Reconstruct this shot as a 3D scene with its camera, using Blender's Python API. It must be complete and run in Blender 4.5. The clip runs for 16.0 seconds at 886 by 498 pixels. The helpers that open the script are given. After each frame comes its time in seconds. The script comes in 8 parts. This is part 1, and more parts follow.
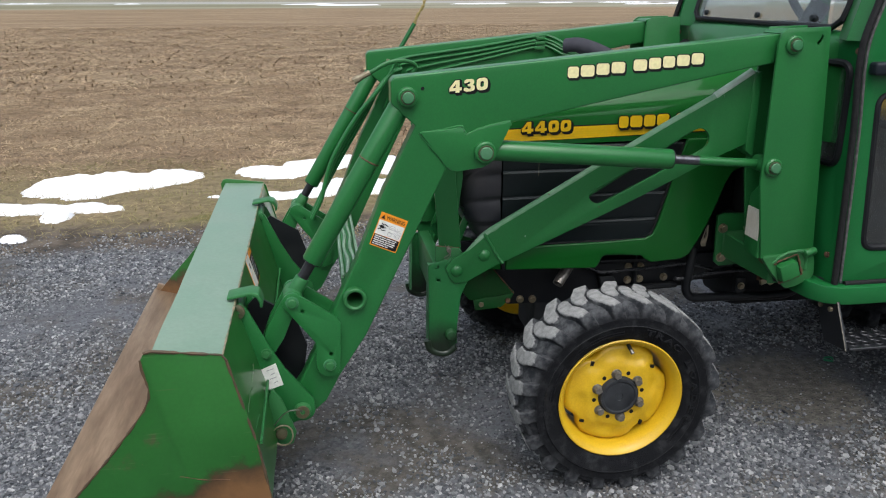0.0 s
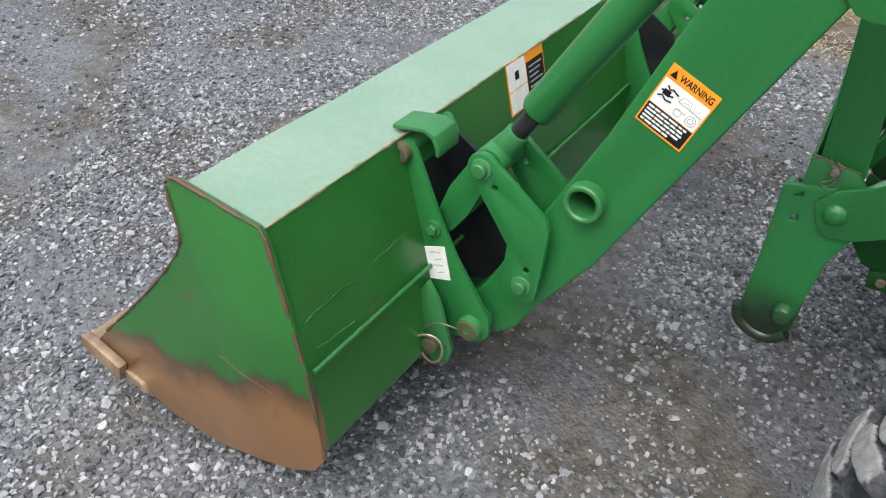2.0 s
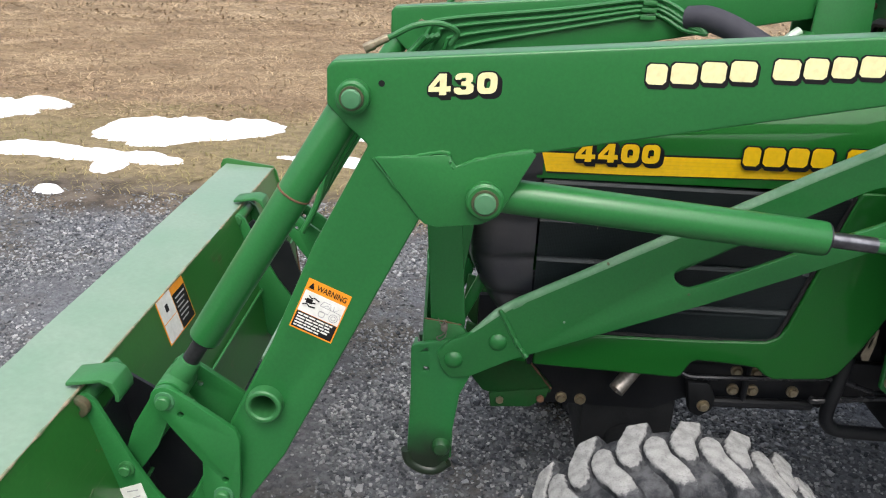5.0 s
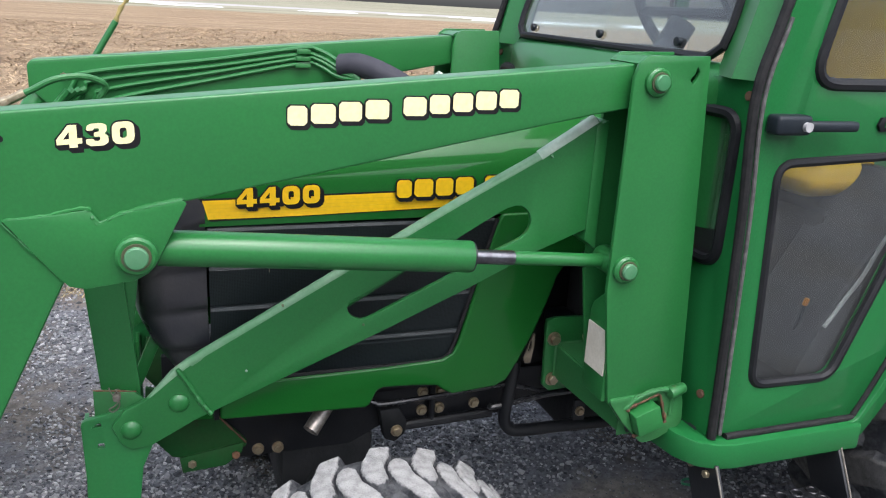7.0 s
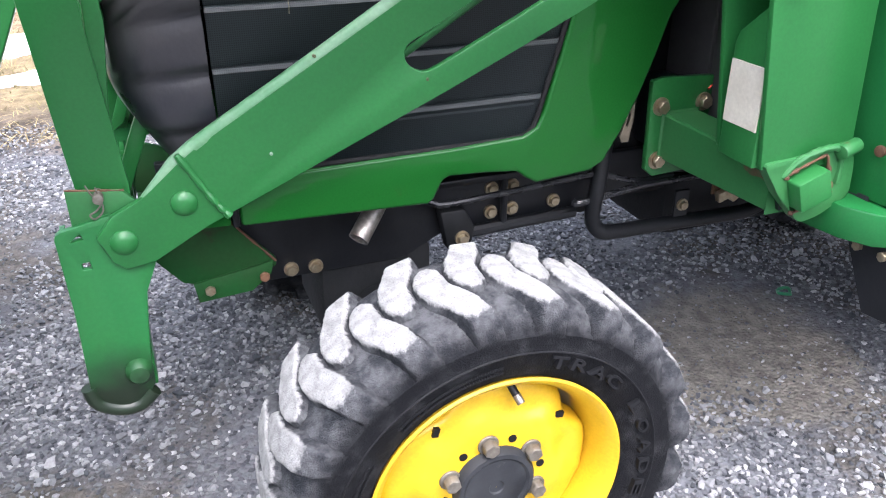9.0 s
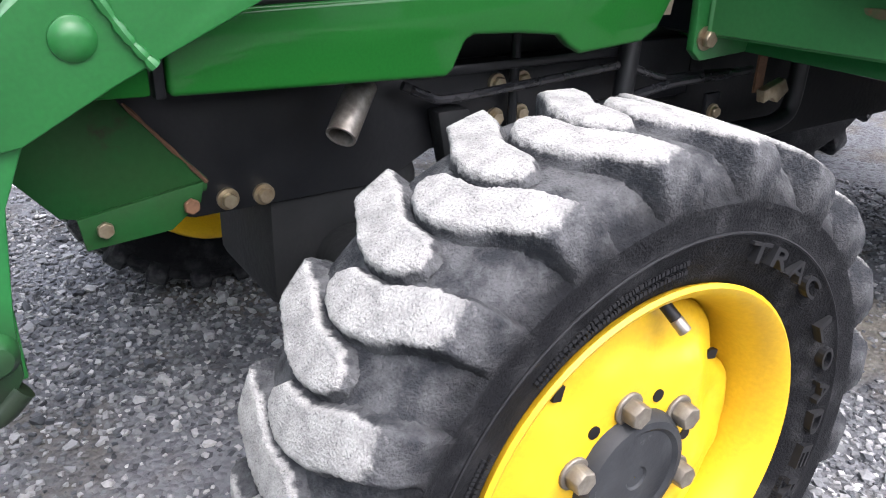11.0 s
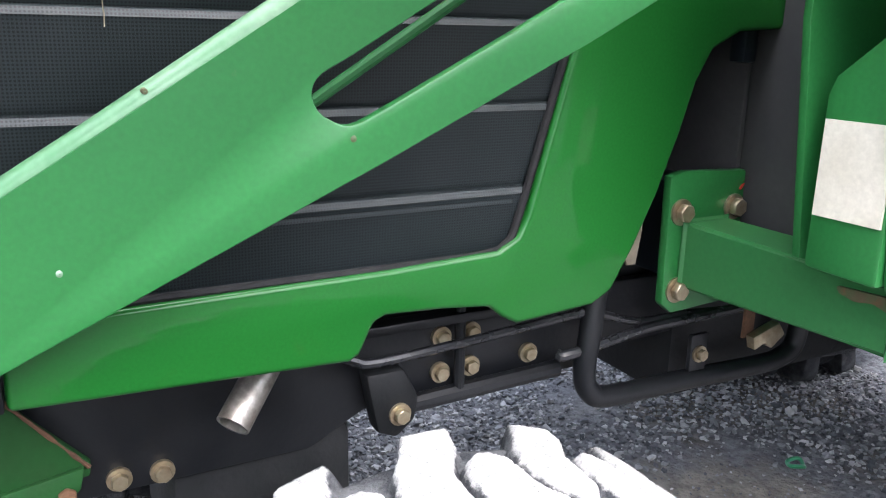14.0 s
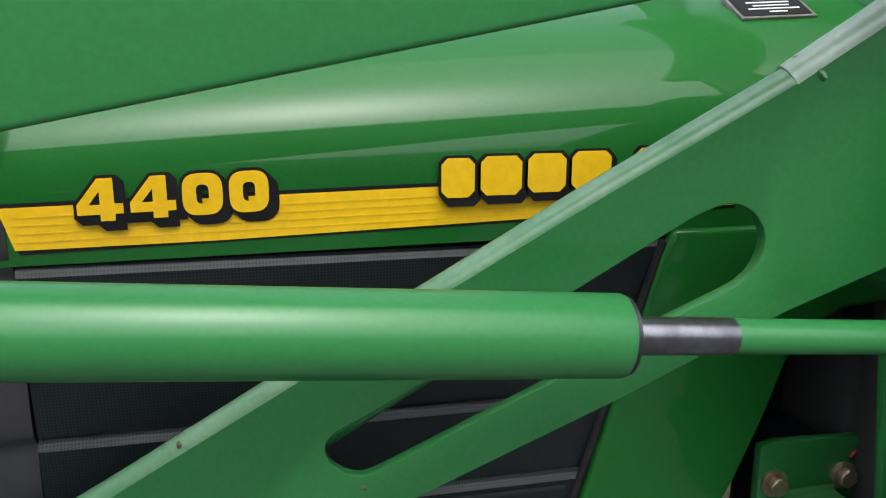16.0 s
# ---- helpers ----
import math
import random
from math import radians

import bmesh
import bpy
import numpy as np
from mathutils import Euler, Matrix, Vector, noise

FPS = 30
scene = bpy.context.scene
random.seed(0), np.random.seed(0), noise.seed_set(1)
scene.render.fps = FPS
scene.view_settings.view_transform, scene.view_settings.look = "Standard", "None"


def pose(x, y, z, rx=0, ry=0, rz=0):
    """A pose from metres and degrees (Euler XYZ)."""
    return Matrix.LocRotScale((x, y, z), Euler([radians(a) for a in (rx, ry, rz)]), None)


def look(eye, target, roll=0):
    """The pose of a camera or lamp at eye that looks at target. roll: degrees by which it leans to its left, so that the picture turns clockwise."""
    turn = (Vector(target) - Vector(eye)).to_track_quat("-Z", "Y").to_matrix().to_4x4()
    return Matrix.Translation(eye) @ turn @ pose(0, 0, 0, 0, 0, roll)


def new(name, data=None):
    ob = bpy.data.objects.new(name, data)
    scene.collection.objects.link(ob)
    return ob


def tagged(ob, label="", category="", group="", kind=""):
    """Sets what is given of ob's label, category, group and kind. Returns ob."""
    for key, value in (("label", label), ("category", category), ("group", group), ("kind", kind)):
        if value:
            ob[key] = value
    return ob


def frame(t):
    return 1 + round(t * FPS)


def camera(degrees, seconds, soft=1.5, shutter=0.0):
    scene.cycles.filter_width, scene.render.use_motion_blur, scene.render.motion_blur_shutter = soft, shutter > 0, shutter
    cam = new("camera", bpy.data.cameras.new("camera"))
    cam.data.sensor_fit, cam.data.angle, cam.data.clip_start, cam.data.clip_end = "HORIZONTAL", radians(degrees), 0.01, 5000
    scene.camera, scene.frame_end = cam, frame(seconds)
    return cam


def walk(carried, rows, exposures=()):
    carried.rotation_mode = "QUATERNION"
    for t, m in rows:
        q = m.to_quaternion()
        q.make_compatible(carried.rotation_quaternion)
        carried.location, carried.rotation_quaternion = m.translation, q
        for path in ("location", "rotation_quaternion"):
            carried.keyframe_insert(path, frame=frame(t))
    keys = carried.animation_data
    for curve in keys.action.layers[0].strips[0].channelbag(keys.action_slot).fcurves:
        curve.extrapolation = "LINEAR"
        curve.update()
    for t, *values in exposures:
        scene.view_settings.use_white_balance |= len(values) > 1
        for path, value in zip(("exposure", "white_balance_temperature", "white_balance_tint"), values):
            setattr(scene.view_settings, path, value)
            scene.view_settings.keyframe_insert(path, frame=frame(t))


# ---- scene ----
import functools
cam = camera(58.4, 16.0, soft=1.1)
EXPOSURES = [(0.0, -0.72, 6250, 8), (1.0, -0.32, 6330, 8), (2.0, -0.07, 6400, 8), (3.5, 0.19, 6480, 9), (5.0, -0.20, 6550, 10), (7.5, 0.28, 6050, 15), (8.0, 0.80, 5950, 17), (8.5, 0.94, 6020, 17), (11.0, 0.90, 6330, 15), (11.5, 0.77, 6480, 14), (12.5, 0.42, 6700, 13), (13.5, 0.90, 6480, 8), (14.0, 1.48, 6250, 14), (14.5, 1.78, 6020, 20), (15.0, 1.24, 6150, 21), (15.5, 0.30, 6280, 13), (16.0, -0.02, 6380, 10)]
PATH = [
    (0, (-0.826, -1.975, 1.425), (-0.526, -0.097, 0.806), -0.1),
    (0.5, (-0.722, -1.685, 1.381), (-0.73, 0.176, 0.647), 0.0),
    (1, (-0.656, -1.358, 1.323), (-0.812, 0.415, 0.413), 2.2),
    (1.5, (-0.574, -1.114, 1.301), (-1.051, 0.526, 0.259), -0.0),
    (2, (-0.411, -0.885, 1.264), (-1.221, 0.498, 0.068), 3.4),
    (2.5, (-0.329, -0.755, 1.257), (-1.188, 0.508, -0.035), 3.1),
    (3, (-0.308, -0.697, 1.27), (-1.176, 0.544, -0.037), 1.8),
    (3.5, (-0.291, -0.734, 1.283), (-1.209, 0.569, 0.075), -0.0),
    (4, (-0.317, -0.849, 1.324), (-1.017, 0.705, 0.277), 3.1),
    (4.5, (-0.389, -1.002, 1.352), (-0.798, 0.717, 0.416), 3.6),
    (5, (-0.411, -1.087, 1.399), (-0.458, 0.769, 0.656), 2.8),
    (5.2, (-0.401, -1.093, 1.413), (-0.331, 0.787, 0.734), 2.9),
    (7.3, (-0.339, -1.11, 1.376), (0.347, 0.674, 0.789), 2.9),
    (7.5, (-0.342, -1.093, 1.353), (0.349, 0.671, 0.71), 2.9),
    (8, (-0.348, -1.017, 1.297), (0.309, 0.708, 0.528), 1.2),
    (8.5, (-0.356, -0.895, 1.193), (0.273, 0.793, 0.325), 0.4),
    (8.7, (-0.351, -0.841, 1.15), (0.26, 0.832, 0.241), -0.0),
    (10.8, (-0.423, -0.362, 0.774), (0.579, 1.145, -0.077), 1.4),
    (11, (-0.433, -0.363, 0.754), (0.577, 1.148, -0.08), 1.6),
    (11.5, (-0.445, -0.418, 0.715), (0.588, 1.088, -0.1), 2.9),
    (12, (-0.479, -0.519, 0.733), (0.571, 0.975, -0.083), 2.5),
    (12.5, (-0.455, -0.601, 0.789), (0.558, 0.916, -0.031), 1.5),
    (13, (-0.394, -0.574, 0.869), (0.474, 1.057, 0.102), -0.4),
    (13.5, (-0.303, -0.416, 0.868), (0.578, 1.225, 0.139), 0.3),
    (14, (-0.22, -0.319, 0.88), (0.7, 1.376, 0.35), 1.2),
    (14.5, (-0.134, -0.296, 0.907), (0.704, 1.47, 0.482), 1.4),
    (15, (-0.08, -0.309, 0.994), (0.545, 1.545, 0.581), 0.4),
    (15.5, (-0.047, -0.311, 1.097), (0.503, 1.563, 0.669), 1.0),
    (16, (-0.053, -0.326, 1.154), (0.372, 1.564, 0.656), 0.4),
]
walk(cam, [(t, look(eye, target, roll)) for t, eye, target, roll in PATH], EXPOSURES)

# ---- light ----
world = bpy.data.worlds.new("overcast_sky")
scene.world = world
world.use_nodes = True
wn, wl = world.node_tree.nodes, world.node_tree.links
sky = wn.new("ShaderNodeTexSky")
sky.sky_type = "NISHITA"
sky.sun_disc = False
sky.sun_elevation, sky.sun_rotation = radians(60), radians(180)
sky.air_density, sky.dust_density, sky.ozone_density = 1.0, 4.0, 1.0
pale = wn.new("ShaderNodeHueSaturation")
pale.inputs["Saturation"].default_value = 0.45
wl.new(sky.outputs[0], pale.inputs["Color"])
# an overcast sky is about three times as bright overhead as at the horizon
heading = wn.new("ShaderNodeSeparateXYZ")
wl.new(wn.new("ShaderNodeTexCoord").outputs["Generated"], heading.inputs[0])
lift = wn.new("ShaderNodeMapRange")
lift.inputs["From Min"].default_value, lift.inputs["From Max"].default_value = 0.0, 1.0
lift.inputs["To Min"].default_value, lift.inputs["To Max"].default_value = 1.6, 3.3
wl.new(heading.outputs["Z"], lift.inputs["Value"])
veil = wn.new("ShaderNodeMix")
veil.data_type, veil.blend_type = "RGBA", "MULTIPLY"
veil.inputs["Factor"].default_value = 1.0
wl.new(pale.outputs[0], veil.inputs["A"])
wl.new(lift.outputs["Result"], veil.inputs["B"])
wl.new(veil.outputs["Result"], wn["Background"].inputs["Color"])
wn["Background"].inputs["Strength"].default_value = 0.15
sun = new("sun", bpy.data.lights.new("sun", "SUN"))
sun.data.energy, sun.data.angle, sun.data.color = 1.4, radians(90), (1.0, 0.97, 0.93)
sun.matrix_world = look((0.0, -2.25, 3.9), (0, 0, 0))


# ---- materials ----
def material(name, c1, c2=None, rough=0.5, metal=0.0, scale=8.0, fine=120.0, bump=0.15, bump_scale=None,
             coat=0.0, coat_rough=0.12, bump_depth=0.002, dirt=None, dirt_amount=0.0, dirt_scale=14.0, spec=0.5, rough_vary=0.12, island=False, randomness=0.0):
    """A paint, rubber, metal or earth with broad stains, fine grain and relief."""
    m = bpy.data.materials.new(name)
    m.use_nodes = True
    n, l = m.node_tree.nodes, m.node_tree.links
    b = n["Principled BSDF"]
    co = n.new("ShaderNodeTexCoord").outputs["Object"]

    def noise_tex(s, detail=5.0, roughness=0.55):
        t = n.new("ShaderNodeTexNoise")
        t.inputs["Scale"].default_value, t.inputs["Detail"].default_value, t.inputs["Roughness"].default_value = s, detail, roughness
        l.new(co, t.inputs["Vector"])
        return t.outputs["Fac"]

    def ramp(src, lo, hi):
        r = n.new("ShaderNodeMapRange")
        r.inputs["From Min"].default_value, r.inputs["From Max"].default_value = lo, hi
        l.new(src, r.inputs["Value"])
        return r.outputs["Result"]

    def mix(fac, a, bb):
        x = n.new("ShaderNodeMix")
        x.data_type = "RGBA"
        if isinstance(fac, float):
            x.inputs["Factor"].default_value = fac
        else:
            l.new(fac, x.inputs["Factor"])
        for sock, v in ((x.inputs["A"], a), (x.inputs["B"], bb)):
            if isinstance(v, tuple):
                sock.default_value = (*v, 1)
            else:
                l.new(v, sock)
        return x.outputs["Result"]

    c2 = c2 or tuple(v * 0.8 for v in c1)
    broad, grain = noise_tex(scale), noise_tex(fine, 4.0)
    col = mix(ramp(broad, 0.35, 0.65), c1, c2)
    col = mix(ramp(grain, 0.3, 0.75), col, mix(0.35, col, tuple(v * 0.6 for v in c2)))
    if randomness:
        src = n.new("ShaderNodeNewGeometry").outputs["Random Per Island"] if island else n.new("ShaderNodeObjectInfo").outputs["Random"]
        hs = n.new("ShaderNodeHueSaturation")
        l.new(col, hs.inputs["Color"])
        r = n.new("ShaderNodeMapRange")
        r.inputs["To Min"].default_value, r.inputs["To Max"].default_value = 1 - randomness, 1 + randomness
        l.new(src, r.inputs["Value"])
        l.new(r.outputs["Result"], hs.inputs["Value"])
        col = hs.outputs["Color"]
    if dirt:
        spots = ramp(noise_tex(dirt_scale, 8.0, 0.7), 0.72 - dirt_amount * 0.3, 0.80 - dirt_amount * 0.2)
        col = mix(spots, col, dirt)
    l.new(col, b.inputs["Base Color"])
    b.inputs["Metallic"].default_value = metal
    b.inputs["Specular IOR Level"].default_value = spec
    b.inputs["Coat Weight"].default_value = coat
    b.inputs["Coat Roughness"].default_value = coat_rough
    rr = n.new("ShaderNodeMapRange")
    rr.inputs["To Min"].default_value, rr.inputs["To Max"].default_value = max(0.03, rough - rough_vary), min(1, rough + rough_vary)
    l.new(broad, rr.inputs["Value"])
    l.new(rr.outputs["Result"], b.inputs["Roughness"])
    if bump:
        bp = n.new("ShaderNodeBump")
        bp.inputs["Strength"].default_value, bp.inputs["Distance"].default_value = bump, bump_depth
        l.new(noise_tex(bump_scale or fine, 6.0), bp.inputs["Height"])
        l.new(bp.outputs["Normal"], b.inputs["Normal"])
    return m


GREEN = (0.021, 0.148, 0.036)
green = material("green_paint", GREEN, (0.018, 0.138, 0.034), 0.36, scale=5, fine=220, bump=0.03, coat=0.2, coat_rough=0.14, spec=0.36,
                 dirt=(0.05, 0.12, 0.04), dirt_amount=0.05, dirt_scale=30)
green_gloss = material("glossy_hood_green", (0.010, 0.106, 0.016), (0.009, 0.100, 0.015), 0.5, scale=3, fine=300, bump=0.0, spec=0.08, coat=0.50, coat_rough=0.012, rough_vary=0.04)
door_green = material("cab_panel_green", (0.012, 0.128, 0.032), (0.011, 0.120, 0.030), 0.5, scale=3, fine=300, bump=0.0, spec=0.1, coat=0.6, coat_rough=0.03, rough_vary=0.04)
green_worn = material("worn_green_paint", (0.023, 0.140, 0.040), (0.033, 0.150, 0.045), 0.42, spec=0.4, scale=6, fine=160, bump=0.08,
                      dirt=(0.11, 0.06, 0.03), dirt_amount=0.16, dirt_scale=22)
green_dusty = material("dusty_green_paint", (0.035, 0.175, 0.065), (0.075, 0.20, 0.10), 0.45, scale=10, fine=160, bump=0.1,
                       dirt=(0.12, 0.10, 0.07), dirt_amount=0.12, dirt_scale=18)
green_chipped = material("chipped_edge_paint", (0.05, 0.10, 0.035), (0.12, 0.085, 0.045), 0.6, scale=30, fine=160, bump=0.2,
                         dirt=(0.17, 0.07, 0.03), dirt_amount=0.5, dirt_scale=26)
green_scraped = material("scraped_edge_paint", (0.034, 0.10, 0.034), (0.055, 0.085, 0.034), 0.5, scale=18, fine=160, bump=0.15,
                         dirt=(0.12, 0.06, 0.03), dirt_amount=0.42, dirt_scale=22)
line_paint = material("pale_green_paint", (0.24, 0.32, 0.24), (0.13, 0.24, 0.14), 0.36, scale=24, fine=160, bump=0.06, coat=0.3,
                      dirt=(0.06, 0.12, 0.05), dirt_amount=0.2, dirt_scale=30)
# gusset green darkened by the shade under the brace, plus grime spots
shaded_grimy_green = material("shaded_grimy_chassis_green", (0.010, 0.080, 0.018), (0.020, 0.068, 0.020), 0.6, spec=0.2, scale=9, fine=120, bump=0.2,
                       dirt=(0.030, 0.026, 0.016), dirt_amount=0.45, dirt_scale=12)
# brace edge greens, lightened to carry the sky's reflection in their colour
lip_sheen_paint = material("lip_sheen_green", (0.46, 0.56, 0.46), (0.30, 0.42, 0.31), 0.36, scale=24, fine=160, bump=0.06, coat=0.3)
roll_sheen_paint = material("edge_sheen_green", (0.17, 0.30, 0.18), (0.075, 0.225, 0.095), 0.34, scale=14, fine=160, bump=0.05, coat=0.3)
yellow = material("yellow_paint", (0.66, 0.42, 0.014), (0.61, 0.375, 0.013), 0.36, scale=9, fine=200, bump=0.05, coat=0.08,
                  dirt=(0.30, 0.14, 0.02), dirt_amount=0.06, dirt_scale=35)
decal_yellow = material("decal_yellow", (0.85, 0.55, 0.008), (0.82, 0.50, 0.008), 0.3, scale=4, bump=0.0)
decal_amber = material("decal_stripe_shade", (0.78, 0.49, 0.012), (0.75, 0.46, 0.012), 0.3, scale=4, bump=0.0)
decal_cream = material("decal_cream", (0.86, 0.78, 0.42), (0.80, 0.72, 0.38), 0.4, scale=60, bump=0.0)
decal_black = material("decal_black", (0.008, 0.008, 0.009), (0.012, 0.012, 0.013), 0.5, spec=0.2, scale=20, bump=0.0)
decal_white = material("decal_white", (0.78, 0.78, 0.74), (0.68, 0.68, 0.63), 0.45, scale=40, bump=0.02)
decal_orange = material("decal_orange", (0.82, 0.30, 0.015), (0.78, 0.27, 0.015), 0.4, scale=40, bump=0.0)
seal_lip = material("greyed_rubber_lip", (0.10, 0.098, 0.095), (0.05, 0.05, 0.05), 0.7, scale=60, bump=0.2)
decal_grey = material("decal_grey", (0.40, 0.40, 0.40), (0.3, 0.3, 0.3), 0.5, scale=40, bump=0.0)
rubber = material("black_rubber", (0.0055, 0.006, 0.0075), (0.011, 0.0115, 0.013), 0.52, spec=0.28, scale=12, fine=90, bump=0.25,
                  dirt=(0.05, 0.05, 0.052), dirt_amount=0.14, dirt_scale=16)
rubber_mid = material("scuffed_shoulder_rubber", (0.014, 0.0155, 0.018), (0.040, 0.043, 0.047), 0.58, scale=16, fine=110, bump=0.3, spec=0.2,
                      dirt=(0.10, 0.10, 0.10), dirt_amount=0.22, dirt_scale=26)
strap = material("dull_beige_strap", (0.30, 0.255, 0.19), (0.20, 0.165, 0.12), 0.7, scale=40, bump=0.1)
satin_black = material("satin_black_rod", (0.016, 0.017, 0.020), (0.028, 0.029, 0.032), 0.28, spec=0.6, scale=20, fine=150, bump=0.05)
label_paper = material("weathered_label", (0.62, 0.58, 0.49), (0.52, 0.48, 0.39), 0.6, scale=18, fine=200, bump=0.05)


def tread_material(name, scale, centre=(0.0, 0.0), pale=1.0):
    """Black rubber, grey with dust in the grooves and scoured to a rough pale grey where it meets the ground; pale
    below 1 paints the scoured tops as shaded.
    """
    m = material(name, (0.360 * pale, 0.357 * pale, 0.347 * pale), (0.235 * pale, 0.234 * pale, 0.230 * pale), 0.95, scale=60, fine=500, bump=1.0, bump_scale=420, bump_depth=0.003, spec=0.15,
                 dirt=(0.085 * pale, 0.085 * pale, 0.084 * pale), dirt_amount=0.55, dirt_scale=300)
    n, l = m.node_tree.nodes, m.node_tree.links
    b = n["Principled BSDF"]
    worn = b.inputs["Base Color"].links[0].from_socket
    co = n.new("ShaderNodeTexCoord").outputs["Object"]

    def vector(op, a, c):
        t = n.new("ShaderNodeVectorMath")
        t.operation = op
        l.new(a, t.inputs[0])
        t.inputs[1].default_value = c
        return t

    def cloud(size, detail, rough):
        t = n.new("ShaderNodeTexNoise")
        t.inputs["Scale"].default_value, t.inputs["Detail"].default_value, t.inputs["Roughness"].default_value = size / scale, detail, rough
        l.new(co, t.inputs["Vector"])
        return t.outputs["Fac"]

    def ramp(value, lo, hi):
        t = n.new("ShaderNodeMapRange")
        t.interpolation_type = "SMOOTHSTEP"
        t.inputs["From Min"].default_value, t.inputs["From Max"].default_value = lo, hi
        l.new(value, t.inputs["Value"])
        return t.outputs["Result"]

    def blend(f, a, c):
        t = n.new("ShaderNodeMix")
        t.data_type = "RGBA"
        l.new(f, t.inputs["Factor"])
        for socket, v in ((t.inputs["A"], a), (t.inputs["B"], c)):
            if isinstance(v, tuple):
                socket.default_value = v
            else:
                l.new(v, socket)
        return t.outputs["Result"]

    from_hub = vector("MULTIPLY", vector("SUBTRACT", co, (centre[0], 0.0, centre[1])).outputs[0], (1.0 / scale, 0.0, 1.0 / scale))
    reach = vector("LENGTH", from_hub.outputs[0], (0, 0, 0)).outputs["Value"]

    def frayed(size, by):
        t = n.new("ShaderNodeMath")
        t.operation = "MULTIPLY_ADD"
        l.new(cloud(size, 6, 0.7), t.inputs[0])
        t.inputs[1].default_value = by
        l.new(reach, t.inputs[2])
        return t.outputs[0]

    wall = blend(ramp(cloud(26, 7, 0.65), 0.45, 0.75), (0.0065, 0.007, 0.0085, 1), (0.030, 0.031, 0.033, 1))
    groove = blend(ramp(cloud(34, 7, 0.65), 0.36, 0.66), (0.024, 0.026, 0.030, 1), (0.088, 0.090, 0.094, 1))
    low = blend(ramp(frayed(40, 0.030), 0.271, 0.300), wall, groove)
    l.new(blend(ramp(frayed(110, 0.012), 0.3065, 0.3115), low, worn), b.inputs["Base Color"])
    return m


plastic = material("black_plastic", (0.006, 0.010, 0.014), (0.012, 0.017, 0.022), 0.42, spec=0.3, scale=7, fine=150, bump=0.1,
                   dirt=(0.07, 0.062, 0.055), dirt_amount=0.08, dirt_scale=9)
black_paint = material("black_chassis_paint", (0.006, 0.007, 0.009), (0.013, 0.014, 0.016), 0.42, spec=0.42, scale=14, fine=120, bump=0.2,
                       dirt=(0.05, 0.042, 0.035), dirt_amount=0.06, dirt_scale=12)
iron = material("dark_cast_iron", (0.006, 0.007, 0.008), (0.013, 0.014, 0.015), 0.55, spec=0.3, scale=16, fine=90, bump=0.5,
                dirt=(0.025, 0.02, 0.016), dirt_amount=0.06, dirt_scale=14)
chrome = material("polished_cylinder_rod", (0.22, 0.22, 0.235), (0.12, 0.118, 0.13), 0.32, metal=1.0, scale=30, bump=0.02)
dark_rod = material("oily_cylinder_rod", (0.05, 0.05, 0.055), (0.03, 0.03, 0.032), 0.35, metal=0.6, scale=30, bump=0.05)
zinc = material("zinc_plated_steel", (0.46, 0.40, 0.28), (0.33, 0.26, 0.17), 0.42, metal=0.8, scale=60, fine=200, bump=0.15)
steel = material("bare_steel", (0.36, 0.35, 0.33), (0.22, 0.19, 0.16), 0.45, metal=0.85, scale=40, fine=200, bump=0.15)
pipe_steel = material("stained_exhaust_steel", (0.34, 0.32, 0.29), (0.16, 0.14, 0.12), 0.38, metal=0.7, scale=40, fine=160, bump=0.2)
rusty = material("rusty_steel", (0.15, 0.075, 0.038), (0.075, 0.036, 0.020), 0.8, scale=25, fine=200, bump=0.4)
bolt_steel = material("dull_bolt_steel", (0.20, 0.185, 0.155), (0.12, 0.105, 0.085), 0.5, metal=0.4, scale=50, fine=200, bump=0.2)
scuffed = material("scuffed_nose_plastic", (0.018, 0.020, 0.026), (0.046, 0.044, 0.046), 0.32, spec=0.5, scale=9, fine=150, bump=0.15,
                   dirt=(0.11, 0.085, 0.06), dirt_amount=0.27, dirt_scale=8)
firewall_mat = material("dusty_firewall", (0.045, 0.045, 0.047), (0.07, 0.068, 0.066), 0.8, spec=0.2, scale=6, fine=120, bump=0.1)
pin_steel = material("dirty_painted_pin", (0.10, 0.078, 0.045), (0.045, 0.065, 0.03), 0.55, spec=0.35, scale=40, fine=200, bump=0.3,
                     dirt=(0.09, 0.05, 0.03), dirt_amount=0.15, dirt_scale=45)
interior = material("dark_cab_lining", (0.013, 0.015, 0.018), (0.024, 0.026, 0.030), 0.7, scale=10, fine=90, bump=0.2)
seat_yellow = material("yellow_vinyl", (0.70, 0.42, 0.015), (0.62, 0.36, 0.015), 0.5, scale=10, fine=120, bump=0.1)
straw = material("frayed_straw_cord", (0.40, 0.30, 0.11), (0.25, 0.20, 0.07), 0.8, scale=60, fine=300, bump=0.5)
canvas = material("black_hose_sleeve", (0.02, 0.02, 0.03), (0.035, 0.034, 0.045), 0.75, scale=30, fine=400, bump=0.4)
seal = material("weathered_rubber_seal", (0.008, 0.008, 0.009), (0.02, 0.02, 0.02), 0.7, spec=0.2, scale=70, fine=200, bump=0.3)


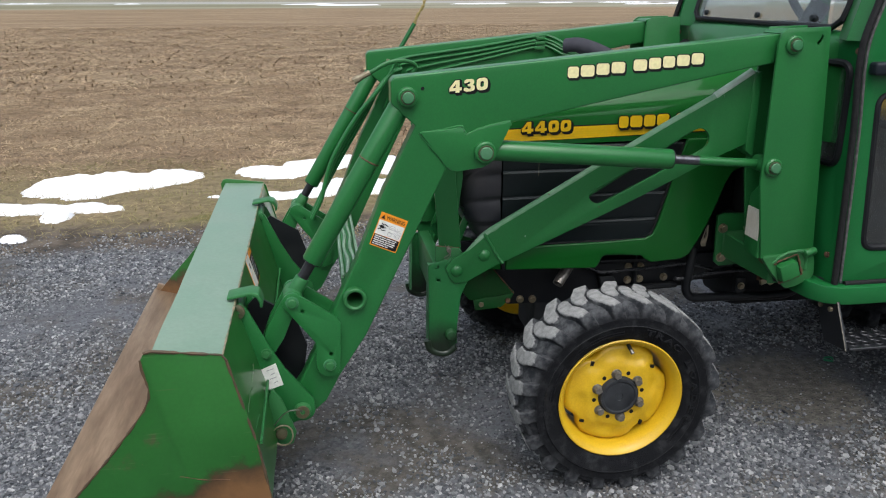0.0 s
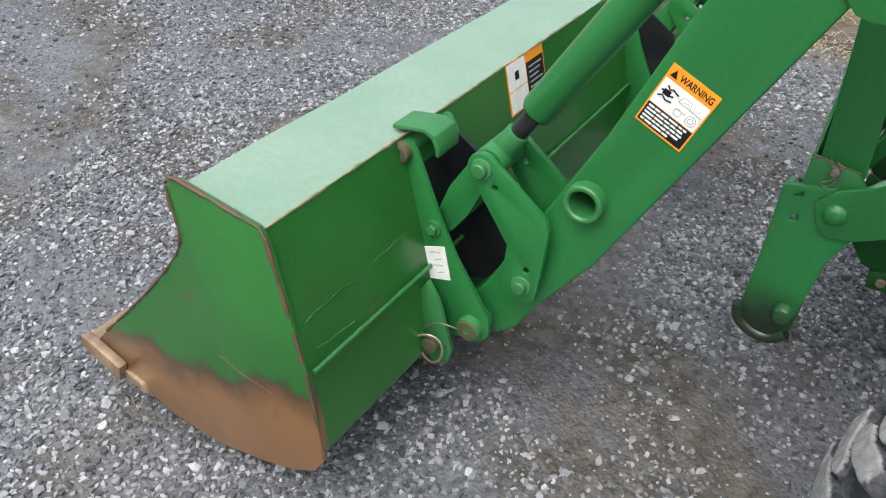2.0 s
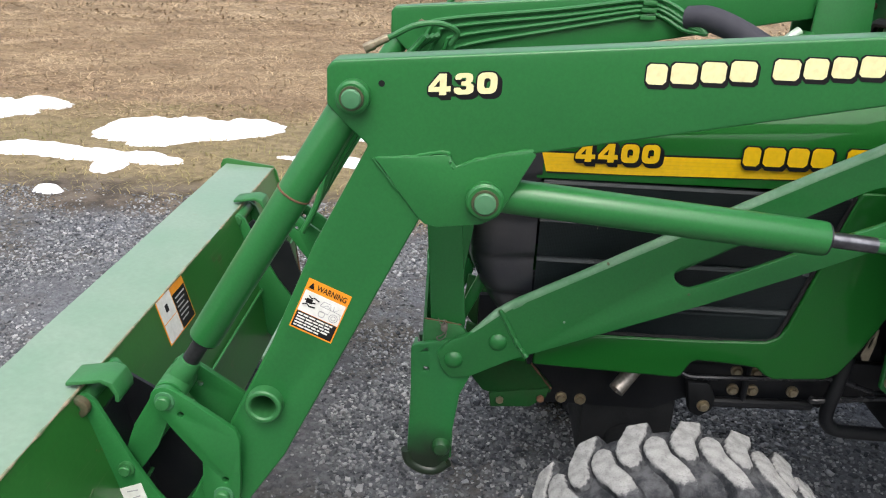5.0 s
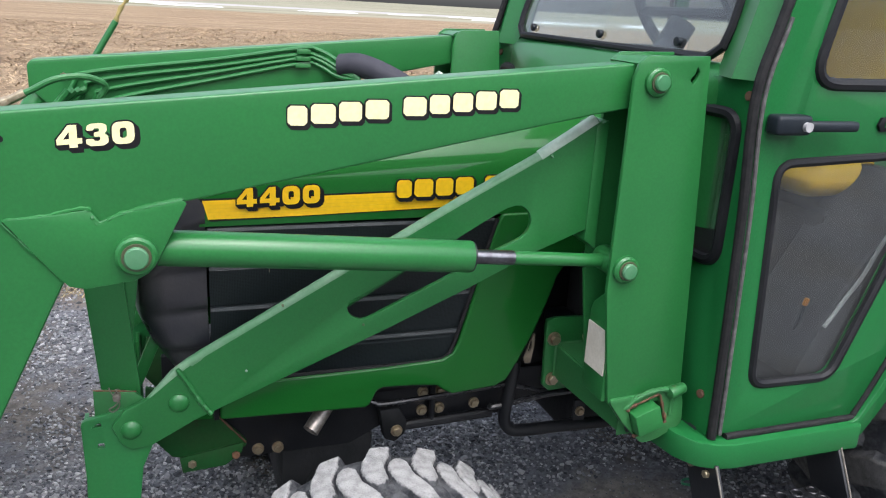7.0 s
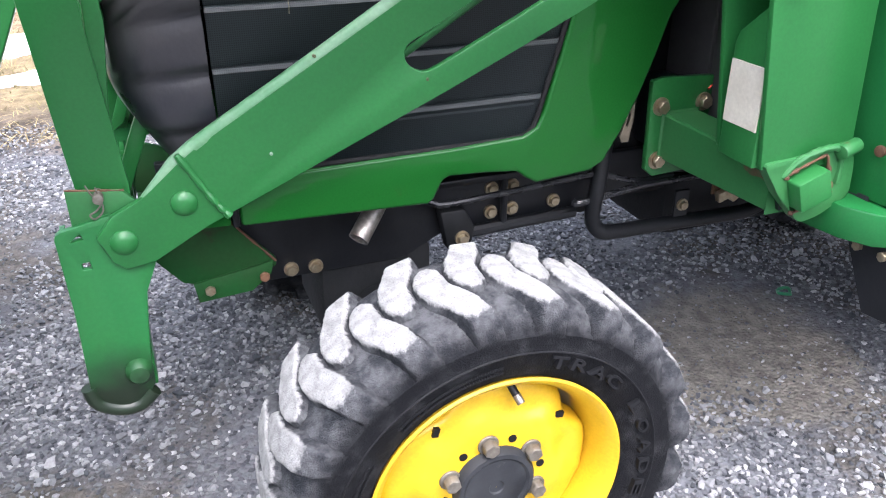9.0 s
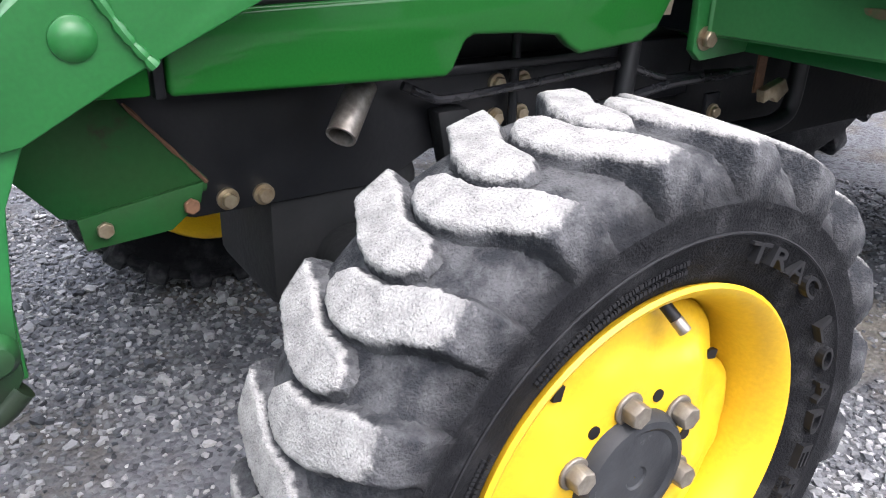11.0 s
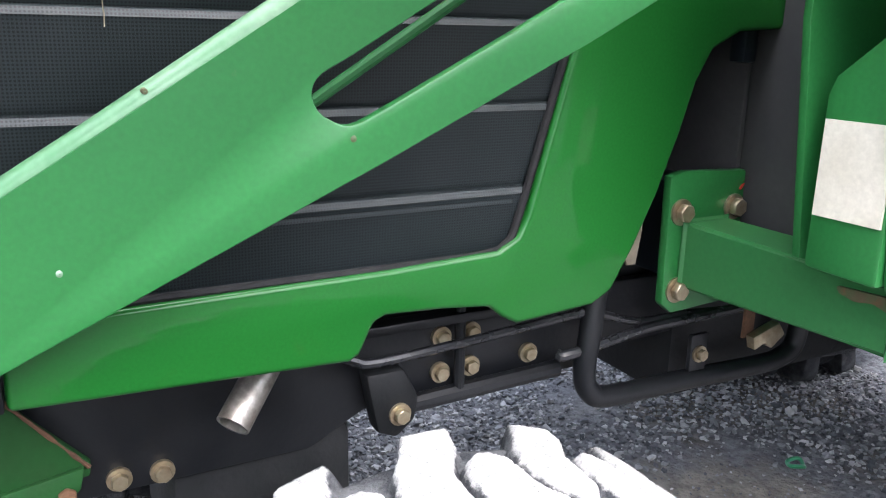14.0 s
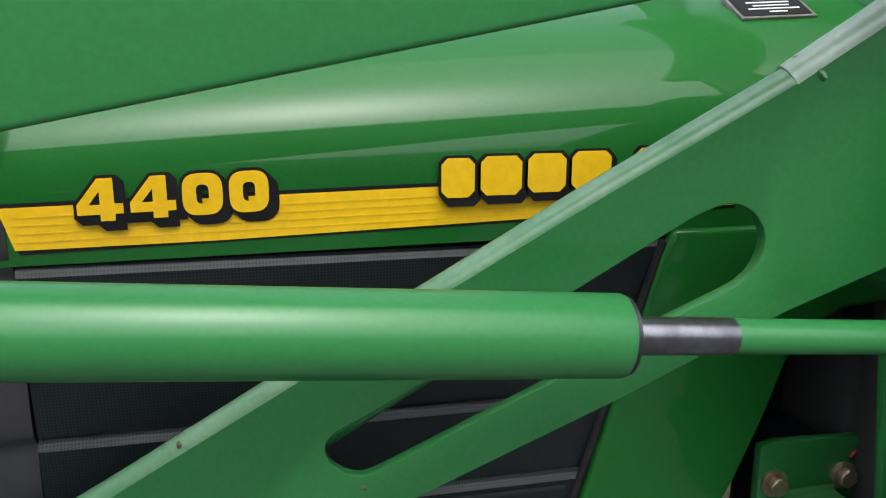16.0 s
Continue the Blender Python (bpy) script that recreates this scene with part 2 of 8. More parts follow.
def glass_material():
    m = bpy.data.materials.new("window_glass")
    m.use_nodes = True
    b = m.node_tree.nodes["Principled BSDF"]
    b.inputs["Base Color"].default_value = (0.72, 0.78, 0.77, 1)
    b.inputs["Transmission Weight"].default_value = 1.0
    b.inputs["Roughness"].default_value = 0.02
    b.inputs["IOR"].default_value = 1.52
    # a thin milky film puts the pane's pale reflections into its colour
    n, l = m.node_tree.nodes, m.node_tree.links
    film = n.new("ShaderNodeBsdfDiffuse")
    film.inputs["Color"].default_value = (0.62, 0.63, 0.62, 1)
    smear = n.new("ShaderNodeTexNoise")
    smear.inputs["Scale"].default_value, smear.inputs["Detail"].default_value = 6, 7
    l.new(n.new("ShaderNodeTexCoord").outputs["Object"], smear.inputs["Vector"])
    amount = n.new("ShaderNodeMapRange")
    amount.inputs["To Min"].default_value, amount.inputs["To Max"].default_value = 0.0, 0.03
    l.new(smear.outputs["Fac"], amount.inputs["Value"])
    both_ways = n.new("ShaderNodeMixShader")
    l.new(amount.outputs["Result"], both_ways.inputs[0])
    l.new(b.outputs[0], both_ways.inputs[1])
    l.new(film.outputs[0], both_ways.inputs[2])
    l.new(both_ways.outputs[0], n["Material Output"].inputs["Surface"])
    return m


glass = glass_material()


def bucket_material():
    """Worn green paint that gives way to brown rust near the cutting edge, with scratches."""
    m = material("scuffed_bucket_paint", (0.015, 0.100, 0.015), (0.024, 0.138, 0.024), 0.36, scale=4, fine=110, bump=0.06, spec=0.45, coat=0.25,
                 dirt=(0.060, 0.072, 0.028), dirt_amount=0.34, dirt_scale=9)
    n, l = m.node_tree.nodes, m.node_tree.links
    b = n["Principled BSDF"]
    old = b.inputs["Base Color"].links[0].from_socket
    co = n.new("ShaderNodeTexCoord").outputs["Object"]
    sep = n.new("ShaderNodeSeparateXYZ")
    l.new(co, sep.inputs[0])
    nz = n.new("ShaderNodeTexNoise")
    nz.inputs["Scale"].default_value, nz.inputs["Detail"].default_value, nz.inputs["Roughness"].default_value = 7, 10, 0.66
    l.new(co, nz.inputs["Vector"])
    ma = n.new("ShaderNodeMath")
    ma.operation = "MULTIPLY_ADD"
    ma.inputs[1].default_value, ma.inputs[2].default_value = -0.26, 0.13
    l.new(nz.outputs["Fac"], ma.inputs[0])
    ad = n.new("ShaderNodeMath")
    ad.operation = "ADD"
    l.new(ma.outputs[0], ad.inputs[0])
    l.new(sep.outputs["Z"], ad.inputs[1])
    # the worn edge climbs a little towards the back of the side plate
    sl = n.new("ShaderNodeMath")
    sl.operation = "MULTIPLY_ADD"
    sl.inputs[1].default_value = -0.27
    l.new(sep.outputs["X"], sl.inputs[0])
    l.new(ad.outputs[0], sl.inputs[2])
    r = n.new("ShaderNodeMapRange")
    r.inputs["From Min"].default_value, r.inputs["From Max"].default_value = 0.638, 0.606
    l.new(sl.outputs[0], r.inputs["Value"])
    rc = n.new("ShaderNodeMix")
    rc.data_type = "RGBA"
    rc.inputs["A"].default_value, rc.inputs["B"].default_value = (0.215, 0.108, 0.042, 1), (0.034, 0.023, 0.014, 1)
    deep = n.new("ShaderNodeMapRange")
    deep.inputs["From Min"].default_value, deep.inputs["From Max"].default_value, deep.inputs["To Min"].default_value = 0.520, 0.628, 0.12
    l.new(sl.outputs[0], deep.inputs["Value"])
    l.new(deep.outputs["Result"], rc.inputs["Factor"])
    x = n.new("ShaderNodeMix")
    x.data_type = "RGBA"
    off = n.new("ShaderNodeMath")
    off.operation = "SUBTRACT"
    off.inputs[1].default_value = 0.62
    l.new(sep.outputs["Y"], off.inputs[0])
    far = n.new("ShaderNodeMath")
    far.operation = "ABSOLUTE"
    l.new(off.outputs[0], far.inputs[0])
    plate = n.new("ShaderNodeMapRange")
    plate.inputs["From Min"].default_value, plate.inputs["From Max"].default_value = 0.860, 0.868
    l.new(far.outputs[0], plate.inputs["Value"])
    only = n.new("ShaderNodeMath")
    only.operation = "MULTIPLY"
    l.new(plate.outputs["Result"], only.inputs[0])
    l.new(r.outputs["Result"], only.inputs[1])
    l.new(only.outputs[0], x.inputs["Factor"])
    l.new(old, x.inputs["A"])
    l.new(rc.outputs["Result"], x.inputs["B"])
    # scratches in three directions, each only here and there, and small rusty chips
    paint = x.outputs["Result"]
    for k, (turned_by, ink, most) in enumerate((((0.6, 0.9, 0.4), (0.12, 0.17, 0.08, 1), 0.22), ((1.5, 0.2, 0.9), (0.10, 0.085, 0.035, 1), 0.30), ((2.3, 1.2, 0.1), (0.13, 0.19, 0.09, 1), 0.25))):
        turn = n.new("ShaderNodeMapping")
        turn.inputs["Rotation"].default_value = turned_by
        turn.inputs["Scale"].default_value = (9, 3.0, 210)
        l.new(co, turn.inputs["Vector"])
        lines = n.new("ShaderNodeTexNoise")
        lines.inputs["Scale"].default_value, lines.inputs["Detail"].default_value = 1.0, 2
        l.new(turn.outputs[0], lines.inputs["Vector"])
        where = n.new("ShaderNodeTexNoise")
        where.inputs["Scale"].default_value, where.inputs["Detail"].default_value = 5 + 2 * k, 3
        l.new(co, where.inputs["Vector"])
        both_ = n.new("ShaderNodeMath")
        both_.operation = "MULTIPLY"
        l.new(lines.outputs["Fac"], both_.inputs[0])
        l.new(where.outputs["Fac"], both_.inputs[1])
        cut = n.new("ShaderNodeMapRange")
        cut.inputs["From Min"].default_value, cut.inputs["From Max"].default_value, cut.inputs["To Max"].default_value = 0.40, 0.46, most
        l.new(both_.outputs[0], cut.inputs["Value"])
        scuffed = n.new("ShaderNodeMix")
        scuffed.data_type = "RGBA"
        scuffed.inputs["B"].default_value = ink
        l.new(cut.outputs["Result"], scuffed.inputs["Factor"])
        l.new(paint, scuffed.inputs["A"])
        paint = scuffed.outputs["Result"]
    spots = n.new("ShaderNodeTexNoise")
    spots.inputs["Scale"].default_value, spots.inputs["Detail"].default_value, spots.inputs["Roughness"].default_value = 38, 4, 0.6
    l.new(co, spots.inputs["Vector"])
    chip = n.new("ShaderNodeMapRange")
    chip.inputs["From Min"].default_value, chip.inputs["From Max"].default_value, chip.inputs["To Max"].default_value = 0.70, 0.735, 0.8
    l.new(spots.outputs["Fac"], chip.inputs["Value"])
    scuffed = n.new("ShaderNodeMix")
    scuffed.data_type = "RGBA"
    scuffed.inputs["B"].default_value = (0.16, 0.085, 0.038, 1)
    l.new(chip.outputs["Result"], scuffed.inputs["Factor"])
    l.new(paint, scuffed.inputs["A"])
    l.new(scuffed.outputs["Result"], b.inputs["Base Color"])
    return m


bucket_paint = bucket_material()
# bucket green with the top flange's pale sky sheen put into the colour
sheen_paint = material("sky_sheen_bucket_paint", (0.145, 0.245, 0.165), (0.195, 0.280, 0.205), 0.42, scale=6, fine=90, bump=0.05, spec=0.5, coat=0.3,
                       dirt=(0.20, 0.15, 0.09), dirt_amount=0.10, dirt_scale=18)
bucket_inside = material("rust_scoured_steel", (0.50, 0.40, 0.30), (0.33, 0.235, 0.155), 0.55, metal=0.15, scale=14, fine=140, bump=0.25,
                         dirt=(0.42, 0.36, 0.27), dirt_amount=0.34, dirt_scale=9)
edge_steel = material("worn_cutting_edge", (0.33, 0.235, 0.15), (0.17, 0.110, 0.066), 0.5, metal=0.3, scale=20, fine=140, bump=0.3)


edge_grime = material("grimy_rusted_edge", (0.060, 0.042, 0.024), (0.105, 0.060, 0.032), 0.7, scale=22, fine=160, bump=0.3,
                      dirt=(0.03, 0.07, 0.02), dirt_amount=0.4, dirt_scale=30)
edge_chips = material("chipped_flange_edge", (0.34, 0.25, 0.17), (0.10, 0.15, 0.07), 0.6, scale=34, fine=160, bump=0.2,
                      dirt=(0.16, 0.09, 0.05), dirt_amount=0.4, dirt_scale=60)


def drawn_out(m, stretch):
    """Draws a material's stains out along one direction, as scraping does."""
    n, l = m.node_tree.nodes, m.node_tree.links
    mapping = n.new("ShaderNodeMapping")
    mapping.inputs["Scale"].default_value = stretch
    for node in [x for x in n if x.bl_idname == "ShaderNodeTexNoise"]:
        l.new(mapping.outputs[0], node.inputs["Vector"])
    l.new(n.new("ShaderNodeTexCoord").outputs["Object"], mapping.inputs["Vector"])


drawn_out(bucket_inside, (1.0, 0.07, 1.0))
drawn_out(edge_steel, (1.0, 0.12, 1.0))


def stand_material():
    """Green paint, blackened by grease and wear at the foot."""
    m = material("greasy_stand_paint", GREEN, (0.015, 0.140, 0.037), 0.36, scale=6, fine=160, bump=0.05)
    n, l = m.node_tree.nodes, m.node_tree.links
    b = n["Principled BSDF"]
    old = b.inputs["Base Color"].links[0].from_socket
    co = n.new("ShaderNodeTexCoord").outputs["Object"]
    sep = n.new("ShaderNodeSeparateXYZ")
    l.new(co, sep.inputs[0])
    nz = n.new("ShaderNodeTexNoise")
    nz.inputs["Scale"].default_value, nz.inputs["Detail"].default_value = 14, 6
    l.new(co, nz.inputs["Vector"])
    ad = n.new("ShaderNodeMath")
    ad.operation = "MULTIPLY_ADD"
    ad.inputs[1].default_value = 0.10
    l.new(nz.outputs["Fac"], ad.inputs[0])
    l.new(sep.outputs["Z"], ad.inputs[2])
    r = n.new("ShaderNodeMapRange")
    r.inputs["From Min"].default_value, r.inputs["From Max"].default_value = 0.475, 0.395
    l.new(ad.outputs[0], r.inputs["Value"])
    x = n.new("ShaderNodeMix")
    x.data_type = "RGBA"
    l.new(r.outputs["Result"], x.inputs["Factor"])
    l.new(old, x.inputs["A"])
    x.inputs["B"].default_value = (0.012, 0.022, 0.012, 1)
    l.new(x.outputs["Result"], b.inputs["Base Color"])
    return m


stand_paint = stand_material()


# ---- mesh tools ----
CENTRE = 0.62  # the tractor's middle plane


def thing(name, x, y, label, category, group=""):
    ob = new(name)
    ob.location = (x, y, 0)
    ob.empty_display_size = 0.1
    return tagged(ob, label, category, group)


def mesh_from(bm, name, mats, smooth=35):
    bmesh.ops.recalc_face_normals(bm, faces=bm.faces)
    me = bpy.data.meshes.new(name)
    bm.to_mesh(me)
    bm.free()
    for m in (mats if isinstance(mats, (list, tuple)) else [mats]):
        me.materials.append(m)
    me.shade_flat()
    if smooth:
        me.shade_smooth()
        me.set_sharp_from_angle(angle=radians(smooth))
    return me


def under(ob, parent):
    ob.parent = parent
    top = parent
    while top.parent:
        top = top.parent
    if parent is top and top.type == "EMPTY":
        ob.matrix_parent_inverse = Matrix.Translation(top.location).inverted()
    return ob


def part(name, bm, mats, parent, label="", smooth=35):
    ob = under(new(name, mesh_from(bm, name, mats, smooth)), parent)
    return tagged(ob, label) if label else ob


def flip(bm):
    """Mirrors a bmesh to the tractor's other side."""
    for v in bm.verts:
        v.co.y = 2 * CENTRE - v.co.y
    bmesh.ops.reverse_faces(bm, faces=bm.faces)
    return bm


def bevel(bm, width, segments=2, angle=35):
    edges = [e for e in bm.edges if len(e.link_faces) == 2 and e.calc_face_angle(0) > radians(angle)]
    if edges:
        bmesh.ops.bevel(bm, geom=edges, offset=width, offset_type="OFFSET", segments=segments, profile=0.5, affect="EDGES", clamp_overlap=True)
    return bm


def slab(outline, y0, y1, holes=(), bev=0.0, segments=2, bm=None):
    """A plate: an outline in the XZ plane, with holes, from y0 to y1."""
    b = bmesh.new()
    edges = []
    for loop in (outline, *holes):
        vs = [b.verts.new((x, y0, z)) for x, z in loop]
        edges += [b.edges.new((vs[i], vs[(i + 1) % len(vs)])) for i in range(len(vs))]
    bmesh.ops.triangle_fill(b, use_beauty=True, use_dissolve=False, edges=edges)
    res = bmesh.ops.extrude_face_region(b, geom=b.faces[:])
    for v in (g for g in res["geom"] if isinstance(g, bmesh.types.BMVert)):
        v.co.y = y1
    bmesh.ops.recalc_face_normals(b, faces=b.faces)
    bmesh.ops.dissolve_limit(b, angle_limit=radians(1), verts=b.verts, edges=b.edges)
    if bev:
        bevel(b, bev, segments)
    return join(bm, b)


def fillet(outline, r, n=4):
    """Rounds the corners of an outline."""
    out = []
    m = len(outline)
    for i in range(m):
        a, b, c = Vector(outline[i - 1]), Vector(outline[i]), Vector(outline[(i + 1) % m])
        u, w = a - b, c - b
        p, q = b + u.normalized() * min(r, u.length * 0.45), b + w.normalized() * min(r, w.length * 0.45)
        for k in range(n + 1):
            t = k / n
            v = p * (1 - t) ** 2 + b * 2 * t * (1 - t) + q * t * t
            out.append((v.x, v.y))
    return out


def join(bm, other):
    if bm is None:
        return other
    me = bpy.data.meshes.new("tmp")
    other.to_mesh(me)
    other.free()
    bm.from_mesh(me)
    bpy.data.meshes.remove(me)
    return bm


def box(lo, hi, bev=0.0, bm=None, segments=2):
    b = bmesh.new()
    bmesh.ops.create_cube(b, size=1)
    for v in b.verts:
        v.co = Vector([lo[i] + (hi[i] - lo[i]) * (v.co[i] + 0.5) for i in range(3)])
    if bev:
        bevel(b, bev, segments)
    return join(bm, b)


def rod(p, q, r, seg=20, r2=None, bev=0.0, bm=None):
    """A round bar from p to q."""
    p, q = Vector(p), Vector(q)
    b = bmesh.new()
    bmesh.ops.create_cone(b, cap_ends=True, segments=seg, radius1=r, radius2=r if r2 is None else r2, depth=(q - p).length)
    if bev:
        bevel(b, bev, 2, 50)
    turn = (q - p).to_track_quat("Z", "Y").to_matrix().to_4x4()
    bmesh.ops.transform(b, matrix=Matrix.Translation((p + q) / 2) @ turn, verts=b.verts)
    return join(bm, b)


def smooth_line(points, steps=6):
    """A rounded way through the points."""
    pts = [Vector(p) for p in points]
    ext = [2 * pts[0] - pts[1]] + pts + [2 * pts[-1] - pts[-2]]
    out = []
    for i in range(1, len(ext) - 2):
        a, b, c, d = ext[i - 1:i + 3]
        for k in range(steps):
            t = k / steps
            out.append(0.5 * (2 * b + (c - a) * t + (2 * a - 5 * b + 4 * c - d) * t * t + (3 * b - a - 3 * c + d) * t ** 3))
    return out + [pts[-1]]


def sweep(points, r, seg=10, bm=None, wobble=0.0, seed=1, closed=False):
    """A tube along points; wobble makes it a weld bead."""
    b = bmesh.new()
    rnd = random.Random(seed)
    pts = [Vector(p) for p in points]
    n = len(pts)
    rings = []
    side = None
    for i, p in enumerate(pts):
        d = (pts[(i + 1) % n] - pts[i - 1]) if closed else (pts[min(i + 1, n - 1)] - pts[max(i - 1, 0)])
        d.normalize()
        if side is None:
            side = d.orthogonal().normalized()
        side = (side - d * side.dot(d)).normalized()
        up = d.cross(side)
        rr = r * (1 + rnd.uniform(-wobble, wobble))
        rings.append([b.verts.new(p + (side * math.cos(a) + up * math.sin(a)) * rr) for a in [2 * math.pi * k / seg for k in range(seg)]])
    for i in range(n if closed else n - 1):
        r0, r1 = rings[i], rings[(i + 1) % n]
        for k in range(seg):
            b.faces.new((r0[k], r0[(k + 1) % seg], r1[(k + 1) % seg], r1[k]))
    if not closed:
        b.faces.new(rings[0][::-1])
        b.faces.new(rings[-1])
    return join(bm, b)


def lathe(profile, centre, seg=64, wave=None, bm=None, close=False):
    """Turns a profile of (y, radius) round an axle that lies along Y."""
    b = bmesh.new()
    cx, cy, cz = centre
    rings = []
    for y, r in profile:
        ring = []
        for k in range(seg):
            a = 2 * math.pi * k / seg
            yy, rr = (y, r) if wave is None else wave(y, r, a)
            ring.append(b.verts.new((cx + rr * math.cos(a), cy + yy, cz + rr * math.sin(a))))
        rings.append(ring)
    m = len(rings)
    for i in range(m if close else m - 1):
        r0, r1 = rings[i], rings[(i + 1) % m]
        for k in range(seg):
            b.faces.new((r0[k], r0[(k + 1) % seg], r1[(k + 1) % seg], r1[k]))
    return join(bm, b)


def disc_points(cx, cz, r, n=20, a0=0.0, a1=360.0):
    full = abs(a1 - a0) >= 360
    k = n if full else n - 1
    return [(cx + r * math.cos(radians(a0 + (a1 - a0) * i / k)), cz + r * math.sin(radians(a0 + (a1 - a0) * i / k))) for i in range(n)]


def hexbolt(x, y, z, r=0.013, h=0.010, washer=True, turn=0.0, bm=None):
    """A hex head on a washer, looking to the side of the tractor that the camera passes."""
    b = rod((x, y + 0.004, z), (x, y - 0.003, z), r * 1.35, 20, bm=bm) if washer else bm
    c = bmesh.new()
    bmesh.ops.create_cone(c, cap_ends=True, segments=6, radius1=r, radius2=r, depth=h)
    bevel(c, r * 0.12, 1, 50)
    bmesh.ops.transform(c, matrix=Matrix.Translation((x, y - 0.003 - h / 2, z)) @ Matrix.Rotation(radians(90), 4, "X") @ Matrix.Rotation(turn, 4, "Z"), verts=c.verts)
    return join(b, c)


def letters(body, size, depth, bold=0.0, spacing=1.0):
    """Letters as a mesh that stands in the XZ plane and reads along +X."""
    cu = bpy.data.curves.new("letters", "FONT")
    cu.body, cu.size, cu.extrude, cu.offset, cu.space_character = body, size, depth, bold, spacing
    cu.resolution_u = 4
    ob = bpy.data.objects.new("letters", cu)
    scene.collection.objects.link(ob)
    bpy.context.view_layer.update()
    me = bpy.data.meshes.new_from_object(ob.evaluated_get(bpy.context.evaluated_depsgraph_get()))
    bpy.data.objects.remove(ob)
    bpy.data.curves.remove(cu)
    b = bmesh.new()
    b.from_mesh(me)
    bpy.data.meshes.remove(me)
    bmesh.ops.transform(b, matrix=Matrix.Rotation(radians(90), 4, "X"), verts=b.verts)
    return b


def hull(points):
    """The convex outline round some points."""
    pts = sorted(set(points))

    def half(seq):
        out = []
        for p in seq:
            while len(out) > 1 and (out[-1][0] - out[-2][0]) * (p[1] - out[-2][1]) - (out[-1][1] - out[-2][1]) * (p[0] - out[-2][0]) <= 0:
                out.pop()
            out.append(p)
        return out[:-1]
    return half(pts) + half(pts[::-1])


def fit_box(bm, x0, x1, z0, z1, y, tilt=0.0):
    """Scales letters into a box of the plan, on the plane y, and tilts them along a rising edge."""
    xs, zs = [v.co.x for v in bm.verts], [v.co.z for v in bm.verts]
    ax, az = min(xs), min(zs)
    sx, sz = (x1 - x0) / (max(xs) - ax), (z1 - z0) / (max(zs) - az)
    for v in bm.verts:
        x = x0 + (v.co.x - ax) * sx
        v.co = Vector((x, y + v.co.y, z0 + (v.co.z - az) * sz + tilt * (x - x0)))
    return bm


def loft(sections, cap=True):
    """A skin over rows of points."""
    b = bmesh.new()
    rows = [[b.verts.new(p) for p in s] for s in sections]
    for r0, r1 in zip(rows, rows[1:]):
        for k in range(len(r0) - 1):
            b.faces.new((r0[k], r0[k + 1], r1[k + 1], r1[k]))
    if cap:
        b.faces.new(rows[0])
        b.faces.new(rows[-1][::-1])
    return b


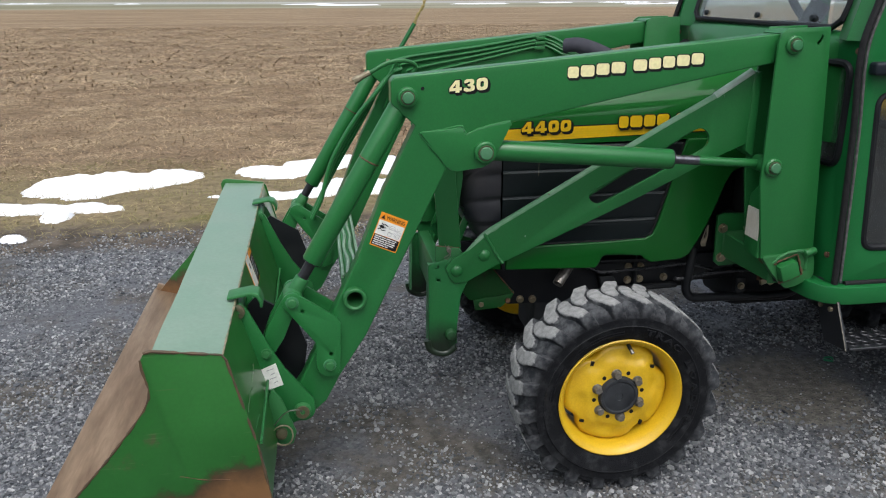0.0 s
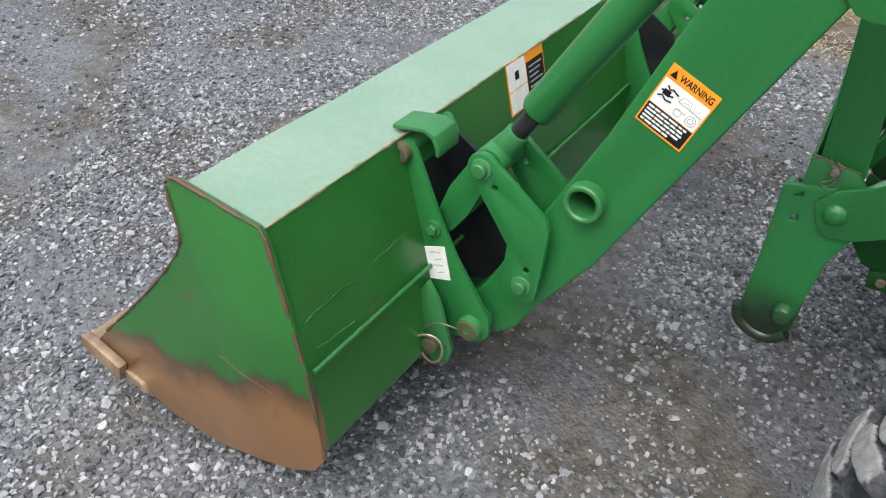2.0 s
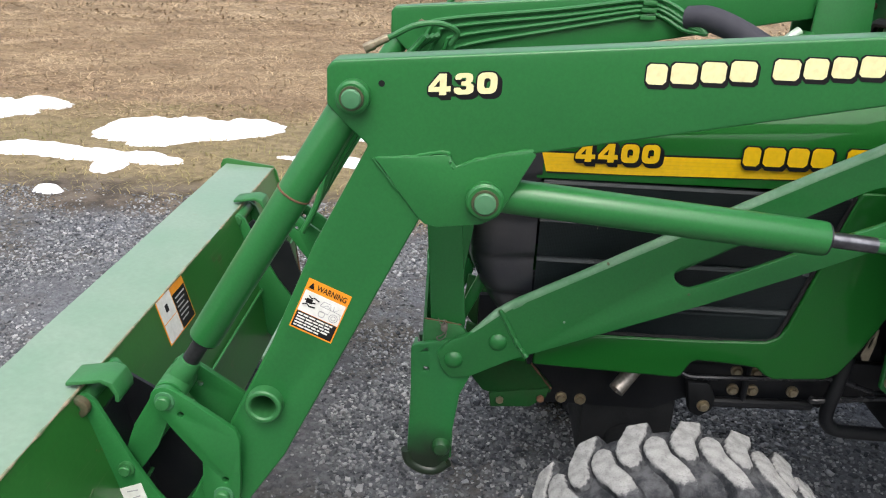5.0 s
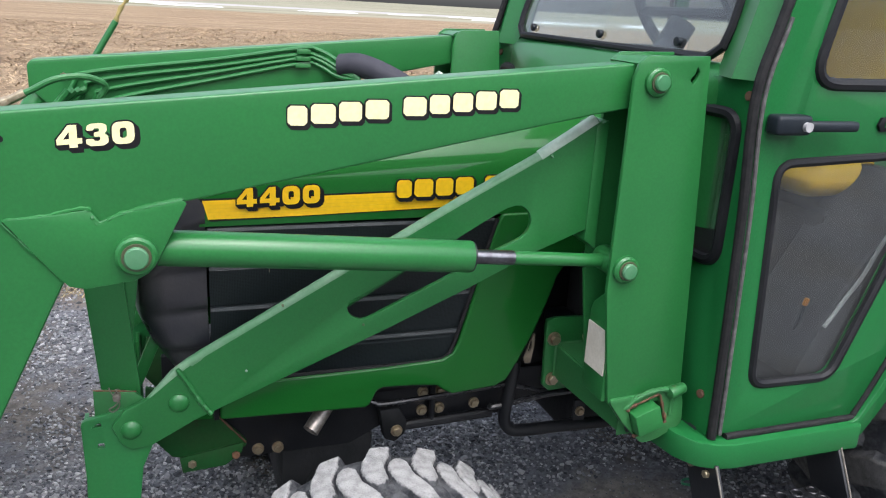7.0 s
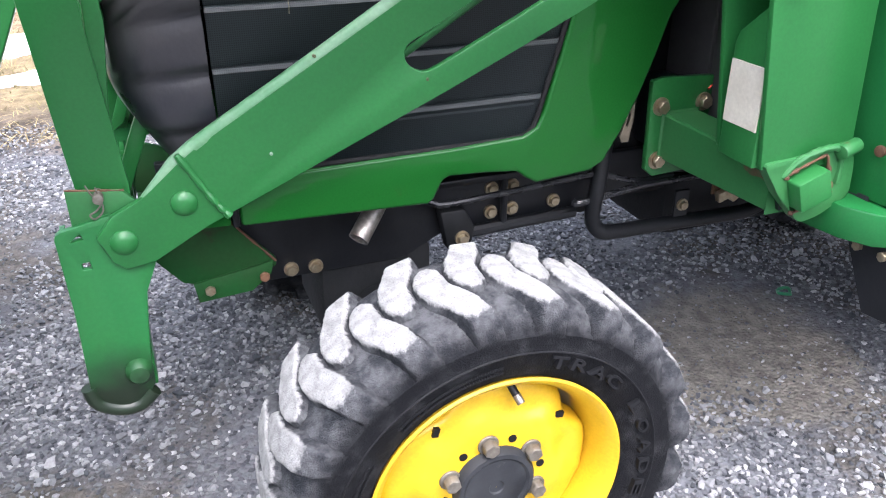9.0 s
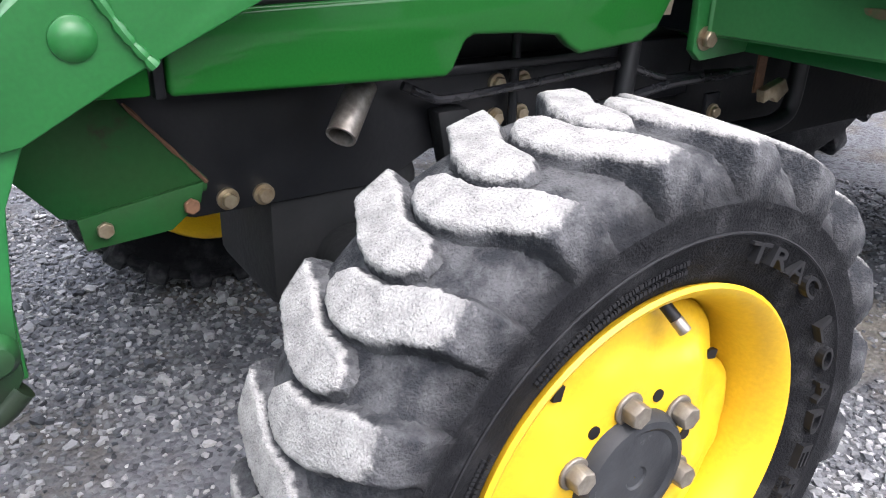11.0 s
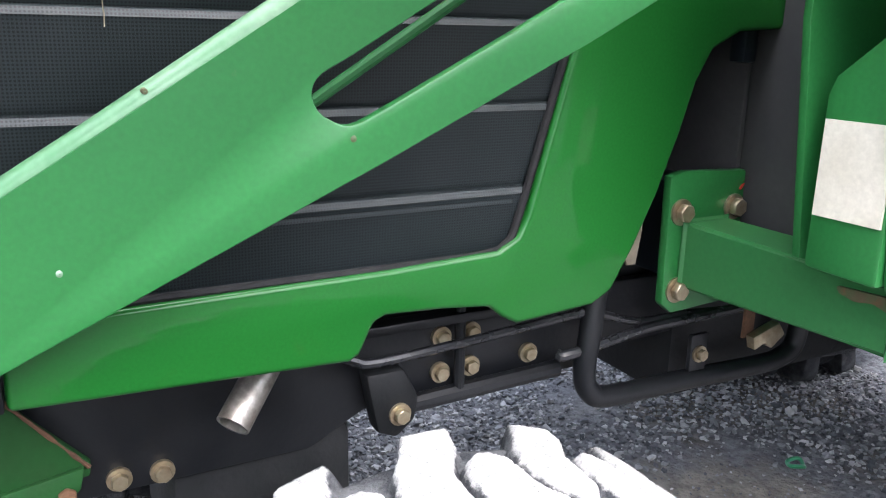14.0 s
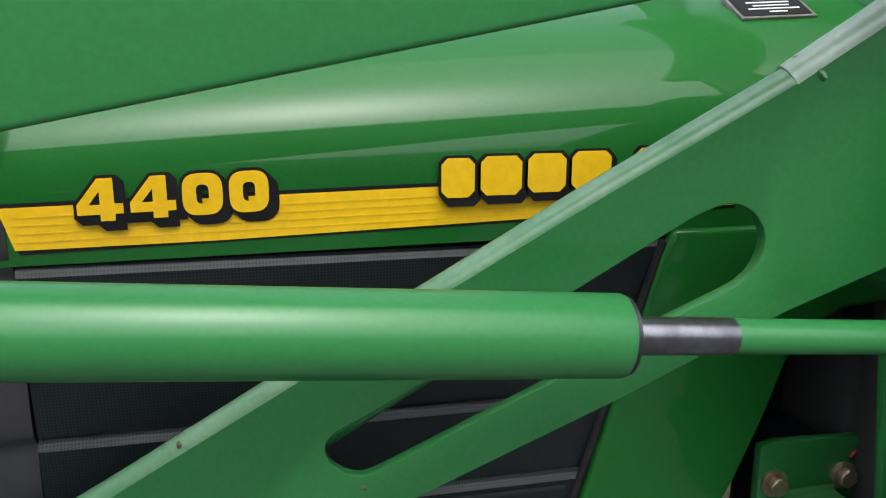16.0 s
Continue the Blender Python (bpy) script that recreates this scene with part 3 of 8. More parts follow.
# ---- ground ----
def ground_material():
    """Crushed grey gravel with bare dirt, a muddy grass verge, then a brown stubble field with a far track."""
    m = bpy.data.materials.new("lot_and_field")
    m.use_nodes = True
    n, l = m.node_tree.nodes, m.node_tree.links
    b = n["Principled BSDF"]
    co = n.new("ShaderNodeTexCoord").outputs["Object"]
    sep = n.new("ShaderNodeSeparateXYZ")
    l.new(co, sep.inputs[0])

    def nz(s, detail=6.0, rough=0.6, stretch=None):
        t = n.new("ShaderNodeTexNoise")
        t.inputs["Scale"].default_value, t.inputs["Detail"].default_value, t.inputs["Roughness"].default_value = s, detail, rough
        if stretch:
            mp = n.new("ShaderNodeMapping")
            mp.inputs["Scale"].default_value = stretch
            l.new(co, mp.inputs["Vector"])
            l.new(mp.outputs[0], t.inputs["Vector"])
        else:
            l.new(co, t.inputs["Vector"])
        return t.outputs["Fac"]

    def rng(src, lo, hi):
        r = n.new("ShaderNodeMapRange")
        r.interpolation_type = "SMOOTHSTEP"
        r.inputs["From Min"].default_value, r.inputs["From Max"].default_value = lo, hi
        l.new(src, r.inputs["Value"])
        return r.outputs["Result"]

    def mx(f, a, bb):
        x = n.new("ShaderNodeMix")
        x.data_type = "RGBA"
        l.new(f, x.inputs["Factor"])
        for s, v in ((x.inputs["A"], a), (x.inputs["B"], bb)):
            if isinstance(v, tuple):
                s.default_value = (*v, 1)
            else:
                l.new(v, s)
        return x.outputs["Result"]

    def calc(op, a, bb, c=None):
        t = n.new("ShaderNodeMath")
        t.operation = op
        for i, v in enumerate((a, bb, c)):
            if v is None:
                continue
            if isinstance(v, float):
                t.inputs[i].default_value = v
            else:
                l.new(v, t.inputs[i])
        return t.outputs[0]

    vor = n.new("ShaderNodeTexVoronoi")
    vor.inputs["Scale"].default_value = 95
    l.new(co, vor.inputs["Vector"])
    grey = n.new("ShaderNodeHueSaturation")
    grey.inputs["Saturation"].default_value = 0.0
    l.new(vor.outputs["Color"], grey.inputs["Color"])
    stone = mx(rng(grey.outputs[0], 0.1, 0.9), (0.026, 0.029, 0.036), (0.150, 0.156, 0.172))
    broad = nz(0.9, 5)
    stone = mx(rng(broad, 0.3, 0.7), stone, mx(rng(nz(40), 0.4, 0.6), (0.070, 0.071, 0.077), (0.135, 0.137, 0.143)))
    dirt = mx(rng(nz(22), 0.35, 0.65), (0.058, 0.053, 0.046), (0.120, 0.110, 0.096))
    lot = mx(rng(nz(1.6, 7, 0.65), 0.47, 0.60), stone, dirt)
    away = n.new("ShaderNodeVectorMath")
    away.operation = "DISTANCE"
    away.inputs[1].default_value = (0.85, 0.48, 0.0)
    l.new(co, away.inputs[0])
    bare = calc("MULTIPLY_ADD", nz(3.2, 6, 0.65), -0.5, calc("ADD", away.outputs["Value"], 0.25))
    lot = mx(rng(bare, 0.36, 0.20), lot, mx(rng(nz(26), 0.35, 0.65), (0.125, 0.115, 0.100), (0.205, 0.190, 0.165)))
    tracks = rng(nz(0.55, 5, 0.6, (0.35, 2.4, 1)), 0.54, 0.66)
    lot = mx(tracks, lot, mx(rng(nz(50), 0.35, 0.65), (0.125, 0.124, 0.127), (0.18, 0.178, 0.178)))
    mud = mx(rng(nz(5), 0.38, 0.62), (0.050, 0.040, 0.031), (0.135, 0.110, 0.084))
    grass = mx(rng(nz(14), 0.3, 0.7), (0.14, 0.105, 0.058), (0.26, 0.205, 0.118))
    grass = mx(rng(nz(1.1), 0.52, 0.66), grass, mx(rng(nz(30), 0.3, 0.7), (0.095, 0.095, 0.026), (0.20, 0.175, 0.06)))
    field = mx(rng(nz(7, 8, 0.75), 0.35, 0.65), (0.115, 0.074, 0.042), (0.27, 0.190, 0.112))
    field = mx(rng(nz(0.30, 7, 0.68, (0.4, 1.8, 1)), 0.4, 0.66), field, mx(rng(nz(5, 8, 0.75), 0.38, 0.62), (0.18, 0.128, 0.075), (0.36, 0.27, 0.165)))
    far = mx(rng(nz(0.05, 5, 0.6, (0.3, 2, 1)), 0.4, 0.6), (0.17, 0.165, 0.10), (0.25, 0.235, 0.17))
    edge = calc("MULTIPLY_ADD", nz(1.1, 7, 0.7), 0.9, sep.outputs["Y"])
    col = mx(rng(edge, 2.95, 3.2), lot, mud)
    col = mx(rng(edge, 3.45, 3.85), col, grass)
    col = mx(rng(edge, 4.9, 5.9), col, field)
    wide = calc("MULTIPLY_ADD", nz(0.04, 4), 20.0, sep.outputs["Y"])
    col = mx(rng(wide, 78.0, 84.0), col, far)
    col = mx(rng(wide, 108.0, 112.0), col, (0.33, 0.32, 0.30))
    col = mx(rng(wide, 126.0, 130.0), col, far)
    l.new(col, b.inputs["Base Color"])
    b.inputs["Roughness"].default_value = 0.9
    b.inputs["Specular IOR Level"].default_value = 0.25
    bp = n.new("ShaderNodeBump")
    bp.inputs["Strength"].default_value, bp.inputs["Distance"].default_value = 0.8, 0.012
    hh = calc("MULTIPLY_ADD", vor.outputs["Distance"], -0.6, nz(60, 8))
    l.new(hh, bp.inputs["Height"])
    l.new(bp.outputs["Normal"], b.inputs["Normal"])
    return m


def swell(x, y):
    """The gentle unevenness of the ground."""
    near = 0.006 * noise.noise((x * 1.7, y * 1.7, 0.3)) + 0.004 * noise.noise((x * 5, y * 5, 2.0))
    rough = max(0.0, min(1.0, (y - 2.7) / 2.0))
    return near - 0.006 + rough * (0.05 * noise.noise((x * 1.1, y * 1.1, 5.0)) + 0.02 * noise.noise((x * 4, y * 4, 9.0)))


def build_ground():
    def steps(lo, hi, fine_lo, fine_hi, fine):
        a = list(np.arange(fine_lo, fine_hi + 1e-6, fine))
        g, d = fine_hi, fine
        while g < hi:
            d *= 1.35
            g += d
            a.append(min(g, hi))
        g, d = fine_lo, fine
        while g > lo:
            d *= 1.35
            g -= d
            a.insert(0, max(g, lo))
        return a
    xs, ys = steps(-1500, 1500, -6, 4, 0.08), steps(-1500, 3000, -3, 9, 0.08)
    verts = [(x, y, swell(x, y) if -40 < x < 40 and -40 < y < 60 else 0.0) for y in ys for x in xs]
    w = len(xs)
    faces = [(j * w + i, j * w + i + 1, (j + 1) * w + i + 1, (j + 1) * w + i) for j in range(len(ys) - 1) for i in range(w - 1)]
    me = bpy.data.meshes.new("ground")
    me.from_pydata(verts, [], faces)
    me.materials.append(ground_material())
    me.shade_smooth()
    tagged(new("ground", me), "grey crushed gravel lot meeting a muddy verge and brown stubble field", "ground", kind="structure")


build_ground()



def gravel_material():
    """Each stone takes its own grey, a few nearly white."""
    m = material("crushed_limestone", (0.2, 0.2, 0.2), rough=0.8, bump=0.4, fine=300)
    n, l = m.node_tree.nodes, m.node_tree.links
    b = n["Principled BSDF"]
    ramp = n.new("ShaderNodeValToRGB")
    for pos, c in ((0.30, (0.095, 0.100, 0.108)), (0.68, (0.200, 0.204, 0.210)), (0.92, (0.30, 0.302, 0.303))):
        ramp.color_ramp.elements.new(pos).color = (*c, 1)
    ramp.color_ramp.elements[0].color = (0.036, 0.040, 0.047, 1)
    ramp.color_ramp.elements[-1].color = (0.38, 0.38, 0.375, 1)
    l.new(n.new("ShaderNodeNewGeometry").outputs["Random Per Island"], ramp.inputs["Fac"])
    dust = n.new("ShaderNodeTexNoise")
    dust.inputs["Scale"].default_value = 120
    l.new(n.new("ShaderNodeTexCoord").outputs["Object"], dust.inputs["Vector"])
    x = n.new("ShaderNodeMix")
    x.data_type, x.blend_type = "RGBA", "OVERLAY"
    x.inputs["Factor"].default_value = 0.35
    l.new(ramp.outputs["Color"], x.inputs["A"])
    l.new(dust.outputs["Fac"], x.inputs["B"])
    l.new(x.outputs["Result"], b.inputs["Base Color"])
    return m


stone_mat = gravel_material()


def scatter(name, pieces, label, mat, category, parent=None):
    """One mesh of many small closed pieces: pieces is a list of (verts, faces)."""
    vs, fs, k = [], [], 0
    for v, f in pieces:
        vs.append(v)
        fs.append(f + k)
        k += len(v)
    v, f = np.concatenate(vs), np.concatenate(fs)
    me = bpy.data.meshes.new(name)
    me.vertices.add(len(v))
    me.vertices.foreach_set("co", v.astype(np.float32).ravel())
    me.loops.add(f.size)
    me.loops.foreach_set("vertex_index", f.astype(np.int32).ravel())
    me.polygons.add(len(f))
    me.polygons.foreach_set("loop_start", np.arange(0, f.size, f.shape[1], dtype=np.int32))
    me.polygons.foreach_set("loop_total", np.full(len(f), f.shape[1], dtype=np.int32))
    me.update(calc_edges=True)
    me.validate()
    me.shade_flat()
    me.materials.append(mat)
    return tagged(new(name, me), label, category, kind="stuff")


def stone_shapes(kind, count, rnd):
    """A few angular stone shapes."""
    b = bmesh.new()
    if kind == "large":
        bmesh.ops.create_icosphere(b, subdivisions=1, radius=1)
    else:
        bmesh.ops.create_cube(b, size=1.25)
        bmesh.ops.triangulate(b, faces=b.faces)
    base = np.array([v.co[:] for v in b.verts])
    faces = np.array([[v.index for v in f.verts] for f in b.faces])
    b.free()
    return [(base * (1 + rnd.uniform(-0.35, 0.35, (len(base), 1))) + rnd.uniform(-0.28, 0.28, base.shape), faces) for _ in range(count)]


def build_gravel():
    rnd = np.random.RandomState(4)
    shapes = {k: stone_shapes(k, 24, rnd) for k in ("large", "small")}

    def strew(name, kind, lo, hi, area, pitch, clumping, skew=2.2):
        """Stones at about one every pitch, smaller and fewer where the dirt lies bare."""
        (x0, x1), (y0, y1) = area
        pieces = []
        nx, ny = int((x1 - x0) / pitch), int((y1 - y0) / pitch)
        for k in range(nx * ny):
            x, y = x0 + (k % nx + rnd.uniform(-0.1, 1.1)) * pitch, y0 + (k // nx + rnd.uniform(-0.1, 1.1)) * pitch
            bare = noise.noise((x * 1.5, y * 1.5, 7.0)) + 0.5 * noise.noise((x * 5, y * 5, 3.0)) + 0.3 * rnd.uniform(-1, 1) + 0.55 * math.exp(-((x - 0.85) ** 2 + (y - 0.48) ** 2) / 0.06)
            if bare > clumping and rnd.rand() < 0.8:
                continue
            v, f = shapes[kind][rnd.randint(24)]
            s = lo + (hi - lo) * rnd.rand() ** skew
            if bare > clumping:
                s *= 0.55
            a, t = rnd.uniform(0, 6.283), rnd.uniform(-0.5, 0.5)
            ca, sa, ct, st = math.cos(a), math.sin(a), math.cos(t), math.sin(t)
            q = v * s * np.array([1.15, 0.85, rnd.uniform(0.5, 0.8)])
            q = np.stack([q[:, 0] * ct - q[:, 2] * st, q[:, 1], q[:, 0] * st + q[:, 2] * ct], 1)
            q = np.stack([q[:, 0] * ca - q[:, 1] * sa + x, q[:, 0] * sa + q[:, 1] * ca + y, q[:, 2] + swell(x, y) + s * 0.3], 1)
            pieces.append((q, f))
        scatter(name, pieces, "loose angular grey gravel stones on the lot", stone_mat, "gravel")

    strew("gravel", "large", 0.006, 0.0125, ((-2.4, 1.8), (-0.6, 2.4)), 0.034, 0.16)
    strew("gravel", "small", 0.0036, 0.0078, ((-2.4, 1.8), (-0.6, 2.0)), 0.0118, 0.16, 1.5)
    strew("gravel", "small", 0.0045, 0.010, ((-5.0, 3.0), (2.0, 3.0)), 0.0175, 0.16)
    strew("gravel", "small", 0.0045, 0.011, ((-5.0, -2.4), (-0.6, 2.0)), 0.0175, 0.16)


build_gravel()


def blade_field(name, area, per_m2, length, width, lean, mat, label, category, keep, rnd):
    """Many thin bent blades, each two triangles of a narrow leaf."""
    (x0, x1), (y0, y1) = area
    pieces = []
    face = np.array([[0, 1, 2], [1, 3, 2], [2, 3, 4]])
    for _ in range(int((x1 - x0) * (y1 - y0) * per_m2)):
        x, y = rnd.uniform(x0, x1), rnd.uniform(y0, y1)
        if not keep(x, y, rnd):
            continue
        a, h, w = rnd.uniform(0, 6.283), length * rnd.uniform(0.4, 1.2), width * rnd.uniform(0.6, 1.3)
        d, s = np.array([math.cos(a), math.sin(a), 0]), np.array([-math.sin(a), math.cos(a), 0])
        k = lean * rnd.uniform(0.3, 1.4)
        p0 = np.array([x, y, swell(x, y) - 0.004])
        p1 = p0 + d * h * 0.35 * k + np.array([0, 0, h * 0.6 / (1 + k)])
        p2 = p0 + d * h * k + np.array([0, 0, h * rnd.uniform(0.25, 0.9) / (1 + k)])
        pieces.append((np.array([p0 - s * w / 2, p0 + s * w / 2, p1 - s * w / 2.4, p1 + s * w / 2.4, p2]), face))
    return scatter(name, pieces, label, mat, category)


grass_mat = material("dead_winter_grass", (0.36, 0.275, 0.145), (0.19, 0.175, 0.058), 0.8, scale=1.6, fine=30, bump=0.0, island=True, randomness=0.45)
stubble_mat = material("brown_crop_residue", (0.44, 0.325, 0.195), (0.24, 0.160, 0.092), 0.85, scale=1.2, fine=20, bump=0.0, island=True, randomness=0.5)
rg = np.random.RandomState(11)
blade_field("verge_grass", ((-6.0, 2.5), (2.7, 5.2)), 1100, 0.07, 0.005, 1.6, grass_mat, "matted dead winter grass along the lot's muddy edge", "grass",
            lambda x, y, r: noise.noise((x * 1.3, y * 1.3, 4.0)) + (y - 3.2) * 0.6 > r.uniform(-0.5, 0.35), rg)
blade_field("field_stubble", ((-9.0, 6.0), (4.7, 11.0)), 900, 0.085, 0.009, 2.6, stubble_mat, "brown chopped crop residue lying on the field", "stubble",
            lambda x, y, r: True, rg)
blade_field("field_stubble", ((-20.0, 17.0), (11.0, 34.0)), 170, 0.15, 0.024, 3.0, stubble_mat, "brown chopped crop residue lying on the field", "stubble",
            lambda x, y, r: True, rg)

snow_mat = material("old_snow", (0.86, 0.87, 0.89), (0.80, 0.81, 0.84), 0.75, scale=9, fine=60, bump=0.5)


def snow_patch(lobes, seed, height=0.04, step=0.022):
    """A melting snow patch: a lumpy sheet over some overlapping lobes (x, y, half lengths), ragged at its rim and holed where it is thin."""
    x0, x1 = min(a - 1.3 * c for a, b, c, d in lobes), max(a + 1.3 * c for a, b, c, d in lobes)
    y0, y1 = min(b - 1.3 * d for a, b, c, d in lobes), max(b + 1.3 * d for a, b, c, d in lobes)
    nx, ny = int((x1 - x0) / step) + 1, int((y1 - y0) / step) + 1
    fine = 0.022 / step

    def depth(x, y):
        full = max(1 - ((x - a) / c) ** 2 - ((y - b) / d) ** 2 for a, b, c, d in lobes) - 0.10
        return full + 0.16 * noise.noise((x * 3.1 * fine, y * 3.6 * fine, seed)) + 0.34 * noise.noise((x * 9 * fine, y * 12 * fine, seed + 3)) + 0.24 * noise.noise((x * 27 * fine, y * 32 * fine, seed + 5))
    field = [[depth(x0 + i * step, y0 + k * step) for k in range(ny + 1)] for i in range(nx + 1)]
    b = bmesh.new()
    at = {}

    def vert(i, k):
        if (i, k) not in at:
            x, y, f = x0 + i * step, y0 + k * step, field[i][k]
            z = -0.02 if f <= 0 else height * min(1.0, 0.25 + 1.6 * f) * (0.85 + 0.45 * noise.noise((x * 6 * fine, y * 6 * fine, seed)))
            at[i, k] = b.verts.new((x, y, swell(x, y) + z))
        return at[i, k]
    for i in range(nx):
        for k in range(ny):
            if max(field[i][k], field[i + 1][k], field[i][k + 1], field[i + 1][k + 1]) > 0:
                b.faces.new((vert(i, k), vert(i + 1, k), vert(i + 1, k + 1), vert(i, k + 1)))
    ob = new("snow_patch", mesh_from(b, "snow_patch", snow_mat, 80))
    tagged(ob, "patch of old melting snow lying on the brown verge", "snow", group="snow patches", kind="structure")


for lobes, seed in (
        (((-2.75, 4.38, 0.36, 0.28), (-2.35, 4.44, 0.40, 0.30), (-2.00, 4.60, 0.26, 0.24), (-2.55, 4.14, 0.22, 0.20)), 1.3),
        (((-3.15, 3.74, 0.36, 0.16), (-2.75, 3.66, 0.42, 0.12), (-2.38, 3.62, 0.24, 0.09), (-2.56, 3.44, 0.10, 0.16)), 4.2),
        (((-1.15, 4.62, 0.40, 0.20), (-0.70, 4.78, 0.50, 0.22), (-0.25, 4.62, 0.20, 0.28), (-1.00, 3.82, 0.60, 0.12), (-0.55, 4.00, 0.34, 0.26), (-0.20, 4.06, 0.18, 0.2)), 7.7),
        (((-4.25, 4.70, 0.62, 0.38), (-3.76, 4.94, 0.25, 0.17), (-3.86, 4.02, 0.22, 0.26)), 5.9),
        (((-3.66, 3.58, 0.18, 0.07), (-2.66, 2.92, 0.08, 0.045)), 2.2)):
    snow_patch(lobes, seed)
rs = random.Random(5)
for k in range(12):
    x, y = rs.uniform(-6, 66), rs.uniform(86, 104)
    snow_patch(((x, y, rs.uniform(1.0, 4.0), rs.uniform(0.8, 2.2)), (x + 2, y + 0.5, 1.5, 0.8)), rs.uniform(0, 20), 0.1, 0.25)
for x, y in ((-34, 104), (-22, 100)):
    snow_patch(((x, y, rs.uniform(1.5, 3.5), 0.9),), rs.uniform(0, 20), 0.08, 0.2)


# ---- loader bucket ----
bucket = thing("loader_bucket", -1.2, CENTRE, "green steel loader bucket, rusty lip, held raised off gravel", "bucket")
YB0, YB1 = -0.262, 2 * CENTRE + 0.262
SIDE = [(-1.238, 0.648), (-1.222, 0.652), (-1.068, 0.632), (-1.056, 0.615), (-1.000, 0.385), (-0.976, 0.205), (-1.00, 0.160), (-1.05, 0.128), (-1.12, 0.102),
        (-1.22, 0.075), (-1.34, 0.075), (-1.47, 0.112), (-1.555, 0.150), (-1.50, 0.215), (-1.43, 0.290), (-1.35, 0.380), (-1.285, 0.460), (-1.252, 0.505), (-1.238, 0.535),
        (-1.236, 0.560), (-1.246, 0.610), (-1.247, 0.632)]


def subdivide_open(line, step=0.012):
    out = []
    for (a, b), (c, d) in zip(line, line[1:]):
        m = max(1, int(math.hypot(c - a, d - b) / step))
        out += [(a + (c - a) * k / m, b + (d - b) * k / m) for k in range(m)]
    return out + [line[-1]]


def shell_bm():
    """The bent sheet: top flange, back with a crease, curved floor."""
    out = [(-1.228, 0.634), (-1.066, 0.626), (-1.002, 0.385), (-0.980, 0.212), (-1.004, 0.166), (-1.054, 0.133), (-1.124, 0.107), (-1.22, 0.080), (-1.34, 0.080), (-1.40, 0.096), (-1.47, 0.117)]
    line = []
    for i, p in enumerate(out):
        a, c = Vector(out[max(i - 1, 0)]), Vector(out[min(i + 1, len(out) - 1)])
        d = (c - a).normalized()
        nrm = Vector((d.y, -d.x))
        line.append((p[0] + nrm.x * 0.007, p[1] + nrm.y * 0.007))
    bm = bmesh.new()
    ys = [YB0 + 0.008 + (YB1 - YB0 - 0.016) * k / 24 for k in range(25)]
    rows = []
    for y in ys:
        dent = lambda x, z: 0.0025 * noise.noise((x * 3, y * 4, z * 3))
        rows.append(([bm.verts.new((x + dent(x, z), y, z + dent(x + 9, z))) for x, z in out], [bm.verts.new((x, y, z)) for x, z in line]))
    for (o0, i0), (o1, i1) in zip(rows, rows[1:]):
        for k in range(len(out) - 1):
            # slot 2 holds the painted sky sheen, on the top flange alone
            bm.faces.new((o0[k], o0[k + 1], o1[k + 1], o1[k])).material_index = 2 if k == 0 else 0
            f = bm.faces.new((i0[k], i1[k], i1[k + 1], i0[k + 1]))
            f.material_index = 1
        for k in (0, len(out) - 1):
            bm.faces.new((o0[k], o1[k], i1[k], i0[k]))
    for o, i in (rows[0], rows[-1]):
        for k in range(len(out) - 1):
            bm.faces.new((o[k], i[k], i[k + 1], o[k + 1]))
    return bm


part("shell", shell_bm(), [bucket_paint, bucket_inside, sheen_paint], bucket, "bent green sheet, sky sheen painted on top, scoured inside", 25)
side = slab(SIDE, YB0, YB0 + 0.010, bev=0.002)
part("side_plate", side, bucket_paint, bucket, "green side plate, rusted along its lower edge")
part("side_plate", flip(slab(SIDE, YB0, YB0 + 0.010, bev=0.002)), bucket_paint, bucket)
# cutting edge and its welded wear tabs
part("cutting_edge", slab([(-1.582, 0.152), (-1.576, 0.161), (-1.42, 0.120), (-1.41, 0.100), (-1.49, 0.114)], YB0 - 0.008, YB1 + 0.008, bev=0.0015), edge_steel, bucket, "worn brown steel cutting edge")
tab = slab([(-1.574, 0.152), (-1.560, 0.184), (-1.462, 0.150), (-1.470, 0.110)], YB0 - 0.020, YB0, bev=0.003)
part("wear_tab", tab, edge_steel, bucket)
part("wear_tab", flip(slab([(-1.574, 0.152), (-1.560, 0.184), (-1.462, 0.150), (-1.470, 0.110)], YB0 - 0.020, YB0, bev=0.003)), edge_steel, bucket)
# rib along the back's crease
part("rib", sweep([(-0.996, YB0 + 0.012 + (YB1 - YB0 - 0.024) * k / 30, 0.388) for k in range(31)], 0.004, 8), green_worn, bucket)
# rust-chipped weld along the near edges
part("edge_weld", sweep([(-1.060 + 0.058 * k / 14, YB0 + 0.002, 0.622 - 0.24 * k / 14) for k in range(15)] + [(-1.002 + 0.026 * k / 8, YB0 + 0.002, 0.382 - 0.175 * k / 8) for k in range(1, 9)], 0.0032, 6, wobble=0.4), edge_grime, bucket, "chipped rusty weld")

part("edge_weld", sweep([(-1.0670, YB0 + 0.01 + (YB1 - YB0 - 0.02) * k / 60, 0.6252) for k in range(61)], 0.0026, 6, wobble=0.5, seed=3), edge_chips, bucket, "chipped pinkish flange edge")
part("edge_weld", sweep([(x, YB0 + 0.0005, z + 0.0005) for x, z in subdivide_open(SIDE[0:4])], 0.0030, 6, wobble=0.6, seed=5), edge_grime, bucket)
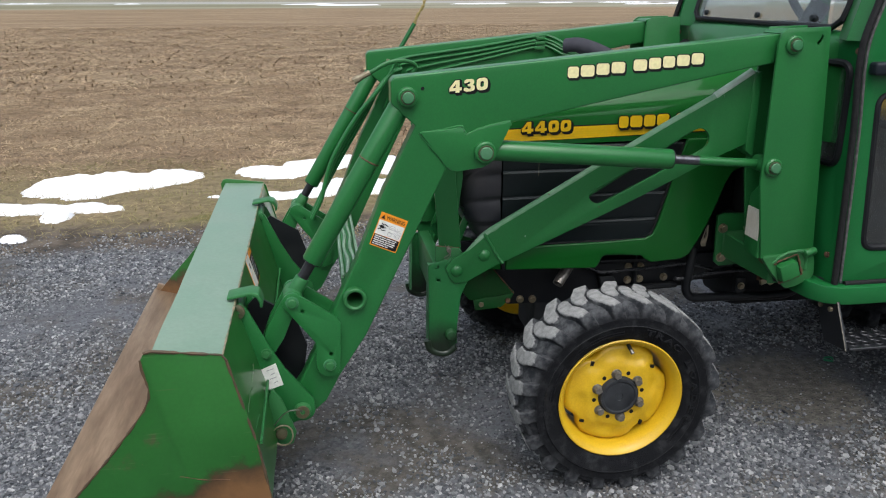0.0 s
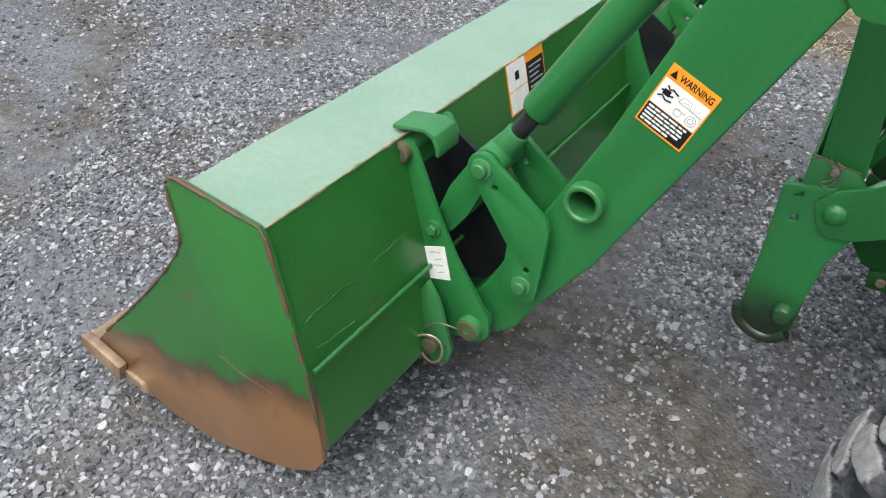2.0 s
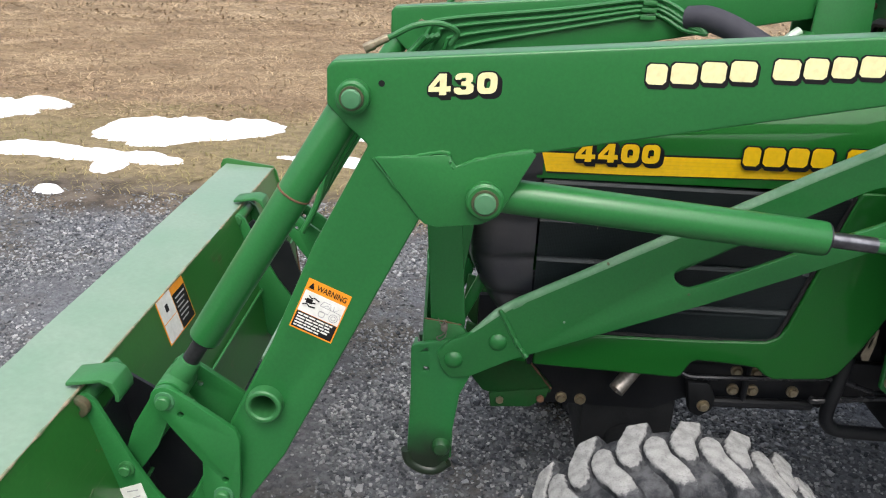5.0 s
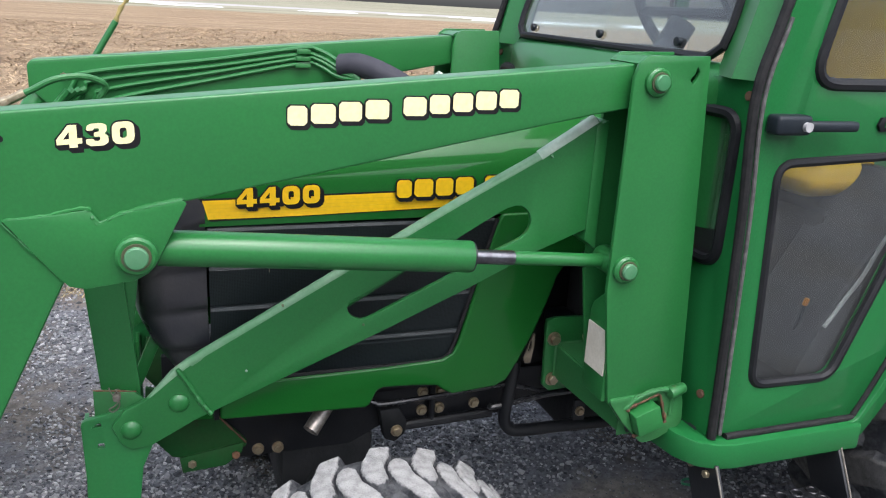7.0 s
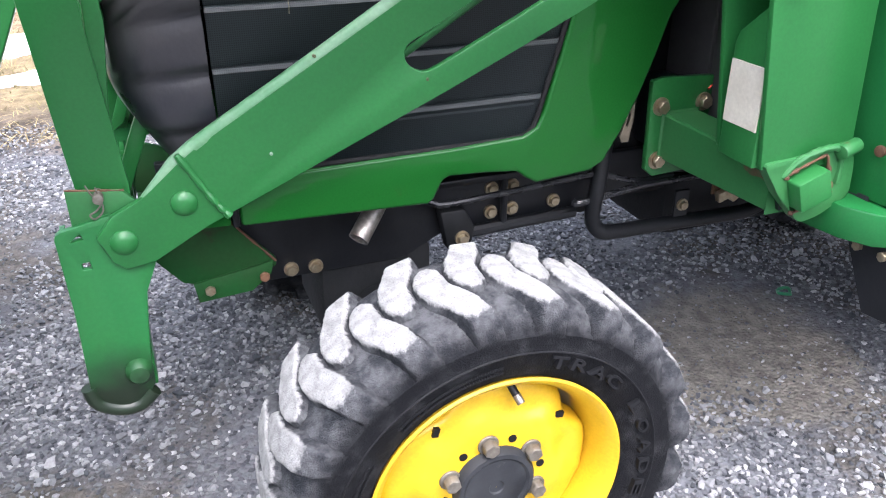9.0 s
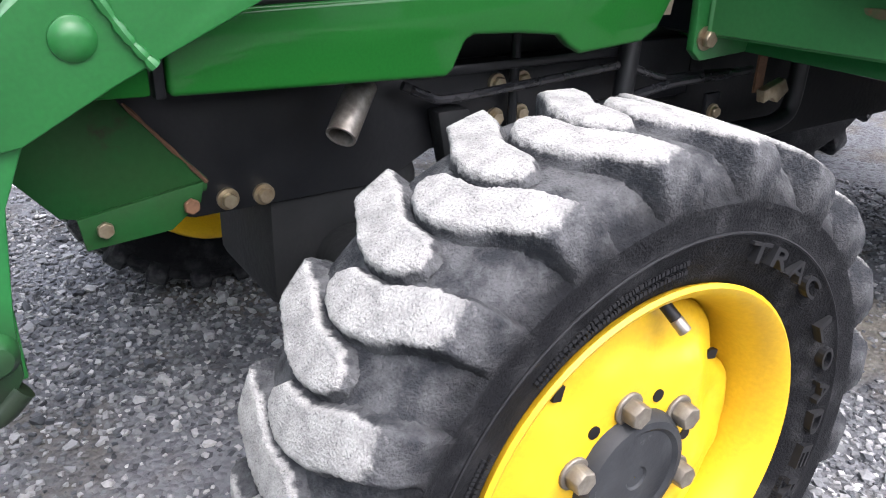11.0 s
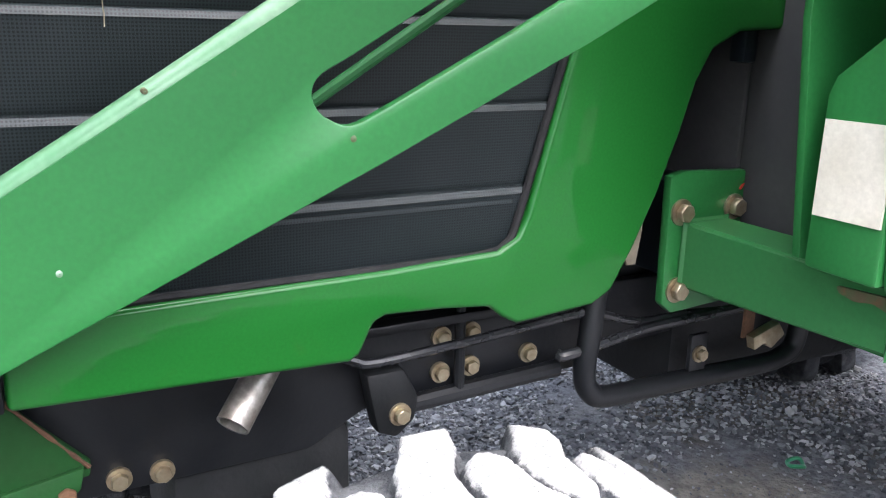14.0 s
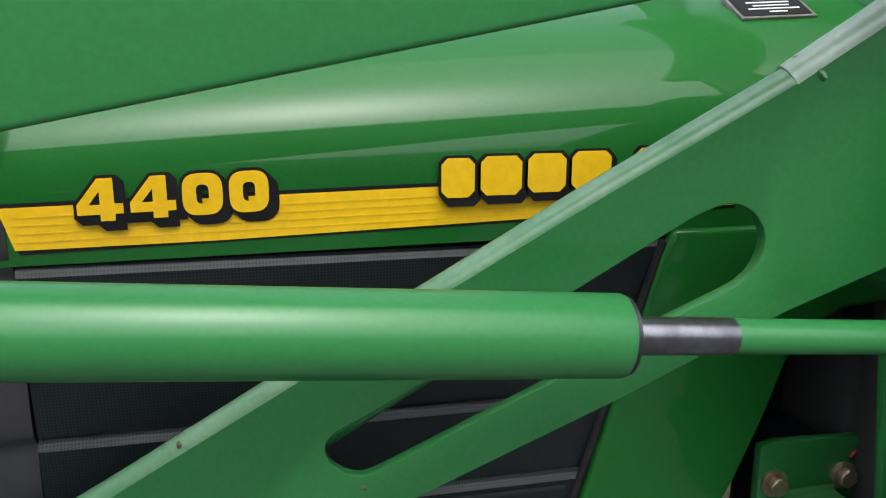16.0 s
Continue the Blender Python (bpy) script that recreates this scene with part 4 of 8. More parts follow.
part("edge_weld", sweep([(x, YB0 + 0.0005, z) for x, z in subdivide_open(SIDE[13:22])], 0.0026, 6, wobble=0.6, seed=6), edge_grime, bucket)


def scratch(points, r, mat, label=""):
    """A wavering scrape that stands a hair above the sheet."""
    line = smooth_line([Vector(p) for p in points], 8)
    part("scratch", sweep(line, r, 5, wobble=0.7, seed=len(points)), mat, bucket, label)


def on_back(y, z):
    """A place on the bucket's back sheet above its crease."""
    return (-1.066 + (0.626 - z) * 0.2656 + 0.0006, y, z)


scratch([on_back(-0.232, 0.462), on_back(-0.205, 0.466), on_back(-0.178, 0.465), on_back(-0.150, 0.468), on_back(-0.104, 0.461)], 0.0009, green_scraped, "brown scrape")
scratch([on_back(-0.226, 0.412), on_back(-0.203, 0.408), on_back(-0.170, 0.406), on_back(-0.137, 0.402)], 0.0005, green_dusty, "pale scrape")
scratch([on_back(-0.073, 0.464), on_back(-0.045, 0.469), on_back(-0.02, 0.468), on_back(0.01, 0.473)], 0.0008, green_scraped)
scratch([(-1.190, YB0 - 0.0003, 0.322), (-1.13, YB0 - 0.0003, 0.306), (-1.10, YB0 - 0.0003, 0.304), (-1.075, YB0 - 0.0003, 0.300)], 0.0010, rusty, "rusty scrape")


def bucket_hook(y0, far=False):
    """The folded hook plate on the back's upper edge, that hangs on the carrier's pin."""
    prof = [(-1.088, 0.640), (-1.024, 0.651), (-1.004, 0.644), (-0.994, 0.622), (-0.995, 0.606), (-1.003, 0.606), (-1.003, 0.620), (-1.011, 0.635), (-1.026, 0.642), (-1.088, 0.632)]
    bm = slab(prof, y0, y0 + 0.064, bev=0.0025)
    return part("hook_plate", flip(bm) if far else bm, green_worn, bucket, "worn folded hook plate")


bucket_hook(0.080)
bucket_hook(0.080, True)


def bucket_ear(far=False):
    bm = slab([(-1.000, 0.345), (-0.985, 0.375), (-0.960, 0.34), (-0.925, 0.235), (-0.935, 0.200), (-0.965, 0.190), (-0.985, 0.215)], 0.045, 0.057, bev=0.002)
    part("ear", flip(bm) if far else bm, green_worn, bucket)


bucket_ear()
bucket_ear(True)
ring = sweep([(-0.964 + 0.029 * math.cos(a), 0.028 + 0.004 * math.sin(2 * a), 0.238 + 0.031 * math.sin(a)) for a in [2 * math.pi * k / 28 for k in range(28)]], 0.0024, 7, closed=True)
part("lynch_ring", ring, zinc, bucket, "wire ring of the lynch pin")
part("lock_pin", rod((-0.966, 0.030, 0.238), (-0.966, 0.09, 0.238), 0.016, 18, bev=0.002), pin_steel, bucket, "dirty locking pin")
part("wire_loop", sweep(smooth_line([(-0.985, 0.034, 0.268), (-0.95, 0.022, 0.312), (-0.915, 0.026, 0.316), (-0.905, 0.04, 0.30)]), 0.0016, 6), steel, bucket)


def warning_decal(name, parent, at, right, up, w, h, layout):
    """A safety decal: coloured fields, word and bars, on a plane given by two directions."""
    right, up = Vector(right).normalized(), Vector(up).normalized()
    out = right.cross(up)
    frame_m = Matrix((right, up, out)).transposed().to_4x4()
    frame_m.translation = Vector(at)

    def field(nm, x0, x1, y0, y1, lift, mat, par, label=""):
        b = box((x0 * w, y0 * h, 0), (x1 * w, y1 * h, lift))
        bmesh.ops.transform(b, matrix=frame_m, verts=b.verts)
        return part(nm, b, mat, par, label, 0)

    back = field(name, 0, 1, 0, 1, 0.0012, decal_orange, parent, "orange, white and black safety decal")
    if layout == "tall":
        field("picture_field", 0.03, 0.97, 0.36, 0.78, 0.0016, decal_white, back)
        field("text_field", 0.03, 0.97, 0.03, 0.35, 0.0016, decal_black, back)
        b = letters("WARNING", 1, 0.02, 0.01)
        fit_box(b, 0.24 * w, 0.93 * w, 0, 0.11 * h, 0)
        for v in b.verts:
            v.co = Vector((v.co.x, v.co.z + 0.835 * h, 0.0014 - v.co.y * 0.02))
        bmesh.ops.transform(b, matrix=frame_m, verts=b.verts)
        part("warning_word", b, decal_black, back, "", 0)
        tri = bmesh.new()
        f = tri.faces.new([tri.verts.new((x * w, y * h, 0.0016)) for x, y in ((0.06, 0.83), (0.20, 0.83), (0.13, 0.95))])
        r = bmesh.ops.extrude_face_region(tri, geom=[f])
        for v in (g for g in r["geom"] if isinstance(g, bmesh.types.BMVert)):
            v.co.z += 0.0004
        bmesh.ops.transform(tri, matrix=frame_m, verts=tri.verts)
        part("warning_sign", tri, decal_black, back, "", 0)
        word_rnd = random.Random(3)
        for k, ends in enumerate((0.90, 0.84, 0.93, 0.87, 0.66)):
            x0, z0 = 0.07, 0.294 - 0.058 * k
            while x0 < ends - 0.05:
                x1 = min(ends, x0 + word_rnd.choice((0.07, 0.11, 0.15, 0.19)))
                field("text_bar", x0, x1, z0, z0 + 0.030, 0.002, decal_white, back)
                x0 = x1 + 0.022
        for cx, cy, r in ((0.82, 0.47, 0.095), (0.55, 0.455, 0.07), (0.82, 0.47, 0.05)):
            b = sweep([((cx + r * math.cos(a)) * w, cy * h + r * w * math.sin(a), 0.0016) for a in [6.283 * k / 24 for k in range(24)]], 0.0007, 5, closed=True)
            bmesh.ops.transform(b, matrix=frame_m, verts=b.verts)
            part("picture_ring", b, decal_grey, back)
        for ink, r, pts in ((decal_grey, 0.0007, ((0.45, 0.60), (0.50, 0.70), (0.66, 0.70), (0.70, 0.60), (0.93, 0.59), (0.95, 0.50))), (decal_grey, 0.0007, ((0.45, 0.60), (0.70, 0.60), (0.68, 0.50), (0.48, 0.50))),
                            (decal_grey, 0.0006, ((0.52, 0.62), (0.62, 0.66), (0.66, 0.62))), (decal_grey, 0.0006, ((0.74, 0.70), (0.76, 0.60), (0.86, 0.66))),
                            (decal_black, 0.0016, ((0.09, 0.60), (0.17, 0.62), (0.26, 0.58), (0.34, 0.60))), (decal_black, 0.0014, ((0.15, 0.70), (0.22, 0.66), (0.27, 0.69), (0.40, 0.66))),
                            (decal_black, 0.0014, ((0.08, 0.50), (0.16, 0.54), (0.24, 0.50), (0.36, 0.52)))):
            b = sweep([(x * w, y * h, 0.0017) for x, y in pts], r, 5)
            bmesh.ops.transform(b, matrix=frame_m, verts=b.verts)
            part("picture_line", b, ink, back)
        field("picture_mark", 0.13, 0.27, 0.555, 0.645, 0.0019, decal_black, back)
    else:
        field("picture_field", 0.02, 0.49, 0.46, 0.97, 0.0016, decal_white, back)
        field("picture_field", 0.02, 0.49, 0.03, 0.44, 0.0016, decal_white, back)
        field("text_field", 0.51, 0.98, 0.03, 0.80, 0.0016, decal_black, back)
        for k in range(6):
            field("text_bar", 0.57, 0.92 - 0.05 * (k % 3), 0.68 - 0.10 * k, 0.71 - 0.10 * k, 0.002, decal_grey, back)
        field("picture_mark", 0.20, 0.30, 0.62, 0.78, 0.002, decal_black, back)
    return back


back_up = Vector((-0.066, 0, 0.243)).normalized()
warning_decal("warning_decal", bucket, (-1.0385, 0.432, 0.522), (0, 1, 0), back_up, 0.158, 0.108, "wide")


# ---- front loader ----
loader = thing("front_loader", -0.2, CENTRE, "green two-arm hydraulic front loader mounted on the tractor", "loader")
BOOM = [(-0.632, 1.196), (-0.622, 1.208), (-0.40, 1.228), (0.0, 1.264), (0.44, 1.306), (0.53, 1.305), (0.55, 1.27), (0.53, 1.242), (0.38, 1.217), (0.033, 1.146), (-0.307, 1.081),
        (-0.40, 1.01), (-0.484, 0.962), (-0.60, 0.728), (-0.716, 0.492), (-0.795, 0.372), (-0.838, 0.292), (-0.872, 0.262), (-0.915, 0.256), (-0.944, 0.276), (-0.945, 0.310),
        (-0.905, 0.366), (-0.798, 0.590), (-0.733, 0.723), (-0.657, 0.905), (-0.568, 1.080), (-0.604, 1.112), (-0.632, 1.140)]
BOOM = [(x + 0.002, z + (0.005 if z > 0.9 else 0.0)) for x, z in BOOM]
TUBE = (-0.744, 0.608)
GUSSET = [(-0.556, 1.062), (-0.546, 1.064), (-0.500, 1.067), (-0.441, 1.075), (-0.429, 1.056), (-0.400, 1.068), (-0.316, 1.088), (-0.306, 1.080), (-0.352, 0.990), (-0.366, 0.972),
          (-0.385, 0.962), (-0.455, 0.953), (-0.476, 0.958), (-0.492, 0.975)]


def sided(name, make, mats, parent, label="", both=True, smooth=35):
    """The same part on both sides of the tractor."""
    obs = [part(name, make(), mats, parent, label, smooth)]
    if both:
        obs.append(part(name, flip(make()), mats, parent, "", smooth))
    return obs


part("boom_arm", slab(BOOM, 0.112, 0.172, [disc_points(*TUBE, 0.028, 28)], bev=0.009, segments=3), green, loader, "bent green box-section boom arm")
part("boom_arm", flip(slab(BOOM, 0.126, 0.186, [disc_points(*TUBE, 0.028, 28)], bev=0.009, segments=3)), green, loader)
sided("elbow_gusset", lambda: slab([(x + 0.002, z + 0.005) for x, z in GUSSET], 0.1055, 0.113, bev=0.002), green, loader)
sided("gusset_weld", lambda: sweep(smooth_line([(-0.554, 0.110, 1.065), (-0.498, 0.110, 1.071), (-0.445, 0.109, 1.081), (-0.435, 0.108, 1.063), (-0.426, 0.108, 1.057), (-0.398, 0.109, 1.071), (-0.348, 0.109, 1.084), (-0.308, 0.110, 1.091)], 8), 0.0034, 7, wobble=0.35), green, loader)
sided("elbow_weld", lambda: sweep([(-0.558 + 0.078 * k / 16, 0.111, 1.065 - 0.095 * k / 16) for k in range(17)], 0.0030, 7, wobble=0.4, seed=4), green, loader)


def boss(x, z, r, y0=0.080, y1=0.11):
    """A turned boss."""
    return lathe([(y1, r), (y0 + 0.004, r), (y0, r - 0.004), (y0, r * 0.45), (y0 + 0.004, 0.001)], (x, 0, z), 28)


def pin_head(x, z, r, y):
    return lathe([(y + 0.03, r), (y + 0.002, r), (y, r - 0.002), (y - 0.0005, r * 0.5), (y - 0.001, 0.0005)], (x, 0, z), 24)


for x, z, r in ((-0.588, 1.162, 0.026), (-0.379, 1.010, 0.030), (0.481, 1.283, 0.025), (0.464, 0.941, 0.026)):
    y = 0.086 if x < 0.4 else 0.076
    sided("boss", lambda: boss(x, z, r, y, 0.112), green, loader)
    sided("pivot_pin", lambda: pin_head(x, z, r * 0.58, y - 0.010), green_dusty, loader)
    sided("pin_washer", lambda: lathe([(y - 0.0005, r * 0.72), (y - 0.003, r * 0.70), (y - 0.003, r * 0.5)], (x, 0, z), 24), pin_steel, loader)
part("boom_dot", rod((-0.546, 0.1113, 1.182), (-0.546, 0.116, 1.182), 0.005, 12), decal_black, loader)
# hollow torque tube between the arms
part("torque_tube", lathe([(0.092, 0.0225), (0.089, 0.0255), (0.089, 0.0300), (0.092, 0.0325), (0.12, 0.0325), (2 * CENTRE - 0.12, 0.0325), (2 * CENTRE - 0.092, 0.0325), (2 * CENTRE - 0.089, 0.0300), (2 * CENTRE - 0.089, 0.0255), (2 * CENTRE - 0.092, 0.0225)], (TUBE[0], 0, TUBE[1]), 32, close=True), green_worn, loader, "hollow round cross tube")

# tilt cylinders
def tilt_cylinder(far):
    y = 0.150 if far else 0.142
    a, b = Vector((-0.588, y, 1.162)), Vector((-0.916, y, 0.613))
    d = (b - a).normalized()
    side_ = (lambda bm: flip(bm)) if far else (lambda bm: bm)
    barrel = rod(a + d * 0.005, a + d * 0.525, 0.0285, 32, bev=0.003)
    ob = part("tilt_cylinder", side_(barrel), green, loader, "green hydraulic tilt cylinder")
    part("barrel_band", side_(sweep([a + d * 0.20 + Vector((d.z * math.cos(t), 0, -d.x * math.cos(t))) * 0.0283 + Vector((0, 1, 0)) * math.sin(t) * 0.0283 for t in [6.283 * k / 30 for k in range(30)]], 0.0022, 6, closed=True)), rusty, ob, "rusty band")
    part("rod", side_(rod(a + d * 0.52, a + d * 0.60, 0.0155, 24)), dark_rod, ob, "dark oily rod")
    eye = rod(a + d * 0.578, b, 0.0195, 24, r2=0.024, bev=0.003)
    eye = rod(b - Vector((0, 0.036, 0)), b + Vector((0, 0.036, 0)), 0.0275, 24, bev=0.003, bm=eye)
    part("rod_eye", side_(eye), green_worn, ob)
    part("gland", side_(rod(a + d * 0.518, a + d * 0.528, 0.026, 28)), black_paint, ob)


tilt_cylinder(False)
tilt_cylinder(True)

# bell cranks: one plate outside, one inside, on each arm
CRANK = disc_points(-0.916, 0.613, 0.027, 9, 45, 200) + [(-0.908, 0.556), (-0.857, 0.488), (-0.860, 0.425)] + disc_points(-0.824, 0.414, 0.033, 8, 190, 335) + [(-0.791, 0.440), (-0.787, 0.540), (-0.795, 0.560)]
for y0 in (0.084, 0.190):
    sided("bell_crank", lambda: slab(CRANK, y0, y0 + 0.012, [disc_points(-0.817, 0.452, 0.006, 12), disc_points(-0.890, 0.586, 0.006, 12)], bev=0.0015), green, loader)
for x, z in ((-0.916, 0.613), (-0.822, 0.418)):
    sided("crank_pin", lambda: pin_head(x, z, 0.0128, 0.070), green_worn, loader)
    sided("pin_collar", lambda: lathe([(0.085, 0.0185), (0.081, 0.0178), (0.081, 0.010)], (x, 0, z), 24), green_dusty, loader)
# connecting links from crank to carrier
LINK = disc_points(-0.916, 0.613, 0.026, 7, 20, 130) + [(-0.985, 0.545), (-1.010, 0.475)] + disc_points(-0.993, 0.471, 0.024, 7, 190, 330) + [(-0.945, 0.500), (-0.905, 0.595)]
for y0 in (0.104, 0.176):
    sided("tilt_link", lambda: slab(LINK, y0, y0 + 0.012, bev=0.0015), green, loader)
# quick-attach carriers
CARRIER = disc_points(-1.060, 0.600, 0.019, 7, 70, 200) + [(-1.066, 0.560), (-1.028, 0.43), (-1.004, 0.330), (-0.996, 0.262), (-0.975, 0.232), (-0.940, 0.245)] + disc_points(-0.905, 0.288, 0.036, 8, 250, 375) + [(-0.872, 0.318), (-0.947, 0.42), (-0.985, 0.489), (-1.038, 0.606)]
for y0 in (0.076, 0.196):
    sided("carrier_plate", lambda: slab(CARRIER, y0, y0 + 0.012, bev=0.0015), green, loader)
# added black sheet that stands for the shade inside the carrier
sided("carrier_liner", lambda: slab([(-1.045, 0.575), (-1.02, 0.600), (-0.915, 0.535), (-0.885, 0.44), (-0.90, 0.33), (-0.975, 0.30), (-1.01, 0.42)], 0.184, 0.192), black_paint, loader, "black sheet added as the shade between carrier plates")
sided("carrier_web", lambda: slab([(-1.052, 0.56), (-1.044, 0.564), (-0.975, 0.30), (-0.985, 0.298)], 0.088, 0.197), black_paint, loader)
sided("carrier_cross", lambda: rod((-0.905, 0.06, 0.288), (-0.905, 0.215, 0.288), 0.024, 22, bev=0.003), green_worn, loader)
sided("carrier_pin_end", lambda: lathe([(0.064, 0.0215), (0.058, 0.019), (0.058, 0.008), (0.064, 0.006), (0.064, 0.0005)], (-0.905, 0, 0.288), 22), pin_steel, loader, "dirty stained pin end")
sided("hook_bar", lambda: rod((-1.062, 0.062, 0.602), (-1.062, 0.216, 0.602), 0.0155, 20, bev=0.002), green_worn, loader)
sided("hook_bar_end", lambda: lathe([(0.072, 0.0205), (0.060, 0.0195), (0.058, 0.016), (0.058, 0.008), (0.066, 0.006), (0.066, 0.0005)], (-1.062, 0, 0.602), 22), pin_steel, loader, "dirty hollow bar end")
sided("link_bolt", lambda: hexbolt(-0.994, 0.073, 0.471, 0.011, 0.008), green_worn, loader)
lab = slab([(-1.013, 0.4225), (-0.971, 0.439), (-0.954, 0.372), (-0.9955, 0.3585)], 0.0745, 0.0765)
lab_ob = part("carrier_label", lab, decal_white, loader, "worn white label", 0)
for k in range(4):
    part("label_mark", sweep([(-0.998 + 0.006 * (k % 2) + 0.012 * k / 3, 0.0745, 0.418 - 0.013 * k), (-0.978 + 0.010 * k / 3, 0.0745, 0.424 - 0.013 * k)], 0.0014, 5), decal_grey, lab_ob)
sided("latch_chain", lambda: sweep(smooth_line([(-0.945, 0.10, 0.372), (-0.93, 0.09, 0.355), (-0.927, 0.085, 0.335), (-0.935, 0.085, 0.325)]), 0.004, 7, wobble=0.4), green_worn, loader)

# steel oil lines and hoses along the arms
for k in range(4):
    u, th = k / 3, radians(52 + 27 * k)
    run = [(TUBE[0] + 0.0395 * math.cos(th + 0.10 * math.sin(3.1 * n + k)), 0.21 + 0.125 * n, TUBE[1] + 0.0395 * math.sin(th + 0.10 * math.sin(3.1 * n + k))) for n in range(7)]
    rise = [(-0.705 - 0.030 * u, 1.030, 0.690), (-0.677 - 0.049 * u, 1.042, 0.725), (-0.617 - 0.051 * u, 1.046, 0.800), (-0.50 - 0.05 * u, 1.046, 0.99)]
    part("oil_line", sweep(smooth_line(run + rise), 0.0052, 8), line_paint, loader, "pale green steel oil line" if k == 0 else "")
for k, (zf, zr) in enumerate(((1.188, 1.262), (1.170, 1.246), (1.148, 1.236), (1.126, 1.222))):
    y = 2 * CENTRE - 0.194
    part("oil_line", sweep(smooth_line([(-0.60 + 0.03 * k, y - 0.002, zf - 0.17), (-0.53 + 0.022 * k, y, zf - 0.03), (-0.49 + 0.02 * k, y, zf), (-0.2, y, zf + (zr - zf) * 0.52), (0.02, y, zr), (0.07, y, zr - 0.002), (0.12, y - 0.03, zr - 0.028), (0.17, y - 0.07, 1.19)]), 0.0055, 8), green, loader)
for k in range(3):
    part("hose_clamp", box((0.010 + 0.002 * k, 2 * CENTRE - 0.206, 1.212 + 0.018 * k), (0.050, 2 * CENTRE - 0.185, 1.224 + 0.018 * k), 0.002), green_worn, loader)
part("hose_sleeve", sweep(smooth_line([(0.13, 1.03, 1.222), (0.18, 0.99, 1.225), (0.26, 0.92, 1.19), (0.36, 0.84, 1.12), (0.44, 0.76, 1.02)]), 0.031, 16), canvas, loader, "black woven hose sleeve")
for k in range(4):
    y = 1.030 - 0.018 * k
    part("hose", sweep(smooth_line([(-0.50 - 0.012 * k, y, 1.15), (-0.575 - 0.01 * k, y - 0.01, 1.10 - 0.01 * k), (-0.65 - 0.012 * k, y, 0.97), (-0.74 - 0.012 * k, y + 0.006, 0.82), (-0.82, y, 0.68), (-0.86, y, 0.60)]), 0.0085, 8), green if k % 2 else green_worn, loader, "green overpainted hydraulic hose" if k == 0 else "")
part("hose", sweep(smooth_line([(-0.47, 0.99, 1.13), (-0.455, 0.98, 1.165), (-0.50, 0.96, 1.185), (-0.56, 0.95, 1.178), (-0.615, 0.95, 1.15), (-0.66, 0.95, 1.13)]), 0.0078, 9), green_worn, loader, "short overpainted hose loop")
part("hose_fitting", rod((-0.625, 0.95, 1.146), (-0.672, 0.95, 1.122), 0.0105, 6, bev=0.001), zinc, loader, "zinc hose fitting")
part("hose_fitting", rod((-0.66, 0.95, 1.128), (-0.685, 0.95, 1.115), 0.013, 6, bev=0.001), zinc, loader)
part("far_bolt", rod((-0.55, 2 * CENTRE - 0.19, 1.178), (-0.55, 2 * CENTRE - 0.20, 1.178), 0.008, 6), zinc, loader)
# bucket level indicator rod on the far arm
part("indicator_rod", rod((-0.525, 1.20, 1.15), (-0.430, 1.20, 1.305), 0.0085, 12), green_worn, loader, "green level indicator rod")
part("indicator_tip", sweep(smooth_line([(-0.432, 1.20, 1.30), (-0.418, 1.20, 1.335), (-0.395, 1.20, 1.37), (-0.385, 1.20, 1.41), (-0.36, 1.20, 1.45)]), 0.0055, 8, wobble=0.45), straw, loader, "frayed yellowed tip")
part("indicator_bracket", box((-0.545, 1.187, 1.14), (-0.515, 1.21, 1.17), 0.002), green, loader)

# lift cylinders
def lift_cylinder(far):
    y = 0.140
    a, b = Vector((-0.379, y, 1.010)), Vector((0.464, y, 0.941))
    d = (b - a).normalized()
    m = (lambda bm: flip(bm)) if far else (lambda bm: bm)
    ob = part("lift_cylinder", m(rod(a + d * 0.03, a + d * 0.556, 0.0288, 40, bev=0.002)), green, loader, "green hydraulic lift cylinder")
    part("gland", m(rod(a + d * 0.552, a + d * 0.559, 0.0272, 32)), black_paint, ob)
    part("rod", m(rod(a + d * 0.55, a + d * 0.640, 0.0133, 28)), chrome, ob, "bare polished steel rod")
    part("painted_rod", m(rod(a + d * 0.639, a + d * 0.83, 0.0128, 24)), green, ob)
    eye = rod(b - Vector((0, 0.030, 0)), b + Vector((0, 0.030, 0)), 0.025, 24, bev=0.003)
    part("rod_eye", m(eye), green, ob)
    part("barrel_eye", m(rod(a - Vector((0, 0.03, 0)), a + Vector((0, 0.03, 0)), 0.029, 24, bev=0.003)), green, ob)


lift_cylinder(False)
lift_cylinder(True)

# mast posts
POST = [(0.464, 0.662), (0.448, 0.78), (0.432, 0.900), (0.433, 1.10), (0.436, 1.290), (0.444, 1.315), (0.460, 1.327), (0.586, 1.330), (0.602, 1.096), (0.631, 0.686), (0.60, 0.655), (0.52, 0.652)]
HOLE = [(0.550, 1.288), (0.556, 1.280), (0.564, 1.290), (0.568, 1.302), (0.562, 1.310), (0.559, 1.298)]
sided("mast_plate", lambda: slab(POST, 0.0875, 0.0975, [HOLE], bev=0.002), green, loader, "tall green loader mast plate")
sided("mast_plate", lambda: slab([(x + (0.012 if x < 0.5 else 0.0), z) for x, z in POST], 0.196, 0.206, bev=0.002), green, loader)
sided("mast_back", lambda: slab([(0.578, 1.322), (0.586, 1.322), (0.628, 0.67), (0.620, 0.67)], 0.0975, 0.196), green, loader)
